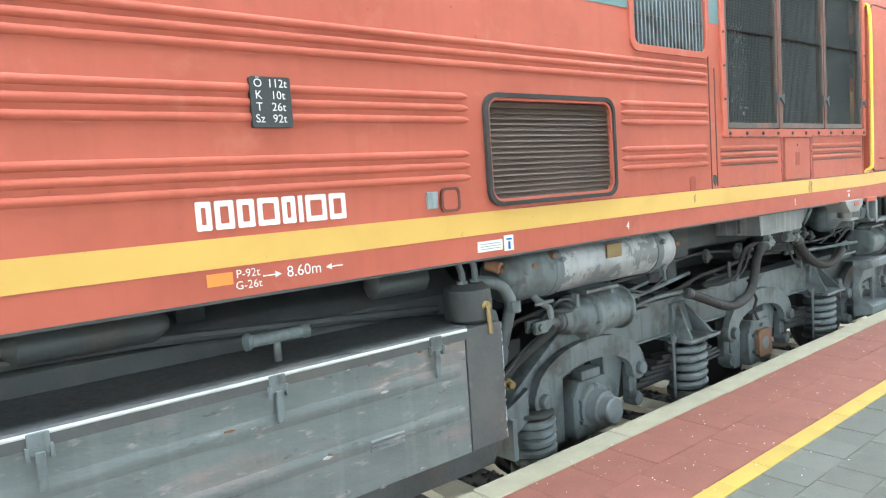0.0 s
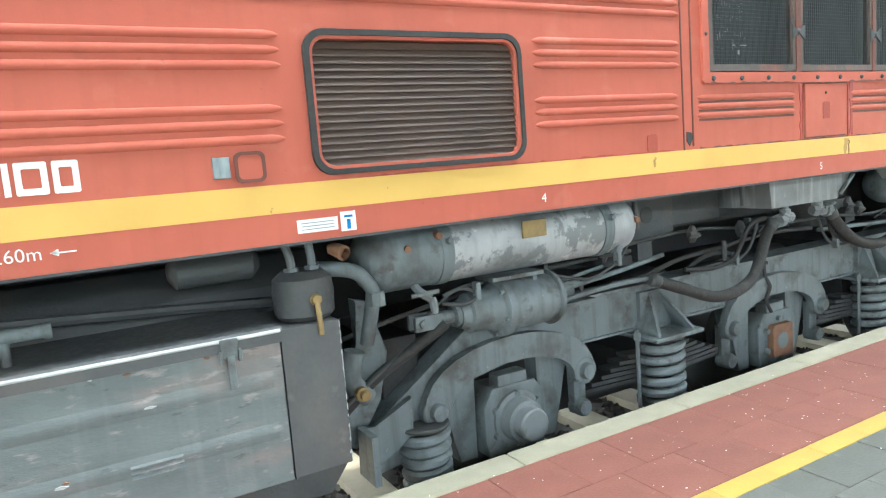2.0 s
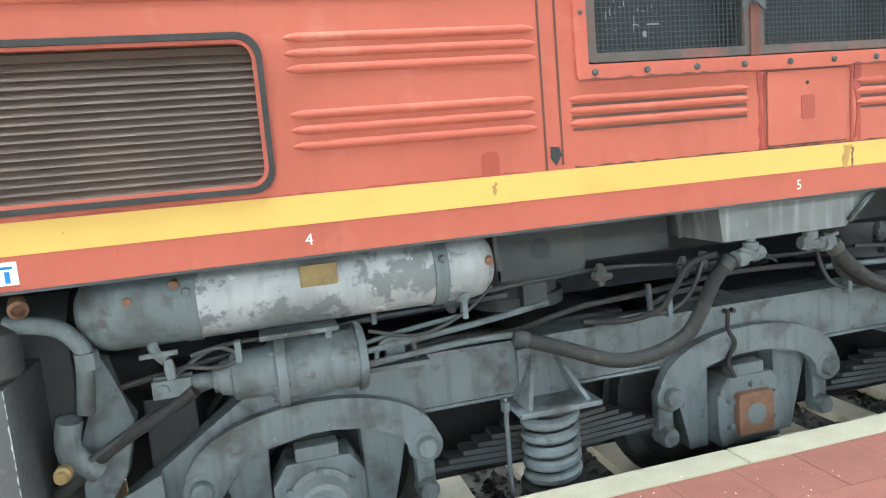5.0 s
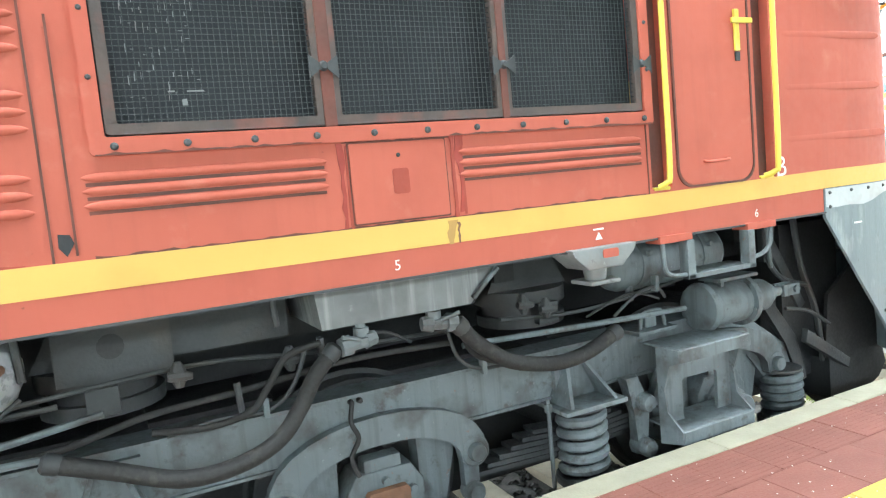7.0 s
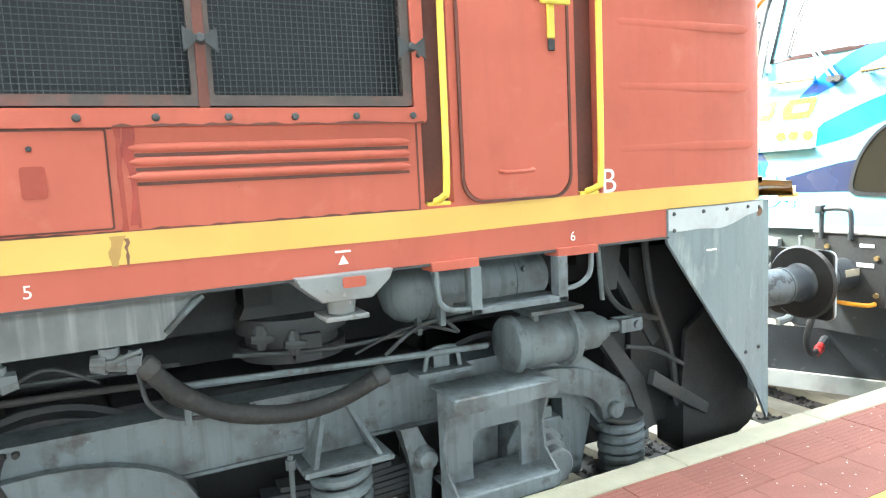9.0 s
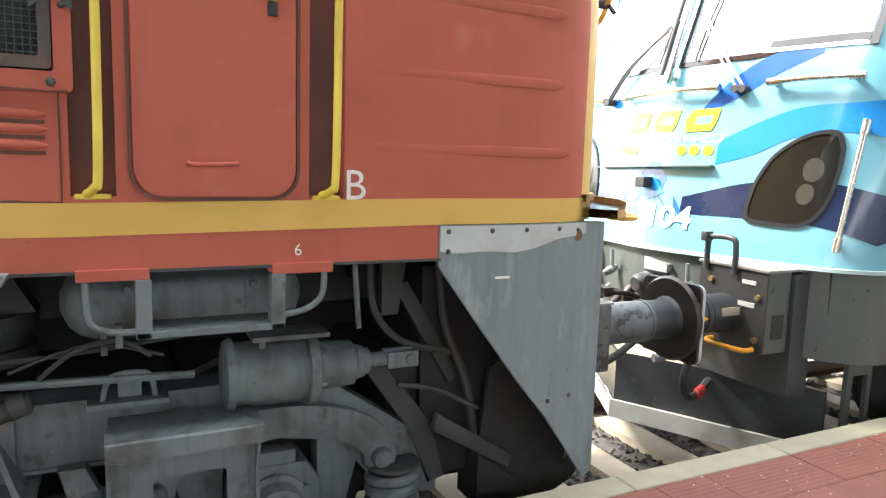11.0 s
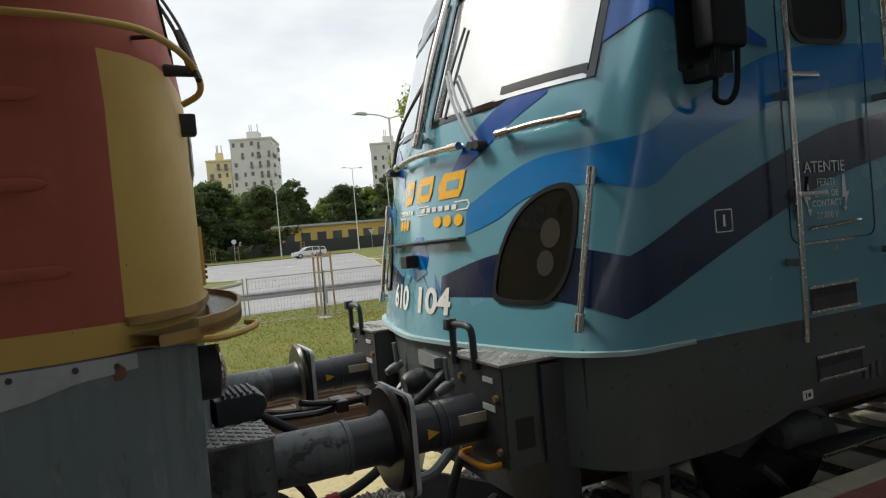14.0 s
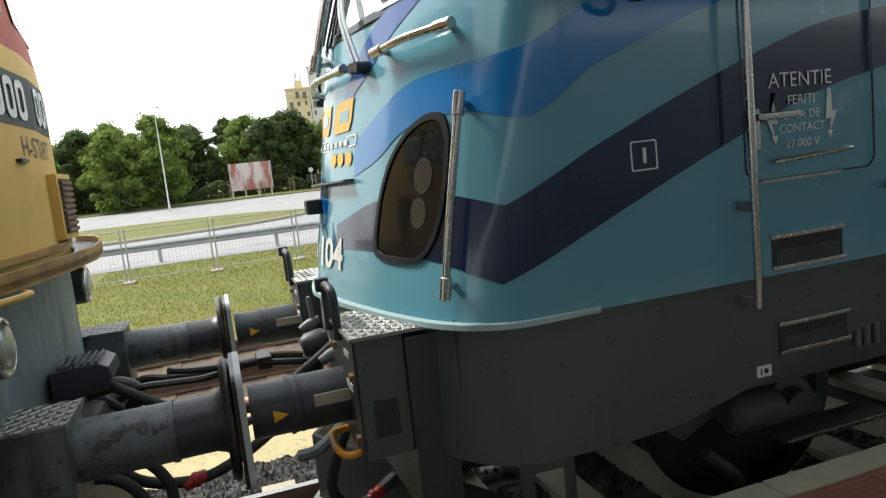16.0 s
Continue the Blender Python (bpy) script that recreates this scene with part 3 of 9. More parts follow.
# sleepers
bm = B()
prism_x(bm, [(YC - 1.3, -0.36), (YC - 1.3, -0.19), (YC - 1.26, -0.175), (YC + 1.26, -0.175), (YC + 1.3, -0.19), (YC + 1.3, -0.36)], -0.12, 0.12)
sl0 = top("sleeper", bm, SLEEPER, "pale concrete sleeper set in dark stones", "sleeper", "sleepers", "structure")
sl0.location.x = -1.86
for i in range(1, 34):
    copy_thing(sl0, pose(-1.86 + 0.6 * i, 0, 0))

# neighbouring track with rusty rails and brown earth
Y2 = 9.05
top("old_ballast", prism_x(B(), [(Y2 - 1.35, -0.31), (Y2 - 1.15, -0.25), (Y2 + 1.15, -0.25), (Y2 + 1.35, -0.31)], -20, 40), BROWN_BED, "rusty brown ballast of the neighbouring track", "ballast", kind="structure")
for yr in (Y2 - 0.755, Y2 + 0.755):
    top("rail", prism_x(B(), [(yr + a, b - 0.24) for a, b in RAILP], -20, 40), RAIL, "rusty brown rail of the neighbouring track", "rail", "running rails", "structure")
old0 = top("sleeper", bx(B(), -0.12, 0.12, Y2 - 1.25, Y2 + 1.25, -0.36, -0.238, 0.008), OLD_TIMBER, "old brown timber sleeper of the neighbouring track", "sleeper", "sleepers", "structure")
old0.location.x = 4.2
for i in range(1, 24):
    copy_thing(old0, pose(4.2 + 0.62 * i, 0, 0))

# platform body, kerb, tile rows
bm = B()
bx(bm, -20, 40, -7, 2.20, -0.32, PLAT - 0.035)
platform = top("platform", bm, CONCRETE, "low station platform paved with red and grey tiles", "platform", kind="structure")


def tile_mesh(name, w, d, h, mat_, ribs=0, bev=0.0025):
    bm = B()
    bx(bm, 0.0009, w - 0.0009, 0.0009, d - 0.0009, -0.03, h, bev)
    for i in range(ribs):
        yy = d * (i + 0.5) / ribs
        bx(bm, 0.006, w - 0.006, yy - d * 0.22 / ribs * 1.0, yy + d * 0.22 / ribs, h - 0.001, h + 0.0012)
    me = bpy.data.meshes.new(name)
    bm.to_mesh(me)
    bm.free()
    me.materials.append(mat_)
    return me


def lay(name, me, x0, x1, y, w, offset=0.0, rng=random.Random(7)):
    x = x0 + offset
    while x < x1:
        ob = new(name, me)
        ob.parent = platform
        ob.location = (x, y, PLAT + rng.uniform(-0.0015, 0.0015))
        ob.rotation_euler = (rng.uniform(-.002, .002), rng.uniform(-.002, .002), 0)
        x += w


# unseen canopy and back wall, added to shade the side facing the platform
cn = thing("platform_canopy", (8, -3, PLAT), "plain grey canopy on columns, added out of view to shade the platform", "canopy", kind="structure")
bm = B()
prism_x(bm, [(1.35, 4.36), (1.35, 4.51), (-2.6, 4.80), (-6.0, 4.55), (-6.0, 4.40), (-2.6, 4.62)], -20, 40)
part("canopy_roof", bm, ROOF_GREY, cn)
bm = B()
bx(bm, -20, 40, -9.3, -9.0, -0.3, 4.5)
part("back_wall", bm, ROOF_MID, cn)
for x in range(-16, 38, 6):
    bm = B()
    cyl(bm, (x, -2.6, PLAT - 0.05), (x, -2.6, 4.55), 0.08, n=16)
    part("column", bm, FRAME_GREY, cn)

# ---- red diesel locomotive ----
red = thing("diesel_locomotive", (0.6, YC, 0), "weathered red diesel locomotive with a yellow stripe, parked on the track", "locomotive")
ZS0, ZS1, ZTOP = 1.70, 1.80, 3.45
XA, XB = -7.6, 8.12      # flat side
HOLES = [(2.30, 3.235, 1.85, 2.352), (3.475, 4.25, 2.68, 3.15), (4.475, 6.795, 2.205, 3.35), (6.825, 6.955, 1.83, 3.3), (7.575, 7.705, 1.83, 3.3), (7.985, 8.10, 2.98, 3.42)]
bm = B()
wall_open(bm, XA, XB, ZS1, 2.87, [(a, b, c, min(d, 2.87)) for a, b, c, d in HOLES if c < 2.87], SIDE, 0.06)
part("side_wall", bm, RED, red)
bm = B()
wall_open(bm, XA, 8.12, 2.87, ZTOP, [(a, b, max(c, 2.87), d) for a, b, c, d in HOLES if d > 2.87], SIDE, 0.06)
part("upper_side_wall", bm, [RED], red, "red upper side panels")
# teal window band, thin paint on the side between the cab and the far end
bm = B()
for a, b in ((XA, 3.44), (4.285, 4.43)):
    bx(bm, a, b, SIDE - 0.0025, SIDE + 0.002, 2.885, ZTOP)
part("window_band", bm, TEAL, red, "faded teal paint band")
# roof, far side and end
bm = B()
sec = [(SIDE, ZTOP), (SIDE + 0.1, 3.75), (SIDE + 0.45, 4.1), (YC, 4.35), (2 * YC - SIDE - 0.45, 4.1), (2 * YC - SIDE - 0.1, 3.75), (2 * YC - SIDE, ZTOP)]
prism_x(bm, sec, XA, 8.2)
part("roof", bm, ROOF_GREY, red, "grey roof")
# added black screen: keeps bright background from showing under the locomotive
bm = B()
bx(bm, XA, 8.3, 2 * YC - SIDE - 0.5, 2 * YC - SIDE - 0.1, 1.02, 1.59, 0.02)
part("pipe_trough", bm, BLACK, red, "black screen added along the far side to close the view")
bm = B()
bx(bm, XA, 8.2, 2 * YC - SIDE - 0.05, 2 * YC - SIDE, 1.59, ZTOP)
part("far_side_wall", bm, RED, red)
bm = B()
bx(bm, XA - 0.05, XA, SIDE, 2 * YC - SIDE, 1.59, 4.1)
part("end_wall", bm, RED, red)
part("underframe", bx(B(), XA, 8.9, SIDE + 0.12, 2 * YC - SIDE - 0.06, 1.60, 1.72), BLACK, red, "oily black underframe")
for y0, y1, z0 in ((3.0, 3.3, 1.30), (YC - 0.2, YC + 0.2, 1.02), (2 * YC - 3.3, 2 * YC - 3.0, 1.30)):
    part("frame_beam", bx(B(), XA, 8.9, y0, y1, z0, 1.60), BLACK, red)
for x in (1.0, 2.6, 4.45, 6.25, 8.0):
    part("cross_member", bx(B(), x - 0.06, x + 0.06, SIDE + 0.50, 2 * YC - SIDE - 0.06, 1.42, 1.598), BLACK, red)
# grime along the lower edge of the radiator panel and over the stripe
rr = random.Random(31)
for x0, x1, z, mt in ((4.44, 5.2, 2.146, RED_DARK), (5.28, 5.74, 2.139, RED_DARK), (5.74, 6.83, 2.146, RED_DARK), (2.5, 4.2, 1.813, RED_RUST), (4.4, 6.8, 1.811, RED_DARK)):
    n = int((x1 - x0) / 0.03)
    X = [x0 + (x1 - x0) * i / n for i in range(n + 1)]
    bm = prism(B(), [(x, z) for x in X] + [(x, z + rr.uniform(0.002, 0.011)) for x in X[::-1]], SIDE - 0.0182 if z > 2.14 else SIDE - 0.0022, SIDE - 0.001 if z > 2.14 else SIDE + 0.001)
    part("grime_line", bm, mt, red, "uneven line of grime")
# solebar with a lip, yellow stripe
bm = B()
bx(bm, XA, 8.10, SIDE - 0.004, SIDE + 0.10, 1.595, 1.735)
part("solebar", bm, RED, red)
bm = B()
bx(bm, XA, 8.10, SIDE - 0.012, SIDE + 0.1, 1.585, 1.595)
part("solebar_lip", bm, GREY_DARK, red)
bm = B()
prism(bm, [(XA, 1.712), (4.0, 1.707), (6.8, 1.705), (8.12, 1.728), (8.12, 1.831), (6.8, 1.810), (4.0, 1.812), (XA, 1.822)], SIDE - 0.006, SIDE + 0.08)
part("yellow_stripe", bm, YELLOW, red, "yellow stripe along the frame")


def bead(x0, x1, z, r=0.017, h=0.014, closed=True):
    """A pressed bead in the side sheet, tapering out at both ends."""
    bm = B()
    L = 0.05
    rs = []
    for x, k in ((x0, 0.15), (x0 + L * 0.4, 0.75), (x0 + L, 1), (x1 - L, 1), (x1 - L * 0.4, 0.75), (x1, 0.15)):
        rs.append([bm.verts.new((x, SIDE + 0.002 - h * k * math.sin(math.pi * i / 8), z + r * k * math.cos(math.pi * i / 8) * (1 if k == 1 else 0.9))) for i in range(9)])
    for a, b in zip(rs, rs[1:]):
        for i in range(8):
            bm.faces.new((a[i], a[i + 1], b[i + 1], b[i]))
    part("pressed_rib", bm, RED, red, angle=60)


for z in (2.60, 2.548, 2.496):
    bead(XA + 0.1, 4.27, z)
for z in (2.35, 2.297, 2.243):
    bead(XA + 0.1, 2.19, z)
    bead(3.33, 4.265, z)
for z in (2.088, 2.035, 1.98):
    bead(XA + 0.1, 2.18, z)
    bead(3.325, 4.25, z)
for z in (2.078, 2.033, 1.985):
    bead(4.385, 5.22, z, 0.015, 0.012)
    bead(5.77, 6.775, z, 0.015, 0.012)
# thin dark red strips below each of these ribs
for x0, x1 in ((4.40, 5.205), (5.785, 6.765)):
    for z in (2.055, 2.009, 1.962):
        bm = B()
        bx(bm, x0, x1, SIDE - 0.002, SIDE + 0.001, z - 0.006, z + 0.006)
        part("grimy_groove", bm, RED_DARK, red)
for z in (2.585, 2.30, 2.02):
    bead(7.79, 8.70 if z < 2.1 else 8.66, z, 0.021, 0.003)

# seams and door panels on the side
for x0, x1, z0, z1 in ((4.275, 4.283, ZS1, ZTOP), (4.345, 4.353, 1.83, 2.60), (6.80, 6.806, ZS1, 2.16)):
    bm = B()
    bx(bm, x0, x1, SIDE - 0.004, SIDE + 0.002, z0, z1)
    part("panel_seam", bm, RED_DARK, red)
# panel that carries the mesh windows
bm = B()
frame_ring(bm, rounded(4.425, 6.845, 2.145, 3.42, 0.02), rounded(4.475, 6.795, 2.205, 3.35, 0.01), SIDE - 0.016, SIDE + 0.001)
panel = part("radiator_surround", bm, RED, red)
for x in list(np.arange(4.50, 6.80, 0.2286)):
    part("bolt", lathe(B(), (x, SIDE - 0.017, 2.174), (x, SIDE - 0.028, 2.174), [(0, 0.014), (0.6, 0.013), (1, 0.007)], 8), GREY_DARK, panel)
for z in (2.4, 2.62, 2.84):
    for x in (4.45, 6.82):
        part("bolt", lathe(B(), (x, SIDE - 0.017, z), (x, SIDE - 0.025, z), [(0, 0.010), (1, 0.006)], 8), GREY_DARK, panel)
WINS = [(4.505, 5.215), (5.285, 6.005), (6.05, 6.77)]
for xa, xb in ((5.225, 5.275), (6.01, 6.045)):
    bm = B()
    bx(bm, xa, xb, SIDE - 0.012, SIDE + 0.05, 2.205, 3.35, 0.004)
    part("mullion", bm, RED_DARK, panel)
for wi, (a, b) in enumerate(WINS):
    bm = B()
    frame_ring(bm, rounded(a - 0.025, b + 0.02, 2.212, 3.34, 0.012), rounded(a + 0.012, b - 0.014, 2.248, 3.30, 0.008), SIDE - 0.006, SIDE + 0.035)
    fr = part("mesh_window", bm, MESH_FRAME, red, "dark wire mesh window before the radiator")
    bm = B()
    x = a + 0.03
    while x < b - 0.02:
        bx(bm, x - 0.0014, x + 0.0014, SIDE + 0.008, SIDE + 0.011, 2.248, 3.30)
        x += 0.0205
    z = 2.26
    while z < 3.3:
        bx(bm, a + 0.012, b - 0.014, SIDE + 0.0115, SIDE + 0.0145, z - 0.0014, z + 0.0014)
        z += 0.0205
    part("wire_mesh", bm, MESH_WIRE, fr)
    bm = B()
    lathe(bm, (b + 0.025, SIDE - 0.014, 2.43), (b + 0.025, SIDE - 0.03, 2.43), [(0, 0.02), (1, 0.012)], 10)
    for s in (-1, 1):
        prism(bm, [(b + 0.025, 2.43), (b + 0.025 + s * 0.055, 2.47), (b + 0.025 + s * 0.055, 2.385)], SIDE - 0.02, SIDE - 0.012)
    part("turn_latch", bm, GREY_DARK, fr)
bm = B()
bx(bm, 4.46, 6.81, SIDE + 0.10, SIDE + 0.14, 2.19, 3.38)
part("radiator_core", bm, VOID, red, "dark radiator core behind the mesh")
# pale scale flecks caught in the first mesh
V, F = [], []
rr = random.Random(77)
for _ in range(120):
    x, z = 4.53 + 0.0205 * rr.randrange(2, 14) + rr.uniform(-0.004, 0.004), 2.30 + 0.62 * rr.random() ** 0.8
    w, h = (rr.uniform(0.0007, 0.0016), rr.uniform(0.004, 0.016)) if rr.random() < 0.8 else (rr.uniform(0.003, 0.008), 0.001)
    o = len(V)
    V += [(x - w, SIDE + 0.0072, z - h), (x + w, SIDE + 0.0072, z - h), (x + w, SIDE + 0.0072, z + h), (x - w, SIDE + 0.0072, z + h)]
    F.append((o, o + 1, o + 2, o + 3))
for x, z, w, h in ((4.74, 2.315, 0.009, 0.012), (4.78, 2.352, 0.03, 0.003), (4.70, 2.352, 0.012, 0.003)):
    o = len(V)
    V += [(x - w, SIDE + 0.0070, z - h), (x + w, SIDE + 0.0070, z - h), (x + w * 0.8, SIDE + 0.0070, z + h), (x - w, SIDE + 0.0070, z + h * 0.7)]
    F.append((o, o + 1, o + 2, o + 3))
me = bpy.data.meshes.new("pale_flecks")
me.from_pydata(V, [], F)
me.materials.append(FUNNEL)
fl = new("pale_flecks", me)
fl.parent = red
fl.location = -world_shift(red)
tagged(fl, "pale scale flecks on the mesh", kind="stuff")
# hatch below the middle window
bm = B()
prism(bm, rounded(5.305, 5.715, 1.828, 2.135, 0.008), SIDE - 0.010, SIDE + 0.001)
hatch = part("hatch", bm, RED, red)
bm = B()
lathe(bm, (5.507, SIDE - 0.0105, 2.083), (5.507, SIDE - 0.014, 2.083), [(0, 0.009), (1, 0.008)], 10)
part("keyhole", bm, BLACK, hatch)
bm = B()
frame_ring(bm, rounded(5.298, 5.722, 1.821, 2.142, 0.008), rounded(5.304, 5.716, 1.827, 2.136, 0.008), SIDE - 0.004, SIDE + 0.001)
part("hatch_gap", bm, RED_DARK, hatch)
bm = B()
prism(bm, rounded(5.475, 5.545, 1.93, 2.03, 0.012), SIDE - 0.0125, SIDE - 0.010)
part("worn_patch", bm, RED_RUST, hatch, "worn faded patch")
# drain hole, rust patch, small marks
bm = B()
prism(bm, [(4.30, 1.905), (4.335, 1.90), (4.345, 1.87), (4.32, 1.83), (4.298, 1.86)], SIDE - 0.003, SIDE + 0.001)
part("drain_hole", bm, BLACK, red)
bm = B()
prism(bm, rounded(4.015, 4.085, 1.81, 1.905, 0.02), SIDE - 0.003, SIDE + 0.001)
part("rust_patch", bm, RED_RUST, red)
for x0, w, z0, z1 in ((5.287, 0.014, 1.80, 2.13), (5.745, 0.016, 1.80, 2.16), (5.79, 0.01, 1.82, 2.16)):
    bm = B()
    prism(bm, [(x0, z0), (x0 + w, z0), (x0 + w * 0.7, z1), (x0 + w * 0.3, z1)], SIDE - 0.0035, SIDE + 0.001)
    part("rust_streak", bm, RED_RUST, red, "rust run below the window frame")

# rust and grime runs on the stripe and the frame below the radiator
rr = random.Random(12)
for x0, w, z0, z1, mt in ((5.70, 0.06, 1.702, 1.80, LEDGE), (5.745, 0.02, 1.703, 1.79, RUST), (4.05, 0.03, 1.74, 1.79, LEDGE)):
    bm = B()
    n = 6
    lf = [(x0 + rr.uniform(-0.3, 0.3) * w * (1 - i / n), z1 + (z0 - z1) * i / n) for i in range(n + 1)]
    rt = [(x0 + w * (0.35 + rr.uniform(0, 0.6) * (1 - i / n)), z1 + (z0 - z1) * i / n) for i in range(n + 1)]
    prism(bm, lf[::-1] + rt, SIDE - 0.0072, SIDE - 0.005)
    part("rust_run", bm, mt, red, "rust run on the yellow stripe")
for x0, w, z0, z1 in ((5.77, 0.045, 1.83, 2.20), (5.745, 0.025, 1.815, 2.15), (5.262, 0.03, 1.815, 2.14)):
    bm = B()
    n = 8
    lf = [(x0 + rr.uniform(-0.25, 0.25) * w, z1 + (z0 - z1) * i / n) for i in range(n + 1)]
    rt = [(x0 + w * (0.5 + rr.uniform(0, 0.5) * (1 - i / n)), z1 + (z0 - z1) * i / n) for i in range(n + 1)]
    prism(bm, lf[::-1] + rt, SIDE - 0.0032, SIDE + 0.001)
    part("rust_run", bm, STREAK if w > 0.02 else RED_RUST, red, "rust run below the window frame")

# louvred vent
vent = part("vent_frame", frame_ring(B(), rounded(2.272, 3.256, 1.833, 2.373, 0.08), rounded(2.294, 3.236, 1.854, 2.351, 0.066), SIDE - 0.022, SIDE + 0.03), RUBBER, red, "black rubber vent surround with rounded corners")
part("vent_trim", frame_ring(B(), rounded(2.293, 3.237, 1.853, 2.352, 0.066), rounded(2.307, 3.222, 1.867, 2.338, 0.055), SIDE - 0.012, SIDE + 0.03), RED, vent)
bm = B()
bx(bm, 2.29, 3.24, SIDE + 0.045, SIDE + 0.058, 1.84, 2.36)
part("vent_back", bm, SLAT, vent)
for i in range(17):
    z = 1.868 + i * 0.0274
    bm = B()
    prism_x(bm, [(SIDE + 0.001, z - 0.002), (SIDE + 0.003, z - 0.004), (SIDE + 0.010, z - 0.003), (SIDE + 0.020, z + 0.0245), (SIDE + 0.016, z + 0.0245)], 2.302, 3.228)
    part("louvre_slat", bm, SLAT, vent)
# upper vent with upright slats
uv = part("vent_frame", frame_ring(B(), rounded(3.44, 4.285, 2.65, 3.18, 0.07), rounded(3.48, 4.245, 2.69, 3.14, 0.05), SIDE - 0.014, SIDE + 0.03), RED, red, "red vent surround with upright slats")
bm = B()
bx(bm, 3.47, 4.255, SIDE + 0.045, SIDE + 0.058, 2.67, 3.16)
part("vent_back", bm, BLACK, uv)
for i in range(20):
    x = 3.49 + i * 0.0385
    bm = B()
    prism(bm, [(x, 2.68), (x + 0.014, 2.68), (x + 0.014, 3.15), (x, 3.15)], SIDE + 0.0, SIDE + 0.035)
    part("upright_slat", bm, FRAME_GREY, uv)
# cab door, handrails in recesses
# dark red backing set into both handrail recesses
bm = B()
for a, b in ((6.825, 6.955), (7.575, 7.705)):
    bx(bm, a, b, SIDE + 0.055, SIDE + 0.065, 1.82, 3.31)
part("handrail_recess", bm, RED_DARK, red, "dark red recess behind the handrails")
door = part("cab_door", prism(B(), rounded(7.005, 7.525, 1.835, 3.30, 0.09), SIDE - 0.008, SIDE + 0.001), RED, red)
part("door_seal", frame_ring(B(), rounded(6.99, 7.54, 1.82, 3.315, 0.1), rounded(7.001, 7.529, 1.831, 3.304, 0.092), SIDE - 0.011, SIDE + 0.001), RED_DARK, door)
bm = B()
tube(bm, [(7.17, SIDE - 0.01, 1.945), (7.185, SIDE - 0.04, 1.94), (7.31, SIDE - 0.04, 1.944), (7.325, SIDE - 0.01, 1.949)], 0.008, 8)
part("grab_handle", bm, RED, door)
bm = B()
bx(bm, 7.425, 7.46, SIDE - 0.022, SIDE - 0.008, 2.49, 2.70, 0.004)
bx(bm, 7.37, 7.52, SIDE - 0.055, SIDE - 0.038, 2.622, 2.65, 0.006)
cyl(bm, (7.442, SIDE - 0.02, 2.636), (7.442, SIDE - 0.05, 2.636), 0.012, n=10)
part("door_handle", bm, RAIL_YELLOW, door, "yellow door handle")
bm = B()
bx(bm, 7.428, 7.462, SIDE - 0.018, SIDE - 0.008, 2.44, 2.487, 0.004)
part("lock_plate", bm, BLACK, door)
for x, o in ((6.905, 0.0), (7.655, 0.02)):
    bm = B()
    tube(bm, [(x, SIDE + 0.02, 3.28), (x + 0.005, SIDE - 0.035 - o, 3.2), (x + 0.005, SIDE - 0.04 - o, 2.4), (x, SIDE - 0.04 - o, 1.92), (x - 0.012, SIDE - 0.03 - o, 1.86), (x - 0.035, SIDE + 0.0, 1.838)], 0.0145, 10, 4)
    bx(bm, x - 0.07, x + 0.035, SIDE - 0.004, SIDE + 0.05, 1.822, 1.838, 0.004)
    part("door_handrail", bm, RAIL_YELLOW, red, "yellow upright handrail beside the cab door")
# cab side window
bm = B()
part("cab_window_frame", frame_ring(B(), rounded(7.84, 8.27, 2.94, 3.45, 0.05), rounded(7.875, 8.235, 2.975, 3.41, 0.04), SIDE - 0.014, SIDE + 0.02), RUBBER, red)
bm = B()
bx(bm, 7.86, 8.25, SIDE - 0.006, SIDE + 0.0, 2.96, 3.43)
part("cab_window", bm, DARK_GLASS, red, "dark cab side window")

# cab shell: rounded in plan, leaning back above the waist
RP = [(XB, SIDE), (8.45, SIDE + 0.004), (8.65, SIDE + 0.022), (8.77, SIDE + 0.055), (8.84, SIDE + 0.088), (8.945, SIDE + 0.168), (9.035, SIDE + 0.295), (9.104, SIDE + 0.50), (9.158, SIDE + 0.775), (9.205, SIDE + 1.1), (9.23, YC)]
RPLAN = RP + [(x, 2 * YC - y) for x, y in RP[-2::-1]]
def red_lean(z):
    return float(np.interp(z, (1.8, 2.65, 2.85, 3.45, 3.8, 4.25), (0, 0.0, -0.024, -0.105, -0.24, -0.80)))
def red_in(z):
    return float(np.interp(z, (1.8, 3.45, 3.8, 4.25), (0, 0.0, 0.12, 0.9)))
def red_surf(x, y, z, off=0.0):
    w = min(1.0, max(0.0, (x - XB) / 0.9))
    s = 1 if y < YC else -1
    k = 1 - red_in(z) / 1.475
    return Vector((x + red_lean(z) * w + off * w, YC + (y - YC) * k - s * off * (1 - w), z))
def shell(zs, sel, off=0.0, i0=0, i1=None):
    bm = B()
    P = RPLAN[i0:i1]
    rows = [[bm.verts.new(red_surf(x, y, z, off)) for x, y in P] for z in zs]
    for zi, (a, b) in enumerate(zip(rows, rows[1:])):
        for i in range(len(P) - 1):
            bm.faces.new((a[i], a[i + 1], b[i + 1], b[i])).material_index = sel(zi, i)
    return bm
NP = len(RPLAN)
zs_c = [ZS1, 2.2, 2.58, 2.76, 2.9, 3.2, 3.45, 3.65, 3.8, 4.0, 4.15, 4.25]
part("cab_shell", shell(zs_c, lambda zi, i: 1 if (4 <= i <= NP - 6 and zi < 3) else 0), [RED, YELLOW], red, "red and yellow rounded cab end", angle=50)
bm = shell([1.728, 1.831], lambda zi, i: 0, 0.006)
part("cab_stripe", bm, YELLOW, red)
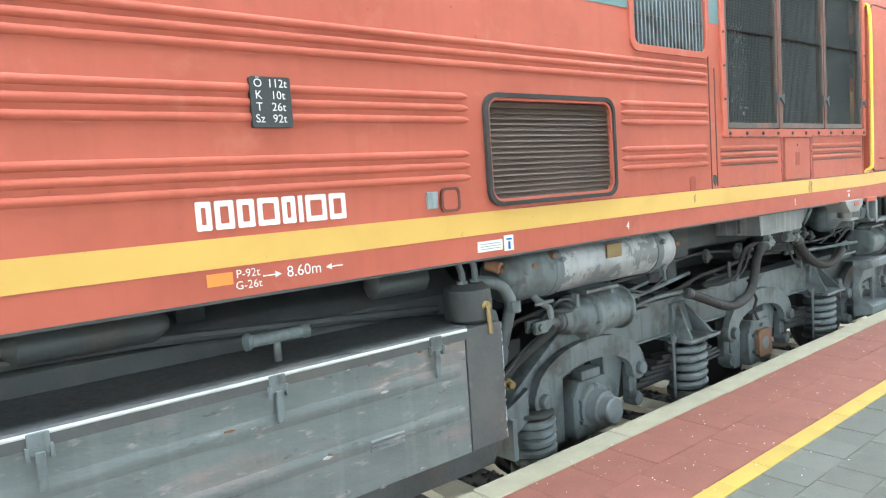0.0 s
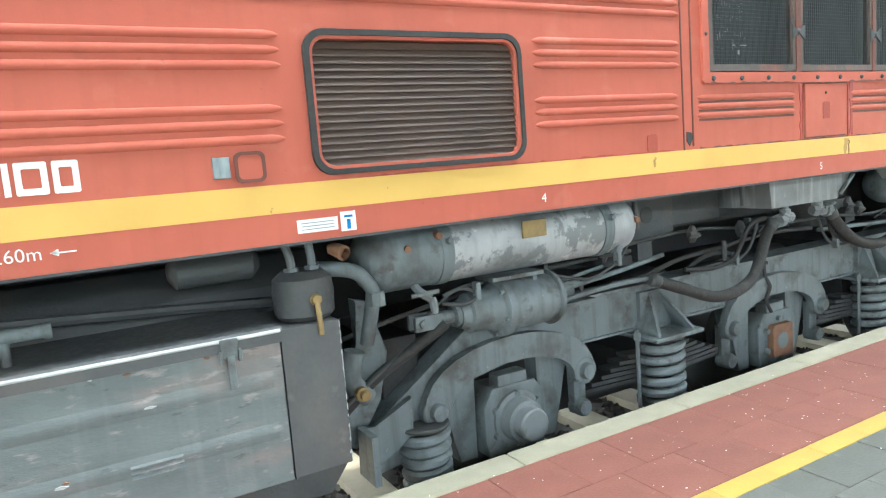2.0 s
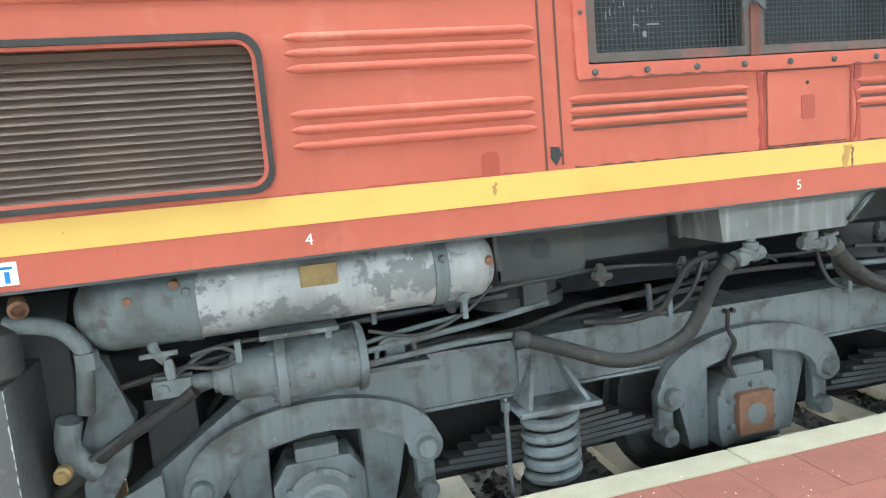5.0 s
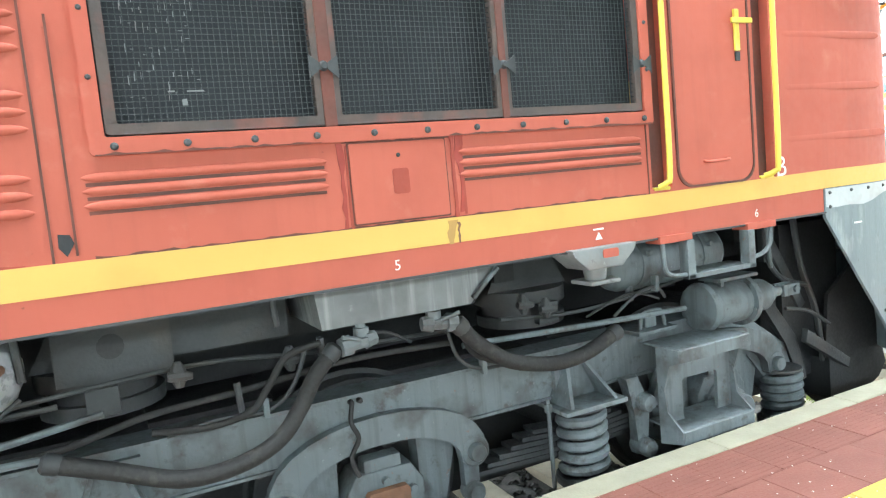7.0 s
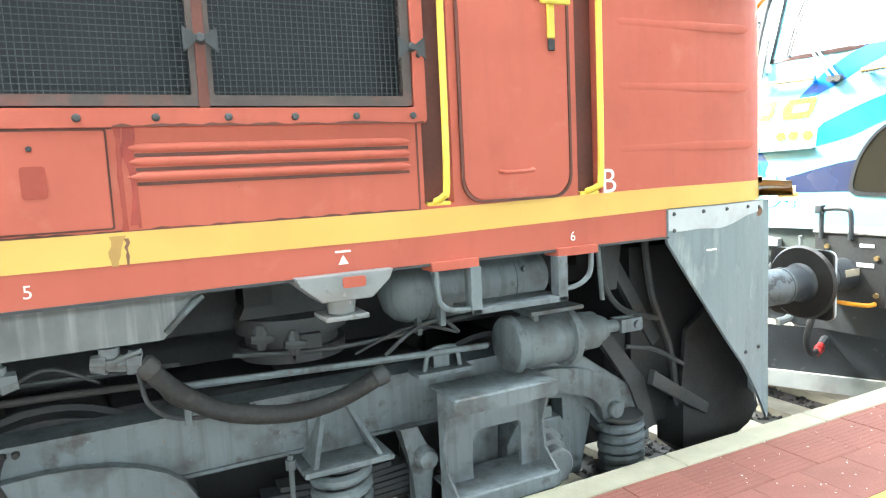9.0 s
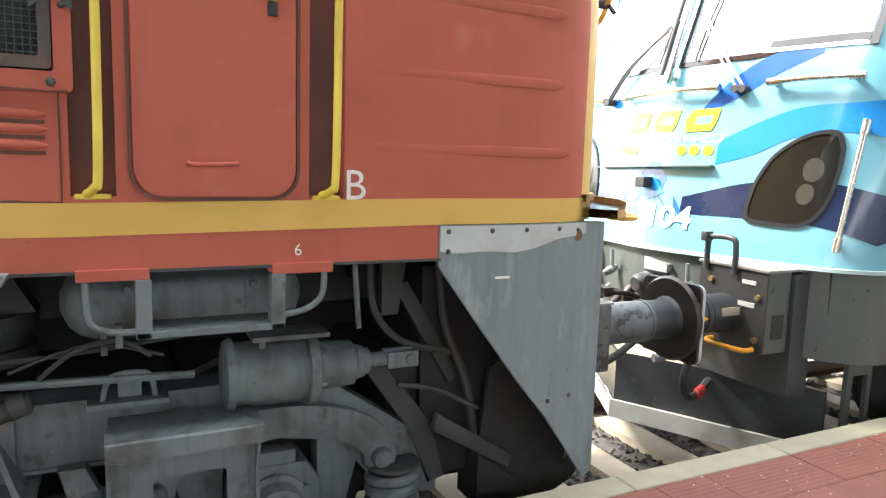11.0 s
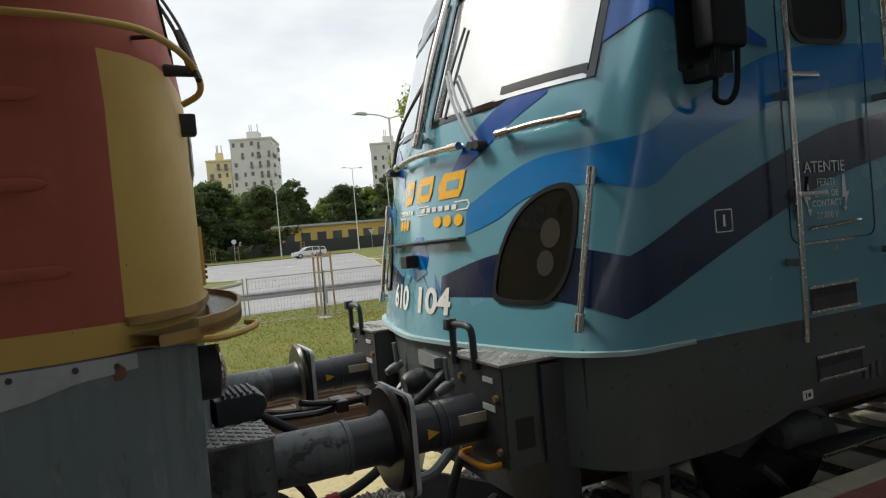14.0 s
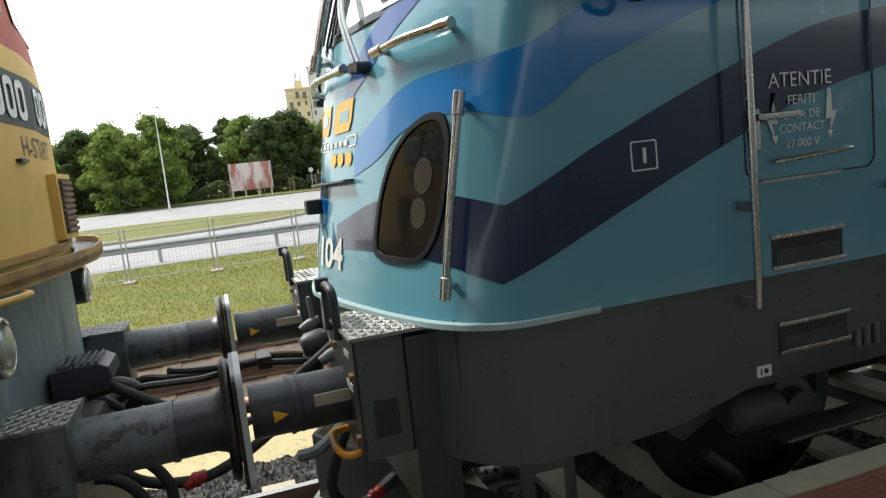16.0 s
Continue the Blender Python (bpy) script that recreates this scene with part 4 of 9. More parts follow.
# ledge round the nose, with a rim
def ledge(bm, z0, z1, o0, o1, i0, i1, wet_top=False):
    P = RPLAN[i0:i1]
    for (oa, za), (ob, zb) in (((o0, z1), (o1, z1)), ((o1, z1), (o1, z0)), ((o1, z0), (o0, z0))):
        A, C = [], []
        for j, (x, y) in enumerate(P):
            p, q = Vector((*RPLAN[max(i0 + j - 1, 0)], 0)), Vector((*RPLAN[min(i0 + j + 1, NP - 1)], 0))
            t = (q - p).normalized()
            nrm = Vector((t.y, -t.x, 0))
            A.append(bm.verts.new(Vector((x, y, za)) + nrm * oa))
            C.append(bm.verts.new(Vector((x, y, zb)) + nrm * ob))
        for j in range(len(P) - 1):
            bm.faces.new((A[j], A[j + 1], C[j + 1], C[j])).material_index = 1 if za == zb == z1 and wet_top else 0
    return bm
part("nose_ledge", ledge(B(), 1.745, 1.785, 0.0, 0.17, 4, NP - 4, True), [LEDGE, LEDGE_TOP], red, "rusty yellow ledge round the nose")
part("ledge_rim", ledge(B(), 1.755, 1.815, 0.155, 0.17, 5, NP - 5), LEDGE, red)
part("nose_moulding", ledge(B(), 1.815, 1.845, 0.0, 0.022, 4, NP - 4), LEDGE, red)
bm = B()
tube(bm, [(9.02, 2.40, 1.74), (9.14, 2.38, 1.735), (9.26, 2.52, 1.735), (9.33, 2.72, 1.735), (9.30, 2.80, 1.735)], 0.013, 8)
part("ledge_grab_rail", bm, YELLOW, red)
# waist handrail in dull yellow
bm = B()
tube(bm, [(8.14, SIDE - 0.0, 2.82), (8.16, SIDE - 0.045, 2.82), (8.6, SIDE - 0.04, 2.825), (8.85, SIDE + 0.03, 2.83), (9.0, SIDE + 0.13, 2.83), (9.12, SIDE + 0.30, 2.81), (9.19, SIDE + 0.43, 2.76), (9.20, SIDE + 0.50, 2.70), (9.13, SIDE + 0.52, 2.655)], 0.0135, 10)
wh = part("waist_handrail", bm, YELLOW, red, "dull yellow handrail round the cab corner")
for p, q in (((8.95, SIDE + 0.20, 2.83), (9.03, SIDE + 0.17, 2.83)), ((9.06, SIDE + 0.46, 2.80), (9.18, SIDE + 0.42, 2.78))):
    part("rail_bracket", cyl(B(), p, q, 0.009, n=8), BLACK, wh)
# front skirt below the ledge
bm = shell([0.60, 0.98, 1.3, 1.735], lambda zi, i: 0, -0.02, 4, NP - 4)
part("front_skirt", bm, APRON_GREY, red, "chipped grey front skirt")
# corner apron
bm = B()
def apron_y(x):
    return float(np.interp(x, (XB, 8.45, 8.65, 8.775, 8.90, 9.0, 9.07), (SIDE, SIDE + 0.006, SIDE + 0.028, SIDE + 0.055, SIDE + 0.10, SIDE + 0.155, SIDE + 0.21)))
edge_top = [(8.09, 1.725), (8.3, 1.725), (8.5, 1.725), (8.65, 1.725), (8.775, 1.725), (8.87, 1.725), (8.97, 1.72), (9.07, 1.71)]
low = [(8.09, 1.565), (8.3, 1.285), (8.5, 1.03), (8.65, 0.86), (8.775, 0.70), (8.87, 0.58), (8.97, 0.47), (9.07, 0.46)]
A = [bm.verts.new((x, apron_y(x) - 0.012, z)) for x, z in edge_top]
C = [bm.verts.new((x, apron_y(x) - 0.012, z)) for x, z in low]
A2 = [bm.verts.new((x, apron_y(x) + 0.006, z)) for x, z in edge_top]
C2 = [bm.verts.new((x, apron_y(x) + 0.006, z)) for x, z in low]
for i in range(7):
    bm.faces.new((C[i], C[i + 1], A[i + 1], A[i]))
    bm.faces.new((A2[i], A2[i + 1], C2[i + 1], C2[i]))
    bm.faces.new((C2[i], C2[i + 1], C[i + 1], C[i]))
bm.faces.new((C[-1], C2[-1], A2[-1], A[-1]))
bm.faces.new((C2[0], C[0], A[0], A2[0]))
apron = part("corner_apron", bm, APRON_GREY, red, "grey bolted corner apron with chipped paint")
bm = B()
xs_p = [8.095 + 0.77 * i / 20 for i in range(21)]
up = [bm.verts.new((x, apron_y(x) - 0.0145, 1.722)) for x in xs_p]
dn = [bm.verts.new((x, apron_y(x) - 0.0145, 1.722 - float(np.interp(x, (8.09, 8.16, 8.3, 8.45, 8.55, 8.68, 8.87), (0.10, 0.11, 0.105, 0.115, 0.10, 0.065, 0.05))))) for x in xs_p]
for i in range(20):
    bm.faces.new((dn[i], dn[i + 1], up[i + 1], up[i]))
part("chipped_edge", bm, PRIMER, apron, "pale chipped upper edge")
for x, z in ((8.13, 1.70), (8.13, 1.62), (8.33, 1.70), (8.50, 1.70), (8.68, 1.70), (8.80, 1.69), (8.66, 0.93), (8.80, 0.93)):
    bm = lathe(B(), (x, apron_y(x) - 0.0148, z), (x, apron_y(x) - 0.022, z), [(0, 0.011), (1, 0.007)], 8)
    part("apron_bolt", bm, GREY_DARK, apron)
bm = B()
lathe(bm, (8.80, apron_y(8.80) - 0.0152, 1.668), (8.80, apron_y(8.80) - 0.017, 1.668), [(0, 0.028), (1, 0.02)], 12)
part("red_spot", bm, RUST, apron)
bm = B()
bx(bm, 8.35, 8.42, apron_y(8.4) - 0.0165, apron_y(8.4) - 0.014, 1.500, 1.510)
part("painted_mark", bm, WHITE, apron)
# headlamp on the front skirt
for s in (-1, 1):
    yl = YC + s * 0.89
    bm = B()
    cyl(bm, (9.0, yl, 1.535), (9.18, yl, 1.535), 0.115, n=24, bev=0.01)
    hl = part("headlamp", bm, GREY_DARK, red, "round headlamp in a dark housing")
    bm = B()
    lathe(bm, (9.175, yl, 1.535), (9.21, yl, 1.535), [(0, 0.095), (0.6, 0.08), (1, 0.03)], 24)
    part("lens", bm, LENS, hl)
    bm = B()
    tube(bm, [(9.18, yl + 0.105 * math.cos(a * 0.393), 1.535 + 0.105 * math.sin(a * 0.393)) for a in range(17)], 0.012, 8, 0)
    part("lamp_ring", bm, STEEL, hl)
# nose grille and marker on the yellow front
bm = B()
bx(bm, 9.16, 9.27, 3.84, 4.18, 1.86, 2.19, 0.006)
gr = part("nose_grille", bm, YELLOW, red, "yellow louvre box with rusty slats on the nose")
part("grille_back", bx(B(), 9.271, 9.274, 3.87, 4.15, 1.885, 2.165), BLACK, gr)
for i in range(9):
    part("grille_slat", prism_x(B(), [(3.88, 1.895 + i * 0.03), (4.14, 1.895 + i * 0.03), (4.14, 1.912 + i * 0.03), (3.88, 1.912 + i * 0.03)], 9.275, 9.286), RUST, gr)
bm = B()
bx(bm, 9.08, 9.19, 2.91, 2.97, 2.545, 2.64, 0.01)
part("marker_lamp", bm, BLACK, red, "small black marker lamp on the nose")
def on_nose(uc, zc, off):
    """Maps lettering on to the curved front, read from ahead of it."""
    ny, nx = [p[1] for p in RPLAN], [p[0] for p in RPLAN]
    return lambda a, b: Vector((float(np.interp(uc + a, ny, nx)) + off, uc + a, zc + b))
bm = B()
Yn = [3.22 + 1.08 * i / 24 for i in range(25)]
on = on_nose(0, 0, 0.004)
lo_, hi_ = [bm.verts.new(on(y, 2.40)) for y in Yn], [bm.verts.new(on(y, 2.64)) for y in Yn]
for i in range(24):
    bm.faces.new((lo_[i], lo_[i + 1], hi_[i + 1], hi_[i]))
np_ = part("number_panel", bm, GREY_DARK, red, "dark panel with white number bars")
for j in range(7):
    if j == 3:
        continue
    ya = 3.26 + j * 0.145
    part("number_bar", frame_ring(B(), rounded(0, 0.115, 2.43, 2.61, 0.04), rounded(0.03, 0.085, 2.465, 2.575, 0.02), 0, 0.01), WHITE, np_)
    ob = np_.children[-1]
    for v in ob.data.vertices:
        y = ya + v.co.x
        v.co = Vector((on(y, 0).x + 0.004 + v.co.y * 0.3, y, v.co.z))
part("front_lettering", lettering("H-START", 0.095, on_nose(3.80, 2.265, 0.004)), SIGN_BLACK, red, "black painted lettering")
part("lettering_bar", bx(B(), 9.20, 9.233, 3.42, 3.54, 2.235, 2.25), SIGN_BLACK, red)
# wiper, side mirror of the cab
bm = B()
tube(bm, [(9.16, 2.70, 2.75), (9.14, 2.98, 3.02), (9.06, 3.5, 3.42)], 0.008, 6)
tube(bm, [(9.19, 2.68, 2.74), (9.16, 2.98, 3.04), (9.07, 3.5, 3.45)], 0.007, 6)
tube(bm, [(9.185, 2.66, 2.72), (9.17, 2.80, 2.87), (9.15, 2.93, 2.99)], 0.012, 6)
bx(bm, 9.06, 9.19, 2.71, 2.74, 2.75, 2.79, 0.006)
part("wiper", bm, BLACK, red)
bm = B()
prism(bm, rounded(8.33, 8.62, 2.93, 3.48, 0.05), SIDE - 0.13, SIDE - 0.08)
mir = part("wing_mirror", bm, BLACK, red, "black wing mirror on a bracket")
bm = B()
tube(bm, [(8.62, SIDE - 0.1, 3.1), (8.65, SIDE - 0.1, 3.0), (8.63, SIDE - 0.08, 2.91), (8.5, SIDE - 0.03, 2.90), (8.42, SIDE + 0.02, 2.92)], 0.012, 8)
tube(bm, [(8.4, SIDE + 0.02, 2.95), (8.42, SIDE - 0.09, 2.96)], 0.01, 8)
part("mirror_bracket", bm, BLACK, mir)
# cab front windows
for s in (-1, 1):
    bm = B()
    pts = [(3.05, 2.92), (3.68, 2.92), (3.68, 3.42), (3.05, 3.42)]
    vs = []
    for y, z in pts:
        yy = y if s < 0 else 2 * YC - y
        xx = float(np.interp(y, [p[1] for p in RP], [p[0] for p in RP]))
        vs.append(bm.verts.new(red_surf(xx, yy, z, 0.012)))
    f = bm.faces.new(vs)
    r = bmesh.ops.extrude_face_region(bm, geom=[f])
    bmesh.ops.translate(bm, verts=[v for v in r["geom"] if isinstance(v, bmesh.types.BMVert)], vec=(-0.03, 0, 0))
    bmesh.ops.recalc_face_normals(bm, faces=bm.faces)
    part("cab_windscreen", bm, DARK_GLASS, red)
# markings
for body, h, cx, cz in (("4", 0.042, 3.345, 1.633), ("5", 0.042, 5.46, 1.628), ("6", 0.042, 7.535, 1.625), ("8.60m", 0.042, 1.285, 1.643), ("B", 0.11, 7.745, 1.825)):
    part("painted_lettering", lettering(body, h, on_side(cx, cz, SIDE - 0.0065)), WHITE, red)
bm = B()
for s in (-1, 1):
    x = 1.285 + s * 0.135
    bx(bm, x - 0.035, x + 0.035, SIDE - 0.0065, SIDE - 0.004, 1.657, 1.662)
    prism(bm, [(x - s * 0.04, 1.66), (x - s * 0.015, 1.672), (x - s * 0.015, 1.648)], SIDE - 0.0065, SIDE - 0.004)
part("pivot_arrows", bm, WHITE, red)
for k, (body, w) in enumerate((("P-92t", 0), ("G-26t", 1))):
    part("painted_lettering", lettering(body, 0.030, on_side(1.058, 1.665 - 0.042 * w, SIDE - 0.0065)), WHITE, red)
bm = B()
bx(bm, 0.905, 1.0, SIDE - 0.0065, SIDE - 0.004, 1.645, 1.69)
part("orange_patch", bm, ORANGE_PAINT, red)
# owner's name as plain white bars
x = 0.89
for w in (0.055, 0.07, 0.065, 0.085, 0.055, 0.018, 0.09, 0.075):
    bm = B()
    if w > 0.03:
        frame_ring(bm, rounded(x, x + w, 1.845, 1.948, 0.006, 2), rounded(x + 0.019, x + w - 0.019, 1.866, 1.927, 0.004, 2), SIDE - 0.0035, SIDE + 0.001)
    else:
        bx(bm, x, x + w, SIDE - 0.0035, SIDE + 0.001, 1.845, 1.948)
    part("name_bar", bm, WHITE, red)
    x += w + 0.013
bm = B()
prism(bm, rounded(1.125, 1.285, 2.205, 2.39, 0.008), SIDE - 0.02, SIDE + 0.001)
plate = part("weight_plate", bm, SIGN_BLACK, red, "black weight table with white figures")
for i, (a, b) in enumerate((("Ö", "112t"), ("K", "10t"), ("T", "26t"), ("Sz", "92t"))):
    z = 2.352 - i * 0.043
    part("plate_lettering", lettering(a, 0.03, on_side(1.155, z, SIDE - 0.0215)), WHITE, plate)
    part("plate_lettering", lettering(b, 0.03, on_side(1.232, z, SIDE - 0.0215)), WHITE, plate)
bm = B()
bx(bm, 2.185, 2.345, SIDE - 0.0075, SIDE - 0.003, 1.625, 1.675)
lb = part("paper_label", bm, WHITE, red, "white printed label")
bm = B()
for i in range(3):
    bx(bm, 2.2, 2.33, SIDE - 0.0088, SIDE - 0.0074, 1.636 + i * 0.012, 1.639 + i * 0.012)
part("label_print", bm, APRON_GREY, lb)
bm = B()
bx(bm, 2.358, 2.42, SIDE - 0.0075, SIDE - 0.003, 1.615, 1.69)
lb = part("pictogram_label", bm, WHITE, red, "white label with a blue pictogram")
bm = B()
bx(bm, 2.382, 2.397, SIDE - 0.0088, SIDE - 0.0074, 1.622, 1.66)
bx(bm, 2.372, 2.407, SIDE - 0.0088, SIDE - 0.0074, 1.667, 1.676)
part("pictogram", bm, BLUE_M, lb)
bm = B()
bx(bm, 1.905, 1.965, SIDE - 0.012, SIDE + 0.001, 1.85, 1.925, 0.004)
part("socket_plate", bm, APRON_GREY, red, "grey socket plate")
cover = part("round_cover", prism(B(), rounded(1.985, 2.085, 1.835, 1.935, 0.022), SIDE - 0.012, SIDE + 0.001), RED, red)
part("cover_rim", frame_ring(B(), rounded(1.98, 2.09, 1.83, 1.94, 0.024), rounded(1.992, 2.078, 1.842, 1.928, 0.018), SIDE - 0.017, SIDE - 0.008), RED_DARK, cover)
bm = B()
prism(bm, [(6.455, 1.63), (6.495, 1.63), (6.475, 1.665)], SIDE - 0.0065, SIDE - 0.004)
bx(bm, 6.445, 6.505, SIDE - 0.0065, SIDE - 0.004, 1.674, 1.682)
part("lifting_mark", bm, WHITE, red)

# ---- under the red locomotive: battery box, tanks, bogies ----
# battery box
BX0, BX1 = -1.6, 2.075
bm = B()
bx(bm, BX0, BX1, SIDE, SIDE + 0.62, 0.69, 1.265, 0.006)
bbox = part("battery_box", bm, BOX_GREY, red, "scuffed grey metal battery box with latches")
bm = B()
prism_x(bm, [(SIDE - 0.016, 1.235), (SIDE - 0.016, 1.275), (SIDE + 0.0, 1.292), (SIDE + 0.62, 1.31), (SIDE + 0.62, 1.27), (SIDE + 0.0, 1.262), (SIDE + 0.0, 1.235)], BX0 - 0.01, BX1 + 0.008)
part("box_lid", bm, CABINET, bbox, "bent grey lid with a bare worn edge")
bm = B()
tube(bm, [(BX0, SIDE - 0.012, 1.278), (BX1, SIDE - 0.012, 1.278)], 0.0075, 8, 0)
part("lid_edge", bm, PRIMER, bbox, "bare worn edge of the lid")
for z in (1.10, 0.90):
    bm = B()
    prism_x(bm, [(SIDE - 0.0, z - 0.032), (SIDE - 0.005, z - 0.008), (SIDE - 0.005, z + 0.008), (SIDE - 0.0, z + 0.032)], BX0 + 0.02, BX1 - 0.04)
    part("pressed_crease", bm, BOX_GREY, bbox)
bm = B()
for z in (0.885, 0.865, 0.905):
    prism_x(bm, [(SIDE - 0.001, z - 0.007), (SIDE - 0.012, z - 0.004), (SIDE - 0.001, z + 0.007)], 1.52, 1.69)
part("air_slots", bm, BOX_GREY, bbox)
for x in (-0.45, 0.34, 1.125, 1.885):
    bm = B()
    bx(bm, x - 0.032, x + 0.032, SIDE - 0.028, SIDE - 0.014, 1.215, 1.285, 0.004)
    bx(bm, x - 0.014, x + 0.014, SIDE - 0.035, SIDE - 0.02, 1.10, 1.225, 0.004)
    bx(bm, x - 0.04, x - 0.028, SIDE - 0.036, SIDE - 0.012, 1.20, 1.245, 0.003)
    bx(bm, x + 0.028, x + 0.04, SIDE - 0.036, SIDE - 0.012, 1.20, 1.245, 0.003)
    part("toggle_latch", bm, FRAME_GREY, bbox, "steel toggle latch")
bm = B()
bx(bm, 2.085, 2.315, SIDE + 0.006, SIDE + 0.5, 0.69, 1.275, 0.005)
bx(bm, 2.079, 2.086, SIDE - 0.004, SIDE + 0.02, 0.69, 1.275)
part("end_cabinet", bm, CABINET, bbox, "dark plain end cabinet with a worn corner")
rr = random.Random(8)
for k in range(16):
    z = 0.70 + k * 0.036 + rr.uniform(-0.012, 0.012)
    h, w = rr.uniform(0.008, 0.045), rr.uniform(0.002, 0.012 if k < 6 else 0.006)
    part("bare_chip", prism(B(), [(2.3155, z), (2.3155, z + h), (2.3155 - w * 0.4, z + h * 0.9), (2.3155 - w, z + h * rr.uniform(0.3, 0.7)), (2.3155 - w * 0.5, z + h * 0.1)], SIDE + 0.004, SIDE + 0.0075), PRIMER, bbox)
for k in range(26):
    x = rr.uniform(-0.8, 2.0)
    z = rr.choice((1.10, 0.90, 0.70, 1.23)) + rr.uniform(-0.012, 0.03)
    w, h = rr.uniform(0.01, 0.05), rr.uniform(0.004, 0.013)
    part("bare_chip", prism(B(), [(x, z), (x + w * 0.6, z - h * 0.4), (x + w, z + h * 0.3), (x + w * 0.5, z + h), (x + w * 0.1, z + h * 0.6)], SIDE - 0.0112, SIDE - 0.002), rr.choice((PRIMER, FUNNEL, RUST)), bbox)
bm = B()
prism(bm, [(BX0, 0.69), (2.30, 0.69), (2.22, 0.585), (BX0, 0.585)], SIDE + 0.02, SIDE + 0.5)
part("box_base", bm, GREY_DARK, bbox)
# fuel tank behind the box
bm = B()
prism_x(bm, [(2.95, 0.55), (2.72, 0.75), (2.72, 1.38), (2.85, 1.50), (2 * YC - 2.85, 1.50), (2 * YC - 2.72, 1.38), (2 * YC - 2.72, 0.75), (2 * YC - 2.95, 0.55)], -2.2, 2.42)
part("fuel_tank", bm, GREY_DARK, red, "dark grimy fuel tank")
bm = B()
tube(bm, [(-1.6, 2.64, 1.44), (0.4, 2.64, 1.44), (1.2, 2.64, 1.40), (2.2, 2.66, 1.32)], 0.022, 8, 3)
part("fuel_pipe", bm, GREY_DARK, red)
bm = B()
lathe(bm, (1.08, 2.44, 1.395), (1.35, 2.44, 1.395), [(0, 0.036), (0.06, 0.036), (0.1, 0.026), (0.9, 0.024), (0.93, 0.03), (1, 0.03)], 14)
tube(bm, [(1.21, 2.44, 1.38), (1.21, 2.44, 1.29)], 0.016, 10, 0)
part("filler_pipe", bm, FRAME_GREY, red, "grey capped filler pipe")
for x0, x1, yy, zz in ((0.3, 0.85, 2.62, 1.50), (1.75, 2.1, 2.6, 1.51)):
    bm = B()
    lathe(bm, (x0, yy, zz), (x1, yy, zz), [(0, 0.03), (0.08, 0.07), (0.9, 0.07), (1, 0.03)], 14)
    part("silencer_pot", bm, GREY_DARK, red, "dark pot below the frame")
# filter canister on the end cabinet
bm = B()
lathe(bm, (2.225, 2.44, 1.28), (2.225, 2.44, 1.47), [(0, 0.10), (0.1, 0.118), (0.55, 0.122), (0.85, 0.115), (1, 0.08)], 22)
can = part("filter_canister", bm, GREY_DARK, red, "grey filter canister with a brass cock")
bm = B()
for dx in (-0.045, 0.04):
    tube(bm, [(2.225 + dx, 2.42, 1.45), (2.225 + dx, 2.42, 1.52), (2.215 + dx * 1.2, 2.44, 1.6)], 0.017, 8, 3)
    lathe(bm, (2.225 + dx, 2.42, 1.455), (2.225 + dx, 2.42, 1.485), [(0, 0.03), (1, 0.03)], 6)
part("canister_pipe", bm, FRAME_GREY, can)
bm = B()
lathe(bm, (2.235, 2.32, 1.365), (2.235, 2.30, 1.365), [(0, 0.025), (1, 0.018)], 10)
tube(bm, [(2.235, 2.31, 1.36), (2.237, 2.30, 1.28), (2.237, 2.298, 1.23)], 0.011, 8, 2)
part("drain_cock", bm, BRASS, can, "dirty brass drain cock")
bm = B()
tube(bm, [(2.30, 2.46, 1.46), (2.45, 2.46, 1.43), (2.52, 2.46, 1.36), (2.53, 2.46, 1.30), (2.50, 2.5, 1.1)], 0.032, 10)
lathe(bm, (2.54, 2.45, 1.27), (2.54, 2.45, 1.33), [(0, 0.042), (1, 0.042)], 8)
tube(bm, [(2.44, 2.5, 1.08), (2.42, 2.52, 0.95), (2.5, 2.55, 0.85)], 0.045, 10)
part("vent_pipe", bm, FRAME_GREY, red)
bm = B()
lathe(bm, (2.36, 2.43, 1.54), (2.385, 2.35, 1.52), [(0, 0.026), (0.6, 0.03), (0.9, 0.032), (1, 0.022), (0.6, 0.02)], 14)
part("open_pipe_end", bm, RUST, red)
bm = B()
lathe(bm, (2.42, 2.42, 0.92), (2.42, 2.36, 0.92), [(0, 0.03), (0.5, 0.03), (0.55, 0.02), (1, 0.02)], 10)
part("plug_cock", bm, BRASS, red)


def reservoir(x0, x1, y, z, r, mats, label, straps):
    L = x1 - x0
    bm = B()
    e = r * 0.75 / L
    lathe(bm, (x0, y, z), (x1, y, z), [(0, r * 0.25), (e * 0.25, r * 0.66), (e * 0.6, r * 0.9), (e, r), (1 - e, r), (1 - e * 0.6, r * 0.9), (1 - e * 0.25, r * 0.66), (1, r * 0.25)], 32)
    t = part("air_reservoir", bm, mats, red, label)
    for xs in straps:
        bm = B()
        lathe(bm, (xs - 0.03, y, z), (xs + 0.03, y, z), [(0, r * 0.99), (0.02, r + 0.007), (0.98, r + 0.007), (1, r * 0.99)], 32)
        bx(bm, xs - 0.028, xs + 0.028, y - 0.03, y + 0.03, z + r - 0.02, 1.60)
        lathe(bm, (xs, y - r - 0.01, z + 0.06), (xs, y - r - 0.03, z + 0.06), [(0, 0.018), (1, 0.014)], 6)
        part("tank_strap", bm, FRAME_GREY, t)
    return t


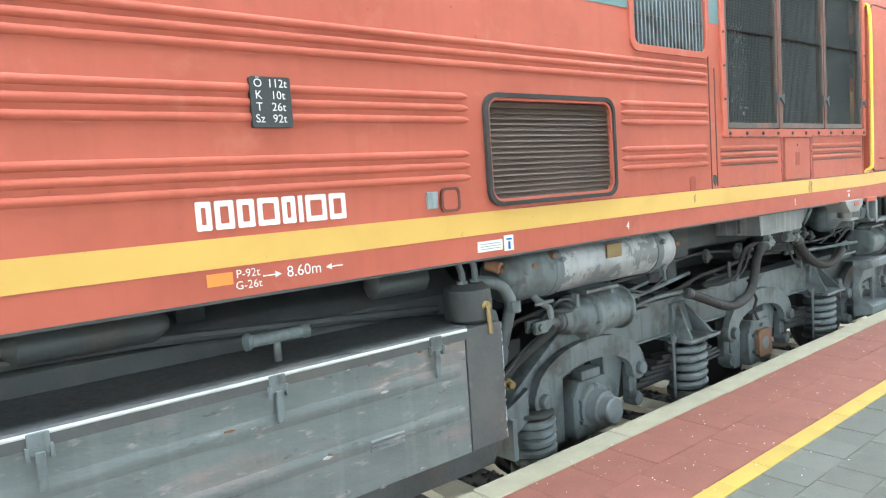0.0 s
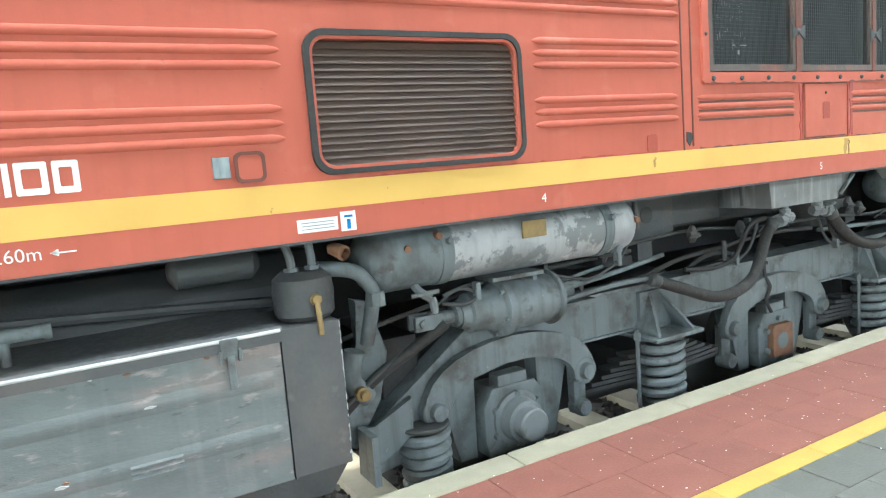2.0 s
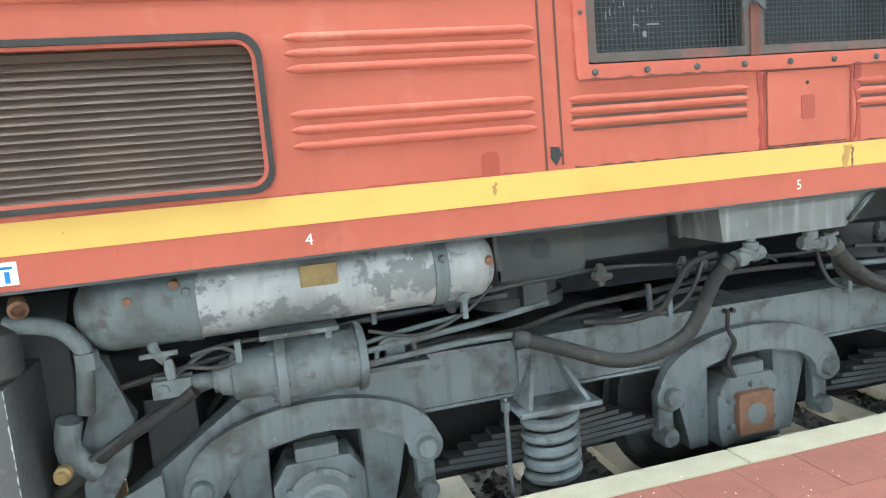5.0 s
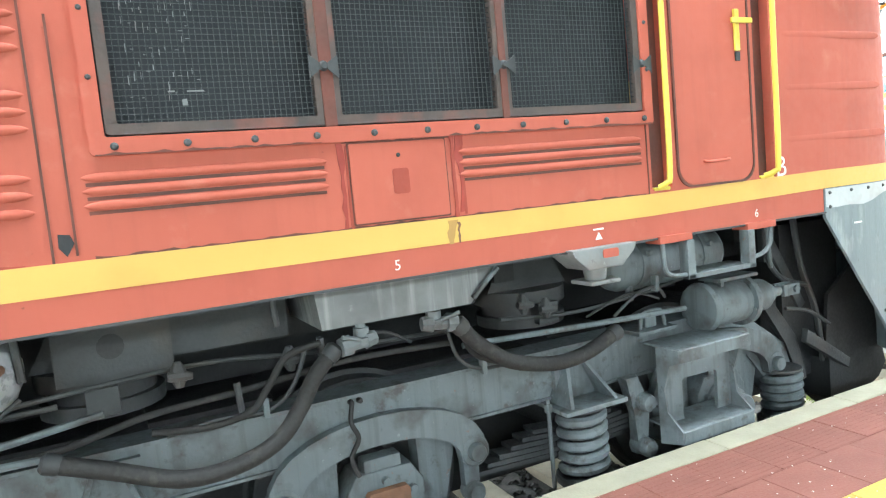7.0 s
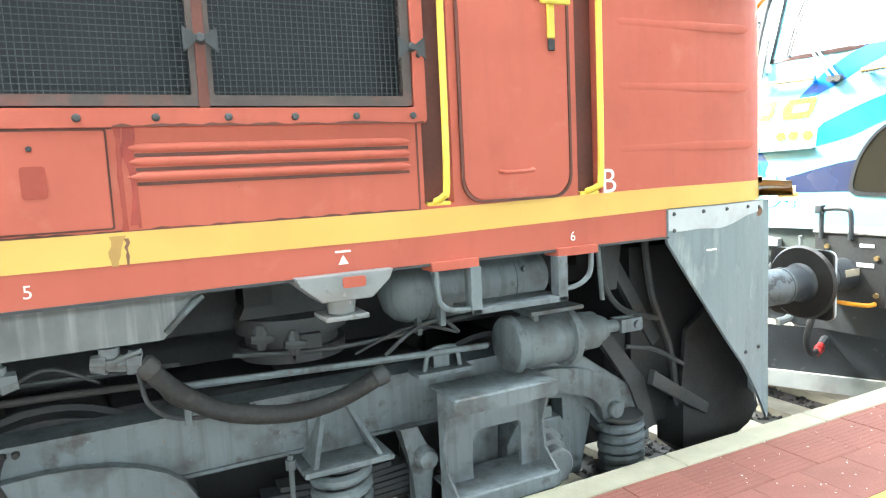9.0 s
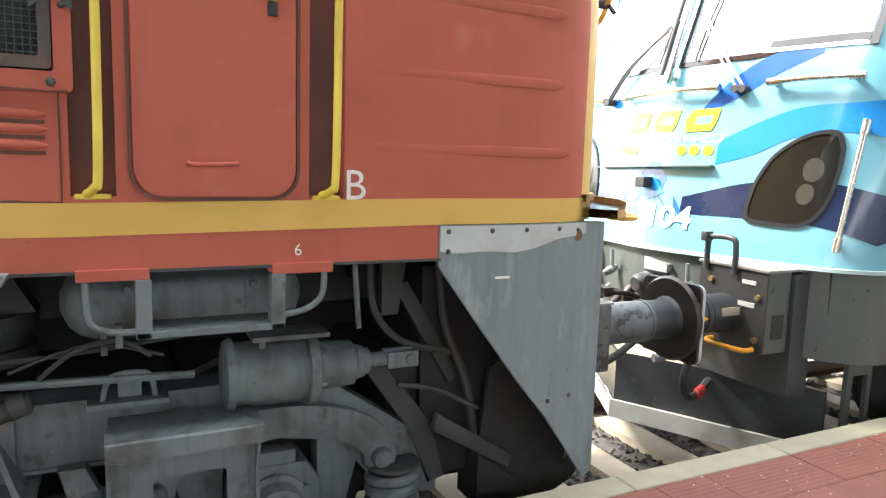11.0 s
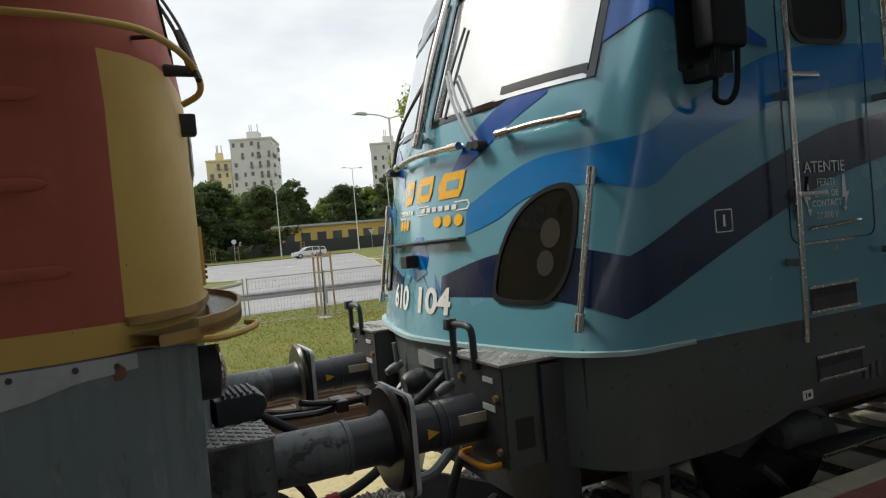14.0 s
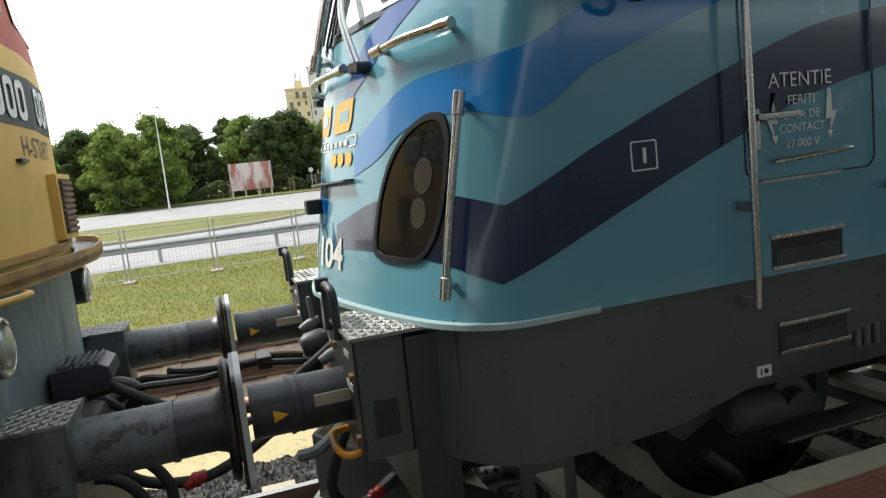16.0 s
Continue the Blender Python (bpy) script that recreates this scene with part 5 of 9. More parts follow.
t4 = reservoir(2.51, 4.12, 2.575, 1.445, 0.148, SILVER, "patchy silver-white air reservoir", (2.90, 3.86))
bm = B()
bx(bm, 3.305, 3.445, 2.418, 2.432, 1.462, 1.545, 0.003)
part("maker_plate", bm, BRASS, t4, "dull brass plate")
bm = B()
lathe(bm, (3.95, 2.52, 1.335), (3.95, 2.46, 1.325), [(0, 0.035), (0.5, 0.035), (0.55, 0.024), (1, 0.024)], 6)
part("drain_plug", bm, FRAME_GREY, t4)
for x, z in ((2.70, 1.49), (2.86, 1.53), (4.06, 1.47)):
    part("primer_dot", lathe(B(), (x, 2.47, z), (x, 2.427, z), [(0, 0.022), (1, 0.016)], 9), RUST, t4)
bm = B()
tube(bm, [(2.75, 2.52, 1.33), (2.76, 2.47, 1.29), (2.80, 2.44, 1.255)], 0.02, 8)
tube(bm, [(2.71, 2.45, 1.28), (2.84, 2.44, 1.285)], 0.01, 6, 0)
lathe(bm, (2.805, 2.44, 1.26), (2.81, 2.43, 1.19), [(0, 0.016), (0.5, 0.02), (1, 0.016)], 8)
part("drain_valve", bm, CAP_GREY, t4)
reservoir(6.76, 7.63, 2.68, 1.43, 0.145, FRAME_GREY, "dark grey air reservoir", (6.98, 7.42))

# tray, plates and bolsters above the bogie
bm = B()
prism(bm, [(5.14, 1.585), (6.0, 1.585), (5.84, 1.415), (5.16, 1.415)], 2.42, 2.95)
part("drip_tray", bm, TRAY, red, "streaked pale drip tray")
bm = B()
tube(bm, [(5.98, 2.40, 1.56), (5.92, 2.40, 1.51), (5.85, 2.41, 1.44)], 0.012, 6)
part("tray_bracket", bm, FRAME_GREY, red)
bm = B()
bx(bm, 4.20, 4.62, 2.70, 2.73, 1.32, 1.60)
bx(bm, 4.62, 5.10, 2.75, 2.78, 1.36, 1.60)
part("baffle_plate", bm, GREY_DARK, red, "dark baffle plate with a round hole")
bm = B()
lathe(bm, (4.40, 2.70, 1.45), (4.40, 2.697, 1.45), [(0, 0.05), (1, 0.05)], 16)
part("baffle_hole", bm, BLACK, red)
for cx in (4.35, 6.42):
    bm = B()
    lathe(bm, (cx, 2.95, 1.17), (cx, 2.95, 1.36), [(0, 0.24), (0.3, 0.24), (0.31, 0.21), (0.6, 0.21), (0.61, 0.25), (1, 0.25)], 24)
    bx(bm, cx - 0.06, cx + 0.06, 2.67, 2.75, 1.19, 1.30, 0.005)
    part("side_bearer", bm, GREY_DARK, red, "greasy round side bearer")
    bm = B()
    prism(bm, [(cx - 0.25, 1.36), (cx + 0.25, 1.36), (cx + 0.12, 1.6), (cx - 0.12, 1.6)], 2.85, 3.05)
    part("bearer_bracket", bm, GREY_DARK, red)
for x, z in ((4.12, 1.50), (5.0, 1.54), (3.98, 1.53), (4.83, 1.2)):
    part("drain_stub", cyl(B(), (x, 2.5, z - 0.09), (x - 0.01, 2.5, z + 0.06), 0.014, n=8), GREY_DARK, red)


def cock(x, y, z, s):
    bm = B()
    lathe(bm, (x, y, z + 0.10), (x, y, z - 0.02), [(0, 0.022), (0.4, 0.022), (0.42, 0.034), (0.7, 0.034), (0.75, 0.045), (1, 0.04)], 10)
    lathe(bm, (x - 0.06 * s, y, z), (x + 0.10 * s, y - 0.02, z - 0.015), [(0, 0.03), (0.3, 0.04), (0.35, 0.03), (0.7, 0.03), (0.72, 0.044), (1, 0.04)], 8)
    tube(bm, [(x + 0.02 * s, y - 0.04, z + 0.01), (x + 0.1 * s, y - 0.06, z + 0.035)], 0.009, 6, 0)
    part("isolating_cock", bm, CAP_GREY, red, "pale grey isolating cock")


cock(5.33, 2.45, 1.345, -1)
cock(5.665, 2.45, 1.36, 1)


def hose(pts, r, label="", collar=True):
    bm = B()
    tube(bm, pts, r, 12, 8)
    h = part("rubber_hose", bm, HOSE, red, label)
    if collar:
        for a, b in ((pts[0], pts[1]), (pts[-1], pts[-2])):
            a, b = Vector(a), Vector(b)
            d = (b - a).normalized()
            bm = lathe(B(), a - d * 0.02, a + d * 0.045, [(0, r * 0.8), (0.2, r * 1.18), (0.8, r * 1.18), (1, r * 1.02)], 10)
            part("hose_clip", bm, GREY_DARK, h)


hose([(5.21, 2.45, 1.325), (5.12, 2.44, 1.24), (5.04, 2.42, 1.13), (4.94, 2.40, 1.03), (4.78, 2.39, 0.975), (4.58, 2.39, 0.975), (4.36, 2.42, 1.055), (4.16, 2.44, 1.13)], 0.033, "sagging dusty rubber hose")
hose([(5.77, 2.43, 1.335), (5.86, 2.42, 1.23), (6.02, 2.41, 1.12), (6.25, 2.41, 1.065), (6.45, 2.42, 1.075), (6.66, 2.44, 1.14)], 0.036, "sagging dusty rubber hose")
hose([(5.16, 2.47, 1.36), (5.02, 2.47, 1.33), (4.93, 2.47, 1.22), (4.86, 2.48, 1.14), (4.7, 2.5, 1.11), (4.5, 2.52, 1.13)], 0.014, collar=False)
hose([(5.80, 2.46, 1.32), (5.84, 2.46, 1.2), (5.95, 2.46, 1.13), (6.12, 2.47, 1.1)], 0.016, collar=False)
hose([(3.98, 2.58, 1.12), (4.2, 2.56, 1.13), (4.5, 2.55, 1.19), (4.85, 2.55, 1.21), (5.3, 2.57, 1.24), (5.8, 2.58, 1.22)], 0.014, collar=False)
bm = B()
tube(bm, [(3.50, 2.50, 1.10), (3.9, 2.50, 1.13), (4.18, 2.46, 1.14)], 0.014, 8, 3)
tube(bm, [(3.50, 2.52, 1.15), (4.0, 2.54, 1.19), (4.35, 2.54, 1.235)], 0.014, 8, 3)
tube(bm, [(3.48, 2.55, 1.17), (3.7, 2.57, 1.2), (3.95, 2.6, 1.22)], 0.011, 8, 3)
part("brake_rod", bm, FRAME_GREY, red, "thin grey brake rods")
bm = B()
tube(bm, [(5.85, 2.56, 1.20), (6.2, 2.54, 1.19), (6.6, 2.53, 1.175), (7.2, 2.51, 1.16)], 0.015, 8, 3)
part("brake_rod", bm, FRAME_GREY, red)
for pts, rad in (([(5.25, 2.62, 1.22), (5.45, 2.6, 1.33), (5.62, 2.62, 1.25)], 0.008), ([(6.6, 2.6, 1.2), (6.85, 2.55, 1.29), (7.1, 2.6, 1.22)], 0.007),
                 ([(2.8, 2.5, 1.17), (2.95, 2.5, 1.26), (3.12, 2.52, 1.27)], 0.009), ([(2.38, 2.5, 0.85), (2.55, 2.52, 0.95), (2.75, 2.52, 1.06), (2.95, 2.52, 1.12)], 0.012)):
    part("cable", tube(B(), pts, rad, 6), GREY_DARK, red)
hose([(2.35, 2.55, 0.78), (2.55, 2.54, 0.93), (2.78, 2.5, 1.06), (2.88, 2.48, 1.12)], 0.026, collar=False)

# pipes with clips and looped cables above the bogie frame
for pts, rad in (([(2.45, 2.66, 1.10), (3.0, 2.66, 1.19), (3.6, 2.66, 1.25), (4.2, 2.64, 1.27)], 0.012), ([(4.0, 2.62, 1.30), (4.7, 2.64, 1.33), (5.2, 2.62, 1.29), (5.9, 2.62, 1.27)], 0.010),
                 ([(4.55, 2.53, 1.10), (4.75, 2.5, 1.13), (4.92, 2.5, 1.12), (5.03, 2.48, 1.2), (5.10, 2.47, 1.36)], 0.009), ([(5.75, 2.5, 1.3), (5.78, 2.47, 1.17), (5.9, 2.47, 1.10), (6.15, 2.5, 1.09)], 0.009),
                 ([(6.1, 2.62, 1.27), (6.5, 2.6, 1.24), (6.9, 2.6, 1.26), (7.3, 2.62, 1.3)], 0.010), ([(3.55, 2.5, 1.24), (3.75, 2.47, 1.2), (3.95, 2.48, 1.26), (4.1, 2.55, 1.34)], 0.008),
                 ([(2.86, 2.46, 1.22), (2.98, 2.45, 1.20), (3.05, 2.46, 1.23), (2.98, 2.47, 1.27), (2.88, 2.48, 1.25)], 0.009), ([(6.7, 2.5, 1.2), (6.82, 2.46, 1.3), (6.95, 2.46, 1.32), (7.05, 2.5, 1.25)], 0.009)):
    cb = part("pipe", tube(B(), pts, rad, 8), GREY_DARK, red)
    q = Vector(pts[len(pts) // 2])
    part("pipe_clip", bx(B(), q.x - 0.012, q.x + 0.012, q.y - 0.02, q.y + 0.02, q.z - 0.022, q.z + 0.06, 0.003), FRAME_GREY, cb)
for x, z in ((4.62, 1.32), (5.05, 1.30), (6.2, 1.34), (6.33, 1.30), (3.92, 1.30)):
    bm = lathe(B(), (x, 2.56, z + 0.05), (x, 2.56, z - 0.05), [(0, 0.014), (0.3, 0.03), (0.7, 0.03), (1, 0.016)], 8)
    lathe(bm, (x - 0.04, 2.55, z), (x + 0.05, 2.55, z - 0.01), [(0, 0.018), (0.4, 0.026), (1, 0.014)], 8)
    part("pipe_union", bm, GREY_DARK, red)

# filler funnel, foot steps under the door
bm = B()
prism(bm, [(6.28, 1.60), (6.655, 1.60), (6.64, 1.565), (6.565, 1.50), (6.37, 1.50), (6.295, 1.565)], 2.245, 2.42, bevel=0.008)
cyl(bm, (6.465, 2.33, 1.44), (6.465, 2.33, 1.51), 0.05, 0.06, n=14)
bx(bm, 6.38, 6.55, 2.25, 2.41, 1.425, 1.445, 0.006)
part("filler_funnel", bm, FUNNEL, red, "pale chipped filler funnel with a red spot")
bm = B()
prism(bm, rounded(6.45, 6.54, 1.548, 1.588, 0.01), 2.241, 2.246)
part("funnel_spot", bm, RED, red)
bm = B()
bx(bm, 6.83, 7.045, 2.275, 2.38, 1.562, 1.60, 0.004)
st = part("step_hanger", bm, RED, red)
part("step_hanger", bx(B(), 7.44, 7.66, 2.275, 2.38, 1.562, 1.60, 0.004), RED, red)
bm = B()
for xa, xb in ((7.0, 7.05), (7.435, 7.485)):
    bx(bm, xa, xb, 2.27, 2.33, 1.365, 1.565, 0.004)
bx(bm, 7.0, 7.485, 2.27, 2.45, 1.365, 1.39, 0.004)
part("foot_step", bm, FRAME_GREY, st, "grey hanging foot step")
bm = B()
tube(bm, [(6.855, 2.29, 1.57), (6.86, 2.29, 1.46), (6.875, 2.29, 1.42), (6.92, 2.29, 1.395), (7.0, 2.29, 1.39)], 0.012, 8, 4)
part("step_rail", bm, FRAME_GREY, st)
bm = B()
tube(bm, [(7.63, 2.29, 1.57), (7.625, 2.29, 1.49), (7.60, 2.29, 1.45), (7.55, 2.29, 1.425), (7.48, 2.29, 1.415)], 0.012, 8, 4)
part("step_rail", bm, FRAME_GREY, st)
bm = B()
cyl(bm, (7.82, 2.45, 1.30), (7.80, 2.45, 1.56), 0.012, n=8)
part("hanging_rod", bm, FRAME_GREY, red)


# ---- bogie ----
bogie = thing("bogie", (5.45, YC, 0), "grey three-axle bogie with coil springs and curved balancers", "bogie")
BC = 5.41
AX = (3.30, 5.41, 7.51)
for sgn in (-1, 1):
    def Y(d):
        """Depth measured inwards from the near face of the frame."""
        return YC + sgn * (1.155 - d)
    far = sgn > 0
    fp = [(-2.35, 1.03), (-2.2, 1.06), (2.2, 1.06), (2.35, 1.03), (2.86, 0.68), (2.86, 0.44), (2.60, 0.48), (2.38, 0.78), (2.1, 0.83), (-2.1, 0.83), (-2.38, 0.78), (-2.60, 0.48), (-2.86, 0.44), (-2.86, 0.68)]
    bm = B()
    prism(bm, [(BC + x, z) for x, z in fp], min(Y(0), Y(0.13)), max(Y(0), Y(0.13)), bevel=0.012)
    part("side_frame", bm, FRAME_GREY, bogie)
    bm = B()
    prism(bm, [(BC + x, z) for x, z in ((-2.2, 1.06), (2.2, 1.06), (2.2, 1.075), (-2.2, 1.075))], min(Y(-0.02), Y(0.15)), max(Y(-0.02), Y(0.15)))
    bx(bm, BC - 2.1, BC + 2.1, min(Y(-0.015), Y(0.14)), max(Y(-0.015), Y(0.14)), 0.818, 0.832)
    part("frame_flange", bm, FRAME_GREY, bogie)
    for ai, ax in enumerate(AX):
        # wheel
        yw = YC + sgn * 0.70
        bm = B()
        lathe(bm, (ax, yw, 0.525), (ax, yw + sgn * 0.135, 0.525), [(0, 0.12), (0.0, 0.545), (0.22, 0.553), (0.25, 0.527), (0.95, 0.523), (1, 0.51), (1, 0.45), (0.7, 0.43), (0.72, 0.2), (1.1, 0.18), (1.1, 0.1)], 40)
        part("wheel", bm, GREY_DARK, bogie)
        # horn legs
        for s in (-1, 1):
            bm = B()
            prism(bm, [(ax + s * 0.19, 0.84), (ax + s * 0.42, 0.84), (ax + s * 0.30, 0.36), (ax + s * 0.20, 0.36)], min(Y(0.02), Y(0.12)), max(Y(0.02), Y(0.12)), bevel=0.008)
            part("horn_leg", bm, FRAME_GREY, bogie)
        # balancer arch in front of the frame
        n = 14
        out, inn = [], []
        for i in range(n + 1):
            a = math.pi * (1 - i / n)
            out.append((0.52 * math.cos(a), 0.67 + 0.30 * math.sin(a) ** 0.8 if math.sin(a) > 0 else 0.67))
            inn.append((0.385 * math.cos(a), 0.655 + 0.185 * max(math.sin(a), 0) ** 0.8))
        poly = [(ax + x, z) for x, z in out] + [(ax + x, z) for x, z in reversed(inn)]
        bm = B()
        prism(bm, poly, min(Y(-0.065), Y(-0.012)), max(Y(-0.065), Y(-0.012)))
        for s in (-1, 1):
            lathe(bm, (ax + s * 0.455, Y(-0.012), 0.69), (ax + s * 0.455, Y(-0.068), 0.69), [(0, 0.075), (0.9, 0.075), (1, 0.068)], 18)
        part("balancer", bm, FRAME_GREY, bogie, "curved grey balancer")
        for s in (-1, 1):
            bm = B()
            lathe(bm, (ax + s * 0.455, Y(-0.06), 0.69), (ax + s * 0.455, Y(-0.10), 0.69), [(0, 0.046), (0.7, 0.046), (1, 0.038)], 16)
            part("pin", bm, FRAME_GREY, bogie)
            if not (ai == 0 and s < 0) and not (ai == 2 and s > 0):
                bm = B()
                prism(bm, [(ax + s * (0.455 - 0.045), 0.70), (ax + s * (0.455 + 0.045), 0.70), (ax + s * (0.455 + 0.04), 0.44), (ax + s * (0.455 - 0.04), 0.44)], min(Y(-0.01), Y(0.04)), max(Y(-0.01), Y(0.04)), bevel=0.01)
                lathe(bm, (ax + s * 0.455, Y(0.04), 0.475), (ax + s * 0.455, Y(-0.055), 0.475), [(0, 0.05), (0.8, 0.05), (1, 0.04)], 14)
                part("hanger_link", bm, FRAME_GREY, bogie)
        # axle box
        bm = B()
        prism(bm, [(ax - 0.17, 0.37), (ax + 0.17, 0.37), (ax + 0.19, 0.45), (ax + 0.19, 0.63), (ax + 0.13, 0.72), (ax - 0.13, 0.72), (ax - 0.19, 0.63), (ax - 0.19, 0.45)], min(Y(-0.05), Y(0.12)), max(Y(-0.05), Y(0.12)), bevel=0.015)
        bx(bm, ax - 0.09, ax + 0.09, min(Y(-0.04), Y(0.05)), max(Y(-0.04), Y(0.05)), 0.71, 0.775, 0.012)
        ab = part("axle_box", bm, FRAME_GREY, bogie)
        for i in range(6):
            a = math.pi / 6 + i * math.pi / 3
            bm = lathe(B(), (ax + 0.145 * math.cos(a), Y(-0.05), 0.54 + 0.13 * math.sin(a)), (ax + 0.145 * math.cos(a), Y(-0.075), 0.54 + 0.13 * math.sin(a)), [(0, 0.02), (1, 0.018)], 6)
            part("cover_bolt", bm, FRAME_GREY, ab)
        bm = B()
        if ai == 1:
            prism(bm, rounded(ax - 0.10, ax + 0.10, 0.43, 0.64, 0.02), min(Y(-0.09), Y(-0.05)), max(Y(-0.09), Y(-0.05)))
            part("cover_plate", bm, RUST, ab, "rusty square cover plate")
            bm = B()
            lathe(bm, (ax, Y(-0.09), 0.53), (ax, Y(-0.096), 0.53), [(0, 0.055), (1, 0.045)], 18)
            part("cover_boss", bm, FRAME_GREY, ab)
        else:
            lathe(bm, (ax, Y(-0.05), 0.545), (ax, Y(-0.21), 0.545), [(0, 0.14), (0.12, 0.14), (0.14, 0.115), (0.55, 0.105), (0.57, 0.083), (0.95, 0.083), (1, 0.074)], 24)
            part("generator_cap", bm, CAP_GREY, ab, "round pale grey axle cap")
    # coil springs
    for cx, dy, zb, zt, r in ((2.78, -0.04, 0.34, 0.63, 0.100), (4.33, -0.06, 0.42, 0.76, 0.110), (6.49, -0.06, 0.42, 0.76, 0.110), (8.03, -0.04, 0.34, 0.63, 0.100)):
        yy = Y(dy)
        bm = B()
        turns = 5.4
        pts = [(cx + r * math.cos(2 * math.pi * turns * i / 80), yy + r * math.sin(2 * math.pi * turns * i / 80), zb + (zt - zb) * i / 80) for i in range(81)]
        tube(bm, pts, 0.026, 8, 0)
        sp = part("coil_spring", bm, FRAME_GREY, bogie)
        bm = B()
        cyl(bm, (cx, yy, zb - 0.05), (cx, yy, zb), 0.15, n=24, bev=0.008)
        cyl(bm, (cx, yy, zt), (cx, yy, zt + 0.02), r + 0.022, n=24, bev=0.006)
        cyl(bm, (cx, yy, zb), (cx, yy, zt), 0.05, n=12)
        part("spring_seat", bm, GREY_DARK, sp)
        if 4 < cx < 7:
            bm = B()
            bx(bm, cx - 0.19, cx + 0.19, min(yy - 0.15, yy + 0.15), yy + 0.15, zt + 0.02, zt + 0.045, 0.006)
            bx(bm, cx - 0.12, cx + 0.12, min(Y(0.0), Y(-0.03)), max(Y(0.0), Y(-0.03)), zt + 0.04, 1.03)
            bmesh.ops.recalc_face_normals(bm, faces=bm.faces)
            sbk = part("spring_bracket", bm, FRAME_GREY, bogie, "welded grey spring bracket with two gussets")
            for s in (-1, 1):
                bm = B()
                vs = [(cx + s * 0.03, Y(0.0), 1.02), (cx + s * 0.05, Y(0.0), 1.02), (cx + s * 0.15, Y(0.0), zt + 0.04), (cx + s * 0.13, Y(0.0), zt + 0.04)]
                a = [bm.verts.new(v) for v in vs]
                b = [bm.verts.new((v[0], v[1] - sgn * (-0.19 if v[2] < 0.9 else -0.03), v[2])) for v in vs]
                bm.faces.new(a)
                bm.faces.new(b[::-1])
                for i in range(4):
                    bm.faces.new((a[(i + 1) % 4], a[i], b[i], b[(i + 1) % 4]))
                bmesh.ops.recalc_face_normals(bm, faces=bm.faces)
                part("gusset", bm, FRAME_GREY, sbk)
            bm = B()
            cyl(bm, (cx - 0.215, yy - 0.03, 0.40), (cx - 0.215, yy - 0.03, zt + 0.09), 0.011, n=8)
            cyl(bm, (cx - 0.215, yy - 0.03, zt + 0.03), (cx - 0.215, yy - 0.03, zt + 0.07), 0.022, n=6)
            part("tie_bolt", bm, FRAME_GREY, bogie)
    # leaf springs between the axles
    for cx in (4.40, 6.50):
        for j in range(6):
            L = 0.60 - 0.07 * j
            z = 0.50 + 0.026 * j
            bm = B()
            prism(bm, [(cx - L, z + 0.02), (cx, z - 0.005), (cx + L, z + 0.02), (cx + L, z + 0.041), (cx, z + 0.018), (cx - L, z + 0.041)], min(Y(0.02), Y(0.12)), max(Y(0.02), Y(0.12)))
            part("spring_leaf", bm, GREY_DARK, bogie)
# cross beams and axles
for ax in AX:
    bm = B()
    cyl(bm, (ax, YC - 0.75, 0.525), (ax, YC + 0.75, 0.525), 0.09, n=16)
    part("axle", bm, BLACK, bogie)
    bm = B()
    bx(bm, ax + 0.22, ax + 1.80, YC - 0.62, YC + 0.62, 0.20, 1.0, 0.06)
    part("traction_motor", bm, BLACK, bogie, "black traction motor between the wheels")
for x in (2.75, 4.4, 6.5, 8.15):
    bm = B()
    bx(bm, x - 0.1, x + 0.1, YC - 1.05, YC + 1.05, 0.62, 1.04, 0.01)
    part("cross_beam", bm, BLACK, bogie)


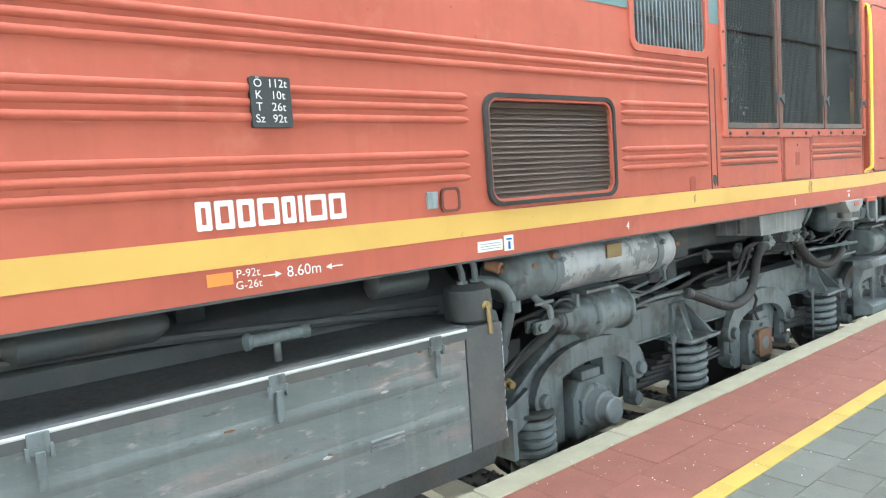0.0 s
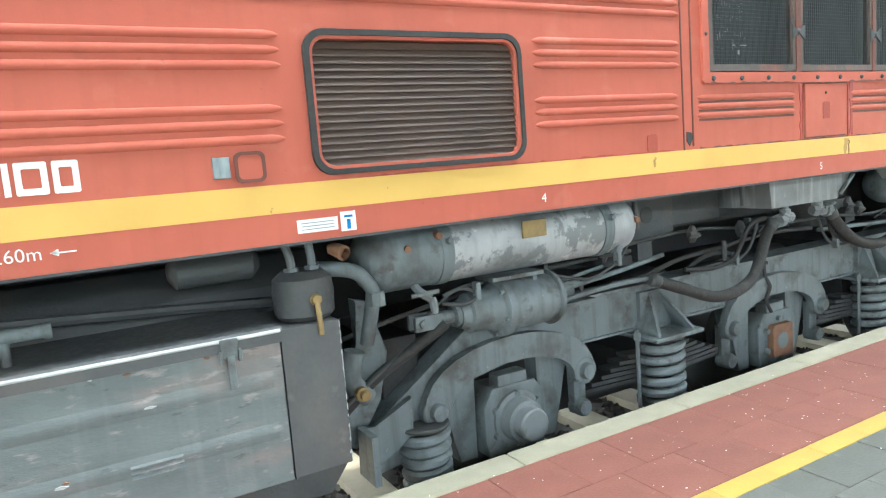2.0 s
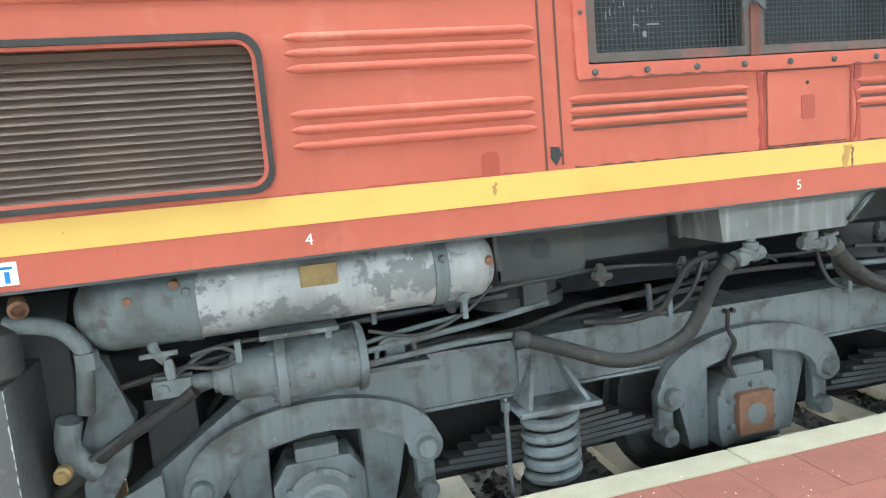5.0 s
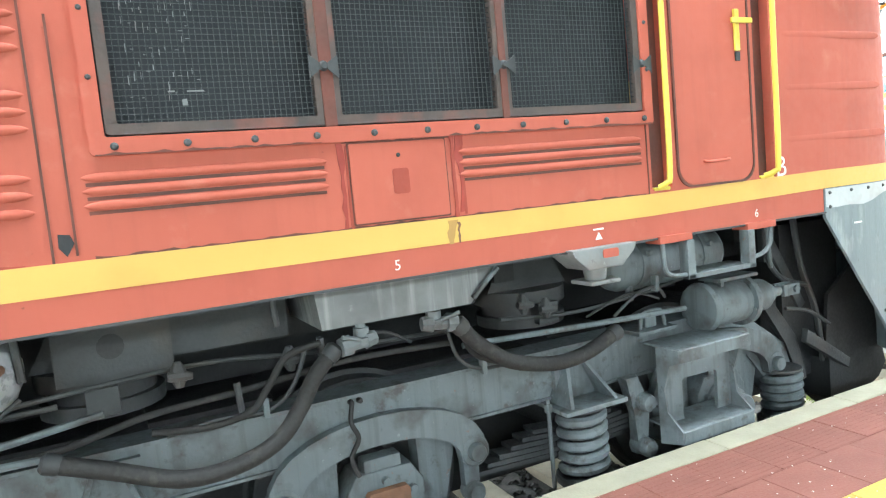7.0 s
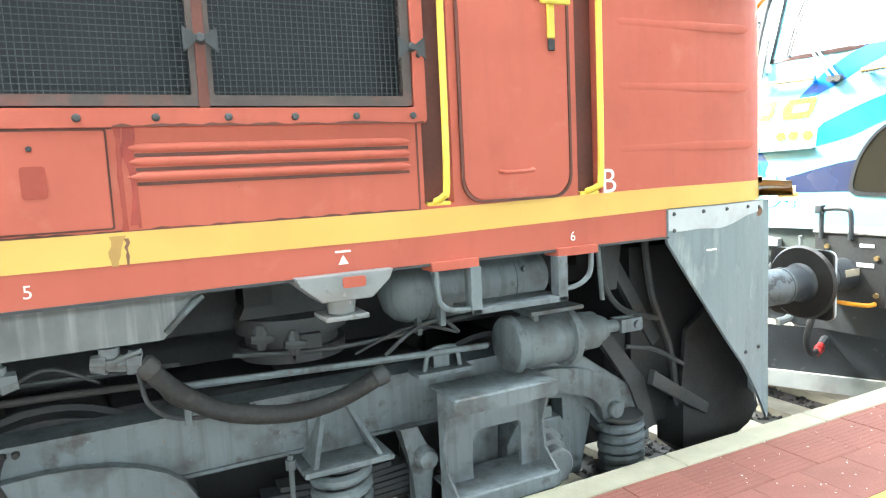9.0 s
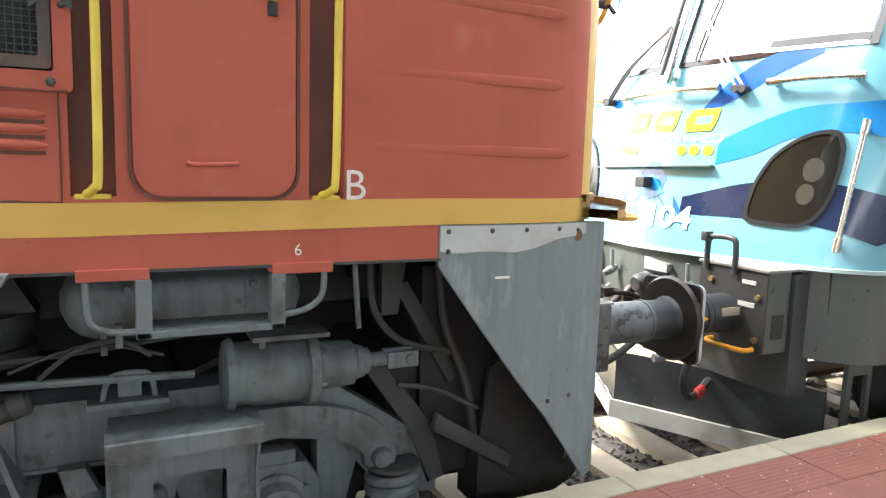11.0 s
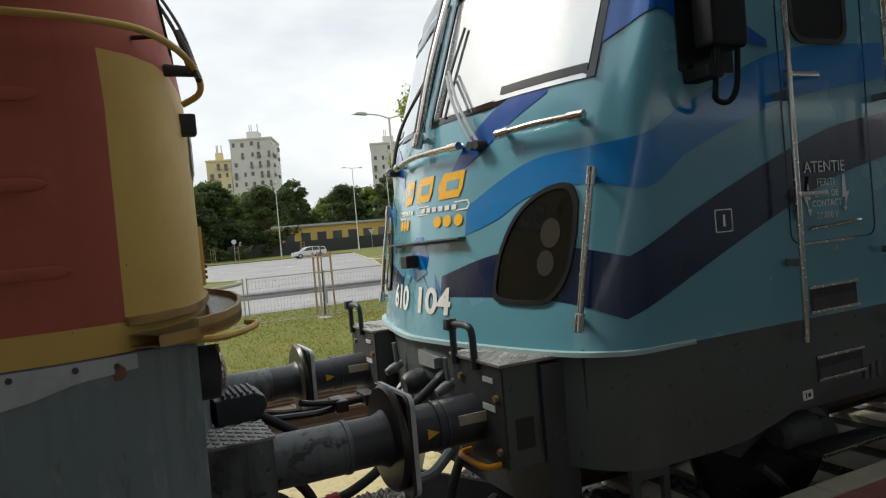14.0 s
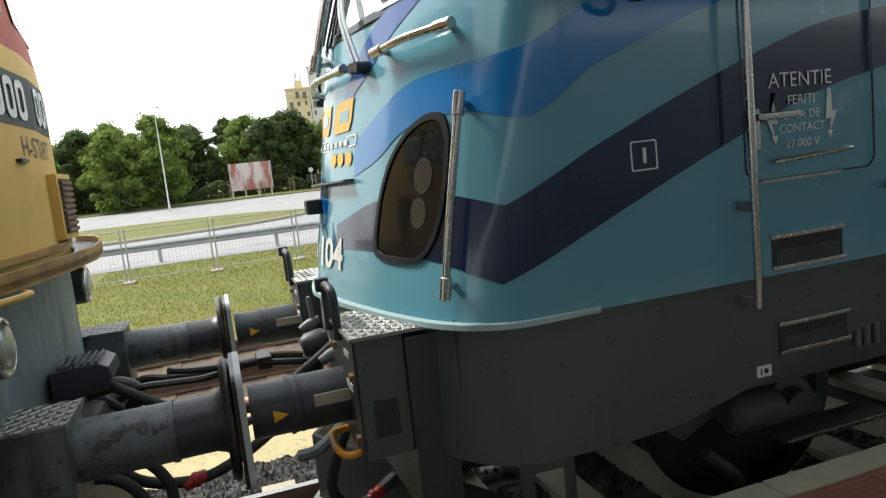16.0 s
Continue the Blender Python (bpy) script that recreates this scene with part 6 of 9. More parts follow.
def brake_cylinder(x0, s, label):
    """Axis along x; s: the way the piston points."""
    y, z = 2.52, 1.14
    def P(d):
        return (x0 + s * d, y, z)
    bm = B()
    lathe(bm, P(0), P(0.36), [(0, 0.10), (0.02, 0.13), (0.07, 0.14), (0.10, 0.14), (0.11, 0.122), (0.86, 0.122), (0.87, 0.148), (0.97, 0.148), (0.98, 0.138), (1, 0.12)], 28)
    bc = part("brake_cylinder", bm, FRAME_GREY, bogie, label)
    bm = B()
    lathe(bm, P(0.36), P(0.56), [(0, 0.118), (0.12, 0.098), (0.75, 0.092), (0.8, 0.075), (1, 0.065)], 24)
    part("cylinder_cone", bm, FRAME_GREY, bc)
    bm = B()
    lathe(bm, P(0.55), P(0.66), [(0, 0.055), (0.3, 0.055), (0.35, 0.032), (1, 0.032)], 14)
    xa, xb = sorted((x0 + s * 0.66, x0 + s * 0.80))
    bx(bm, xa, xb, y - 0.045, y - 0.02, z - 0.035, z + 0.035, 0.005)
    bx(bm, xa, xb, y + 0.02, y + 0.045, z - 0.035, z + 0.035, 0.005)
    cyl(bm, (x0 + s * 0.76, y - 0.06, z), (x0 + s * 0.76, y + 0.06, z), 0.022, n=10)
    part("piston_clevis", bm, FRAME_GREY, bc)
    bm = B()
    bx(bm, min(x0 + s * 0.1, x0 + s * 0.4), max(x0 + s * 0.1, x0 + s * 0.4), y - 0.08, y + 0.08, z + 0.135, z + 0.155, 0.004)
    for d in (0.14, 0.34):
        bx(bm, x0 + s * d - 0.012, x0 + s * d + 0.012, y - 0.06, y + 0.06, z + 0.10, z + 0.14)
    part("mounting_plate", bm, FRAME_GREY, bc)
    for a in range(6):
        ang = a * math.pi / 3 + 0.3
        for d in (0.355,):
            bm = cyl(B(), (x0 + s * (d - 0.05), y + 0.128 * math.cos(ang), z + 0.128 * math.sin(ang)), (x0 + s * (d + 0.02), y + 0.128 * math.cos(ang), z + 0.128 * math.sin(ang)), 0.011, n=6)
            part("cylinder_bolt", bm, FRAME_GREY, bc)


brake_cylinder(3.53, -1, "grey brake cylinder with a tapered piston end")
brake_cylinder(7.30, 1, "grey brake cylinder with a tapered piston end")
# slack adjuster brackets on the frame
for x in (3.66, 6.98):
    bm = B()
    tube(bm, [(x - 0.09, 2.53, 1.085), (x - 0.075, 2.53, 1.15), (x - 0.04, 2.53, 1.18), (x + 0.05, 2.53, 1.18), (x + 0.075, 2.53, 1.15), (x + 0.085, 2.53, 1.085)], 0.011, 8, 4)
    bx(bm, x - 0.14, x + 0.13, 2.48, 2.6, 1.07, 1.09, 0.004)
    bx(bm, x - 0.04, x + 0.04, 2.54, 2.6, 1.09, 1.15, 0.004)
    part("rod_guide", bm, FRAME_GREY, bogie, "looped rod guide")
# brake hanger between spring and step
bm = B()
prism(bm, [(6.74, 0.86), (6.83, 0.86), (6.90, 0.70), (6.87, 0.44), (6.80, 0.44), (6.80, 0.66)], 2.50, 2.56, bevel=0.008)
for x, z in ((6.85, 0.72), (6.84, 0.48)):
    lathe(bm, (x, 2.56, z), (x, 2.44, z), [(0, 0.05), (0.8, 0.05), (1, 0.04)], 14)
part("brake_hanger", bm, FRAME_GREY, bogie)
hb = [(5.30, 2.58, 1.05), (5.28, 2.56, 0.97), (5.30, 2.54, 0.90), (5.26, 2.54, 0.82), (5.28, 2.52, 0.74)]
bm = B()
tube(bm, hb, 0.011, 8)
for x in (5.30, 5.34):
    lathe(bm, (x, 2.61, 1.045), (x, 2.585, 1.045), [(0, 0.014), (1, 0.012)], 6)
part("earth_cable", bm, HOSE, bogie)
# two-tread step bracket by the last axle: a back plate with a window, treads before it
bm = B()
frame_ring(bm, rounded(6.905, 7.40, 0.50, 1.0, 0.012), rounded(7.045, 7.30, 0.60, 0.82, 0.02), 2.41, 2.43)
sb = part("step_bracket", bm, FRAME_GREY, bogie, "worn grey two-tread step bracket")
for x in (6.895, 7.40):
    bm = B()
    prism_x(bm, [(2.272, 0.535), (2.272, 0.60), (2.37, 0.68), (2.385, 0.80), (2.34, 0.93), (2.272, 0.955), (2.272, 1.02), (2.43, 1.02), (2.43, 0.50)], x, x + 0.012)
    part("cheek_plate", bm, FRAME_GREY, sb)
for z in (0.535, 0.955):
    bm = B()
    prism_x(bm, [(2.268, z), (2.268, z + 0.062), (2.275, z + 0.068), (2.53, z + 0.068), (2.53, z + 0.056), (2.282, z + 0.054), (2.282, z)], 6.905, 7.40)
    part("tread", bm, FRAME_GREY, sb)
# guard irons and sand box behind the apron
bm = B()
prism(bm, [(8.45, 0.62), (8.75, 0.40), (8.86, 0.18), (8.70, 0.16), (8.45, 0.36)], 2.55, 2.75)
bx(bm, 8.2, 8.75, 2.68, 5.0, 0.5, 1.5)
part("plough_mount", bm, BLACK, red, "black mount behind the apron")
bm = B()
prism(bm, [(8.52, 1.02), (8.95, 1.30), (9.0, 0.80), (9.10, 0.47), (9.02, 0.38), (8.85, 0.31), (8.60, 0.33), (8.46, 0.55)], 2.59, 2.615)
part("rubber_flap", bm, RUBBER, red, "black rubber flap below the apron")
# brake levers, hoses and a sand pipe behind the apron
for poly, y0, y1 in (([(7.86, 1.12), (7.95, 1.14), (8.22, 0.80), (8.30, 0.52), (8.22, 0.50), (8.12, 0.78)], 2.60, 2.64), ([(8.05, 1.42), (8.12, 1.44), (8.40, 0.98), (8.34, 0.94)], 2.66, 2.70), ([(8.22, 0.86), (8.62, 0.60), (8.60, 0.54), (8.20, 0.78)], 2.52, 2.56), ([(7.98, 1.56), (8.10, 1.56), (8.06, 1.30), (7.98, 1.30)], 2.62, 2.66)):
    part("brake_lever", prism(B(), poly, y0, y1, bevel=0.008), GREY_DARK, red)
for pts, rad in (([(7.90, 2.55, 1.58), (7.92, 2.55, 1.35), (8.05, 2.56, 1.20), (8.30, 2.58, 1.12)], 0.016), ([(8.25, 2.62, 1.58), (8.28, 2.6, 1.25), (8.40, 2.6, 0.95), (8.46, 2.6, 0.60)], 0.02), ([(8.02, 2.52, 1.02), (8.20, 2.5, 0.98), (8.42, 2.52, 0.86)], 0.012)):
    part("sand_pipe", tube(B(), pts, rad, 8), GREY_DARK, red)
# end plate of the bogie, sand pipe guard, added black block behind the gap
bm = B()
prism(bm, [(2.45, 0.72), (2.52, 0.70), (2.712, 0.80), (2.71, 0.62), (2.50, 0.50), (2.44, 0.50)], 2.545, 2.575, bevel=0.006)
prism(bm, [(2.44, 0.50), (2.47, 0.50), (2.47, 0.72), (2.44, 0.72)], 2.40, 2.56)
part("frame_end_plate", bm, FRAME_GREY, bogie, "angled grey end plate of the bogie frame")
bm = B()
prism(bm, [(2.495, 1.28), (2.565, 1.26), (2.60, 1.10), (2.64, 1.02), (2.585, 0.80), (2.45, 0.60), (2.415, 0.62), (2.43, 0.95), (2.50, 1.08)], 2.60, 2.66, bevel=0.01)
part("sand_chute", bm, FRAME_GREY, bogie, "grimy grey sand chute")
# added block: hides the bright ground seen past the bogie end
bm = B()
bx(bm, 2.40, 2.95, 3.35, 4.3, 0.25, 1.5, 0.04)
part("blower_duct", bm, BLACK, red, "black block added behind the gap to keep it dark")
bm = B()
lathe(bm, (2.500, 2.575, 1.445), (2.875, 2.575, 1.445), [(0, 0.04), (0.02, 0.07), (0.09, 0.114), (0.2, 0.141), (0.31, 0.1505), (1, 0.1505)], 32)
part("bare_tank_end", bm, FRAME_GREY, t4, "grey unpainted end of the reservoir")
# the other bogie of the red locomotive, far behind the camera's start
copy_thing(bogie, pose(5.45 - 8.6, YC, 0))

# ---- blue electric locomotive ----
blue = thing("electric_locomotive", (20, 3.80, 0), "glossy blue and orange electric locomotive with dark grey skirt, coupled ahead", "locomotive")
BY = 3.80
BPL = [(0, 10.50), (0.18, 10.515), (0.35, 10.545), (0.53, 10.58), (0.7, 10.62), (0.85, 10.657), (1.0, 10.70), (1.1, 10.735), (1.2, 10.775), (1.27, 10.812), (1.34, 10.86), (1.39, 10.905), (1.43, 10.95), (1.457, 11.0), (1.475, 11.06), (1.48, 11.2), (1.48, 30.0)]
BV, BXX = np.array([p[0] for p in BPL]), np.array([p[1] for p in BPL])
BU = np.concatenate([[0], np.cumsum(np.hypot(np.diff(BV), np.diff(BXX)))])
UC = float(BU[-2])            # where the flat side begins (x = 11.2)


def b_lean(z):
    return float(np.interp(z, (0.3, 1.4, 1.6, 2.55, 2.75, 3.6, 3.75, 3.9, 4.0), (-.05, -.03, 0, .16, .20, .49, .58, .80, 1.2)))


def b_surf(u, z, off=0.0):
    """A place on the blue body: u metres round from the middle of the front (plus: platform side), at height z."""
    s, a = (1 if u >= 0 else -1), abs(u)
    v, x = float(np.interp(a, BU, BV)), float(np.interp(a, BU, BXX))
    v1, x1 = float(np.interp(a + 0.02, BU, BV)), float(np.interp(a + 0.02, BU, BXX))
    t = Vector((x1 - x, v1 - v)).normalized()
    w = min(1.0, max(0.0, (11.35 - x) / 0.45))
    return Vector((x + b_lean(z) * w - t.y * off, BY - s * (v + t.x * off), z))


def us(x):
    """u of a place on the flat side."""
    return UC + x - 11.2


def b_grid(u_list, z_list, off=0.0):
    bm = B()
    rows = [[bm.verts.new(b_surf(u, z, off)) for u in u_list] for z in z_list]
    for a, b in zip(rows, rows[1:]):
        for i in range(len(u_list) - 1):
            bm.faces.new((a[i], b[i], b[i + 1], a[i + 1]))
    bmesh.ops.recalc_face_normals(bm, faces=bm.faces)
    return bm


def face_out(bm):
    bmesh.ops.recalc_face_normals(bm, faces=bm.faces)
    n_out = sum((f.normal.x * (-1) if f.calc_center_median().x < 11 else -f.normal.y if f.calc_center_median().y < BY else f.normal.y) for f in bm.faces)
    if n_out < 0:
        bmesh.ops.reverse_faces(bm, faces=bm.faces)
    return bm


def us_grid(u0, u1):
    a = [u for u in np.linspace(u0, u1, 2 + int(abs(u1 - u0) / 0.045)) if abs(u) <= UC + 0.2]
    b = [u for u in np.linspace(u0, u1, 2 + int(abs(u1 - u0) / 0.25)) if abs(u) > UC + 0.2]
    return sorted({round(float(u), 4) for u in (*a, *b, u0, u1)})


Z_BLUE = [1.40, 1.6, 2.0, 2.55, 2.75, 3.0, 3.3, 3.6]
part("body_shell", face_out(b_grid(us_grid(-us(13.0), us(13.0)), Z_BLUE)), BLUE_L, blue, "glossy light blue cab shell", angle=60)
bm = B()
for s in (1, -1):
    ys = BY - s * 1.48
    bx(bm, 13.0, 29.5, min(ys, ys + s * 0.05), max(ys, ys + s * 0.05), 1.40, 3.645)
bx(bm, 29.45, 29.5, BY - 1.43, BY + 1.43, 0.9, 3.9)
part("body_side", bm, ORANGE, blue, "glossy orange side panels")


def band(lower, upper, mat_, name="livery_band", off=0.003, n=40, label=""):
    """Painted band between two curves, each rows of (u, z), from the same u to the same u."""
    bm = B()
    u0, u1 = max(lower[0][0], upper[0][0]), min(lower[-1][0], upper[-1][0])
    def curve(c):
        # smooth through the rows
        x, y = np.array([p[0] for p in c]), np.array([p[1] for p in c])
        m = np.gradient(y, x) if len(x) > 2 else np.full(len(x), (y[-1] - y[0]) / (x[-1] - x[0]))
        def f(u):
            i = int(np.clip(np.searchsorted(x, u) - 1, 0, len(x) - 2))
            h = x[i + 1] - x[i]
            t = (u - x[i]) / h
            return float((2 * t**3 - 3 * t**2 + 1) * y[i] + (t**3 - 2 * t**2 + t) * h * m[i] + (-2 * t**3 + 3 * t**2) * y[i + 1] + (t**3 - t**2) * h * m[i + 1])
        return f
    fl, fu = curve(lower), curve(upper)
    U = np.linspace(u0, u1, n + 1)
    rows = []
    for u in U:
        a, b = fl(u), max(fu(u), fl(u) + 0.001)
        rows.append([bm.verts.new(b_surf(float(u), a + (b - a) * j / 6, off)) for j in range(7)])
    for a, b in zip(rows, rows[1:]):
        for j in range(6):
            bm.faces.new((a[j], b[j], b[j + 1], a[j + 1]))
    return part(name, face_out(bm), mat_, blue, label, angle=70)


# navy V, bright band, upper band, mirrored diagonal
VX, VT = us(10.965), us(11.02)
band([(0.30, 1.66), (0.8, 1.665), (1.36, 1.62), (VX, 1.555)], [(0.30, 1.78), (0.8, 1.90), (1.30, 1.905), (VX, 1.85)], NAVY, n=50)
band([(VX, 1.555), (us(11.4), 1.74), (us(12.0), 1.985), (us(12.45), 2.15), (us(12.98), 2.27)], [(VX, 1.85), (us(11.4), 2.04), (us(12.0), 2.28), (us(12.45), 2.43), (us(12.98), 2.52)], NAVY, n=50)
band([(-1.5, 1.56), (-1.2, 1.62), (-0.8, 1.66), (-0.30, 1.66)], [(-1.5, 1.82), (-1.2, 1.88), (-0.8, 1.84), (-0.30, 1.76)], NAVY, n=40)
band([(0.50, 2.01), (0.78, 2.09), (0.94, 2.17), (1.36, 2.215), (us(11.05), 2.17), (us(11.4), 2.33), (us(12.0), 2.55), (us(12.98), 2.72)], [(0.50, 2.17), (0.78, 2.30), (0.94, 2.36), (1.36, 2.40), (us(11.05), 2.43), (us(11.4), 2.57), (us(12.0), 2.82), (us(12.98), 2.93)], BLUE_M, n=70)
band([(1.33, 2.90), (1.5, 2.99), (us(11.2), 3.02), (us(11.5), 2.94), (us(12.0), 2.86)], [(1.33, 3.10), (1.5, 3.19), (us(11.2), 3.21), (us(11.5), 3.13), (us(12.0), 2.90)], BLUE_R, n=60, off=0.008)
band([(0.30, 2.30), (0.42, 2.38), (0.62, 2.48), (0.78, 2.58), (1.06, 2.71)], [(0.30, 2.36), (0.42, 2.50), (0.62, 2.66), (0.78, 2.735), (1.06, 2.735)], BLUE_R, n=30)
band([(-1.0, 2.60), (-0.7, 2.45), (-0.45, 2.36)], [(-1.0, 2.73), (-0.7, 2.62), (-0.45, 2.42)], BLUE_R, n=20)
band([(-1.45, 2.2), (-1.1, 2.16), (-0.75, 2.10)], [(-1.45, 2.40), (-1.1, 2.34), (-0.75, 2.22)], BLUE_M, n=20)
# pale star below the emblem
for pts, m in (([(-0.45, 1.56), (-0.36, 1.70), (-0.05, 2.02), (0.05, 2.02), (0.32, 1.66), (0.40, 1.55), (0.22, 1.64), (0.0, 1.88), (-0.2, 1.66)], BLUE_R), ([(-0.16, 1.80), (0.0, 1.94), (0.14, 1.80), (0.0, 1.74)], BLUE_M)):
    bm = B()
    c = bm.verts.new(b_surf(0, 1.86, 0.0045))
    vs = [bm.verts.new(b_surf(u, z, 0.0045)) for u, z in pts]
    for i in range(len(vs)):
        bm.faces.new((c, vs[i], vs[(i + 1) % len(vs)]))
    part("star_mark", face_out(bm), m, blue)


def patch(name, pts, mat_, off, label="", parent=None, depth=0.0):
    """A flat shape on the blue body from an outline in (u, z)."""
    bm = B()
    uc, zc = sum(p[0] for p in pts) / len(pts), sum(p[1] for p in pts) / len(pts)
    c = bm.verts.new(b_surf(uc, zc, off))
    mid = [bm.verts.new(b_surf(uc + (u - uc) * 0.6, zc + (z - zc) * 0.6, off)) for u, z in pts]
    vs = [bm.verts.new(b_surf(u, z, off)) for u, z in pts]
    n = len(vs)
    for i in range(n):
        bm.faces.new((c, mid[i], mid[(i + 1) % n]))
        bm.faces.new((mid[i], vs[i], vs[(i + 1) % n], mid[(i + 1) % n]))
    face_out(bm)
    if depth:
        bk = [bm.verts.new(b_surf(u, z, off - depth)) for u, z in pts]
        for i in range(n):
            bm.faces.new((vs[i], bk[i], bk[(i + 1) % n], vs[(i + 1) % n]))
    return part(name, bm, mat_, parent or blue, label, angle=50)


def outline(name, pts_o, pts_i, mat_, o0, o1, label="", parent=None):
    bm = B()
    n = len(pts_o)
    A = [bm.verts.new(b_surf(u, z, o0)) for u, z in pts_o]
    C = [bm.verts.new(b_surf(u, z, o1)) for u, z in pts_o]
    D = [bm.verts.new(b_surf(u, z, o1)) for u, z in pts_i]
    E_ = [bm.verts.new(b_surf(u, z, o0)) for u, z in pts_i]
    for i in range(n):
        j = (i + 1) % n
        for q in ((A[i], A[j], C[j], C[i]), (C[i], C[j], D[j], D[i]), (D[i], D[j], E_[j], E_[i])):
            bm.faces.new(q)
    bmesh.ops.recalc_face_normals(bm, faces=bm.faces)
    return part(name, bm, mat_, parent or blue, label)


def scaled(pts, k):
    uc, zc = sum(p[0] for p in pts) / len(pts), sum(p[1] for p in pts) / len(pts)
    du, dz = max(p[0] for p in pts) - min(p[0] for p in pts), max(p[1] for p in pts) - min(p[1] for p in pts)
    return [(uc + (u - uc) * (1 + 2 * k / du), zc + (z - zc) * (1 + 2 * k / dz)) for u, z in pts]


def uniform(pts, k=5):
    P = smooth_path([(u, z, 0) for u, z in (*pts, pts[0])], k)
    return [(p.x, p.y) for p in P[:-1]]


# lamp clusters
LAMP = uniform([(1.275, 2.12), (1.235, 2.205), (1.14, 2.215), (1.02, 2.17), (0.90, 2.07), (0.82, 1.92), (0.79, 1.78), (0.79, 1.69), (0.84, 1.655), (1.0, 1.645), (1.13, 1.655), (1.21, 1.72), (1.255, 1.83), (1.275, 1.98)])
for s in (1, -1):
    L = [(s * u, z) for u, z in LAMP]
    lc = patch("lamp_cover", L, LAMP_GLASS, 0.006, "smoked lamp cover with two lamps behind")
    outline("lamp_seal", scaled(L, 0.016), scaled(L, -0.010), MIRROR_BLACK, -0.005, 0.013, parent=lc)
    for uu, zz, r in ((1.14, 1.99, 0.060), (1.12, 1.84, 0.052)):
        C = [(s * (uu + r * math.cos(a * 0.3927)), zz + r * 1.25 * math.sin(a * 0.3927)) for a in range(16)]
        patch("lamp_lens", C, LENS_DIM, 0.008, parent=lc)
# windscreens
for s in (1, -1):
    W = [(s * u, z) for u, z in ([(0.10 + i * 0.12, 2.72 + 0.002 * i) for i in range(11)] + [(1.30, 2.80 + 0.15 * i) for i in range(5)] + [(1.27 - i * 0.117, 3.545 - 0.006 * i) for i in range(11)] + [(0.10, 3.35 - 0.15 * i) for i in range(5)])]
    bm = B()
    rows = [[bm.verts.new(b_surf(s * u, z, 0.008)) for u in np.linspace(0.09, 1.29, 16)] for z in np.linspace(2.74, 3.52, 8)]
    for a, b in zip(rows, rows[1:]):
        for i in range(15):
            bm.faces.new((a[i], a[i + 1], b[i + 1], b[i]))
    ws = part("windscreen", face_out(bm), SCREEN, blue, "bright reflecting windscreen pane", angle=80)
    outline("windscreen_seal", [(s * 0.05, 2.70), (s * 0.6, 2.71), (s * 1.335, 2.74), (s * 1.335, 3.56), (s * 0.6, 3.56), (s * 0.05, 3.53)], [(s * 0.075, 2.735), (s * 0.6, 2.745), (s * 1.30, 2.775), (s * 1.30, 3.53), (s * 0.6, 3.50), (s * 0.075, 3.48)], DARK_GLASS, -0.004, 0.014, parent=ws)
    bm = B()
    rows = [[bm.verts.new(b_surf(s * u, z, 0.0115)) for u in np.linspace(0.72, 1.29, 8)] for z in (2.77, 2.815 )]
    for a, b in zip(rows, rows[1:]):
        for i in range(7):
            bm.faces.new((a[i], a[i + 1], b[i + 1], b[i]))
    part("tint_strip", face_out(bm), DARK_GLASS, ws)
    # dark strip painting the roof brow's reflection along the pane's top edge
    bm = B()
    rows = [[bm.verts.new(b_surf(s * u, 3.535 - (0.02 + 0.065 * math.sin(math.pi * (u - 0.05) / 1.3)) * k / 4, 0.018)) for u in np.linspace(0.06, 1.29, 24)] for k in range(5)]
    for a, b in zip(rows, rows[1:]):
        for i in range(23):
            bm.faces.new((a[i], a[i + 1], b[i + 1], b[i]))
    part("sun_band", face_out(bm), DARK_GLASS, ws)
# centre post, bars and handrails
def rail(name, pts, r, mat_=STEEL, feet=True, label="", n=10):
    bm = B()
    tube(bm, pts, r, n, 5)
    ob = part(name, bm, mat_, blue, label)
    if feet:
        for k in (0, -1):
            p = Vector(pts[k])
            q = Vector(pts[1 if k == 0 else -2])
            d = (q - p).normalized() * 0.07
            bm = B()
            cyl(bm, p - d * 0.3, p + d, r * 1.45, n=10, bev=0.003)
            inward = Vector((0.07, 0.0 if p.x < 10.7 else 0.05, 0))
            cyl(bm, p + d * 0.4, p + d * 0.4 + inward, r * 0.9, n=8)
            part("rail_foot", bm, mat_, ob)
    return ob
S = b_surf
rail("screen_post", [S(0.03, 2.60, 0.075), S(0.03, 3.1, 0.08), S(0.03, 3.66, 0.075)], 0.024, STEEL, label="upright steel post between the windscreens")
rail("screen_post", [S(-0.05, 2.66, 0.06), S(-0.05, 3.1, 0.065), S(-0.05, 3.60, 0.06)], 0.016, BLACK, False)
rail("grab_bar", [S(0.80, 2.54, 0.06), S(1.05, 2.55, 0.065), S(1.30, 2.55, 0.06)], 0.018, label="steel grab bar below the windscreen")
rail("grab_bar", [S(-0.50, 2.52, 0.06), S(0.0, 2.53, 0.065), S(0.44, 2.53, 0.06)], 0.018, label="steel grab bar below the windscreen")
rail("grab_bar", [S(-1.3, 2.54, 0.06), S(-1.1, 2.55, 0.065), S(-0.85, 2.53, 0.06)], 0.018, label="steel grab bar below the windscreen")
for s in (1, -1):
    rail("corner_handrail", [S(s * 1.345, 1.53, 0.06), S(s * 1.355, 1.9, 0.065), S(s * 1.365, 2.27, 0.06)], 0.017, label="upright steel handrail on the cab corner")
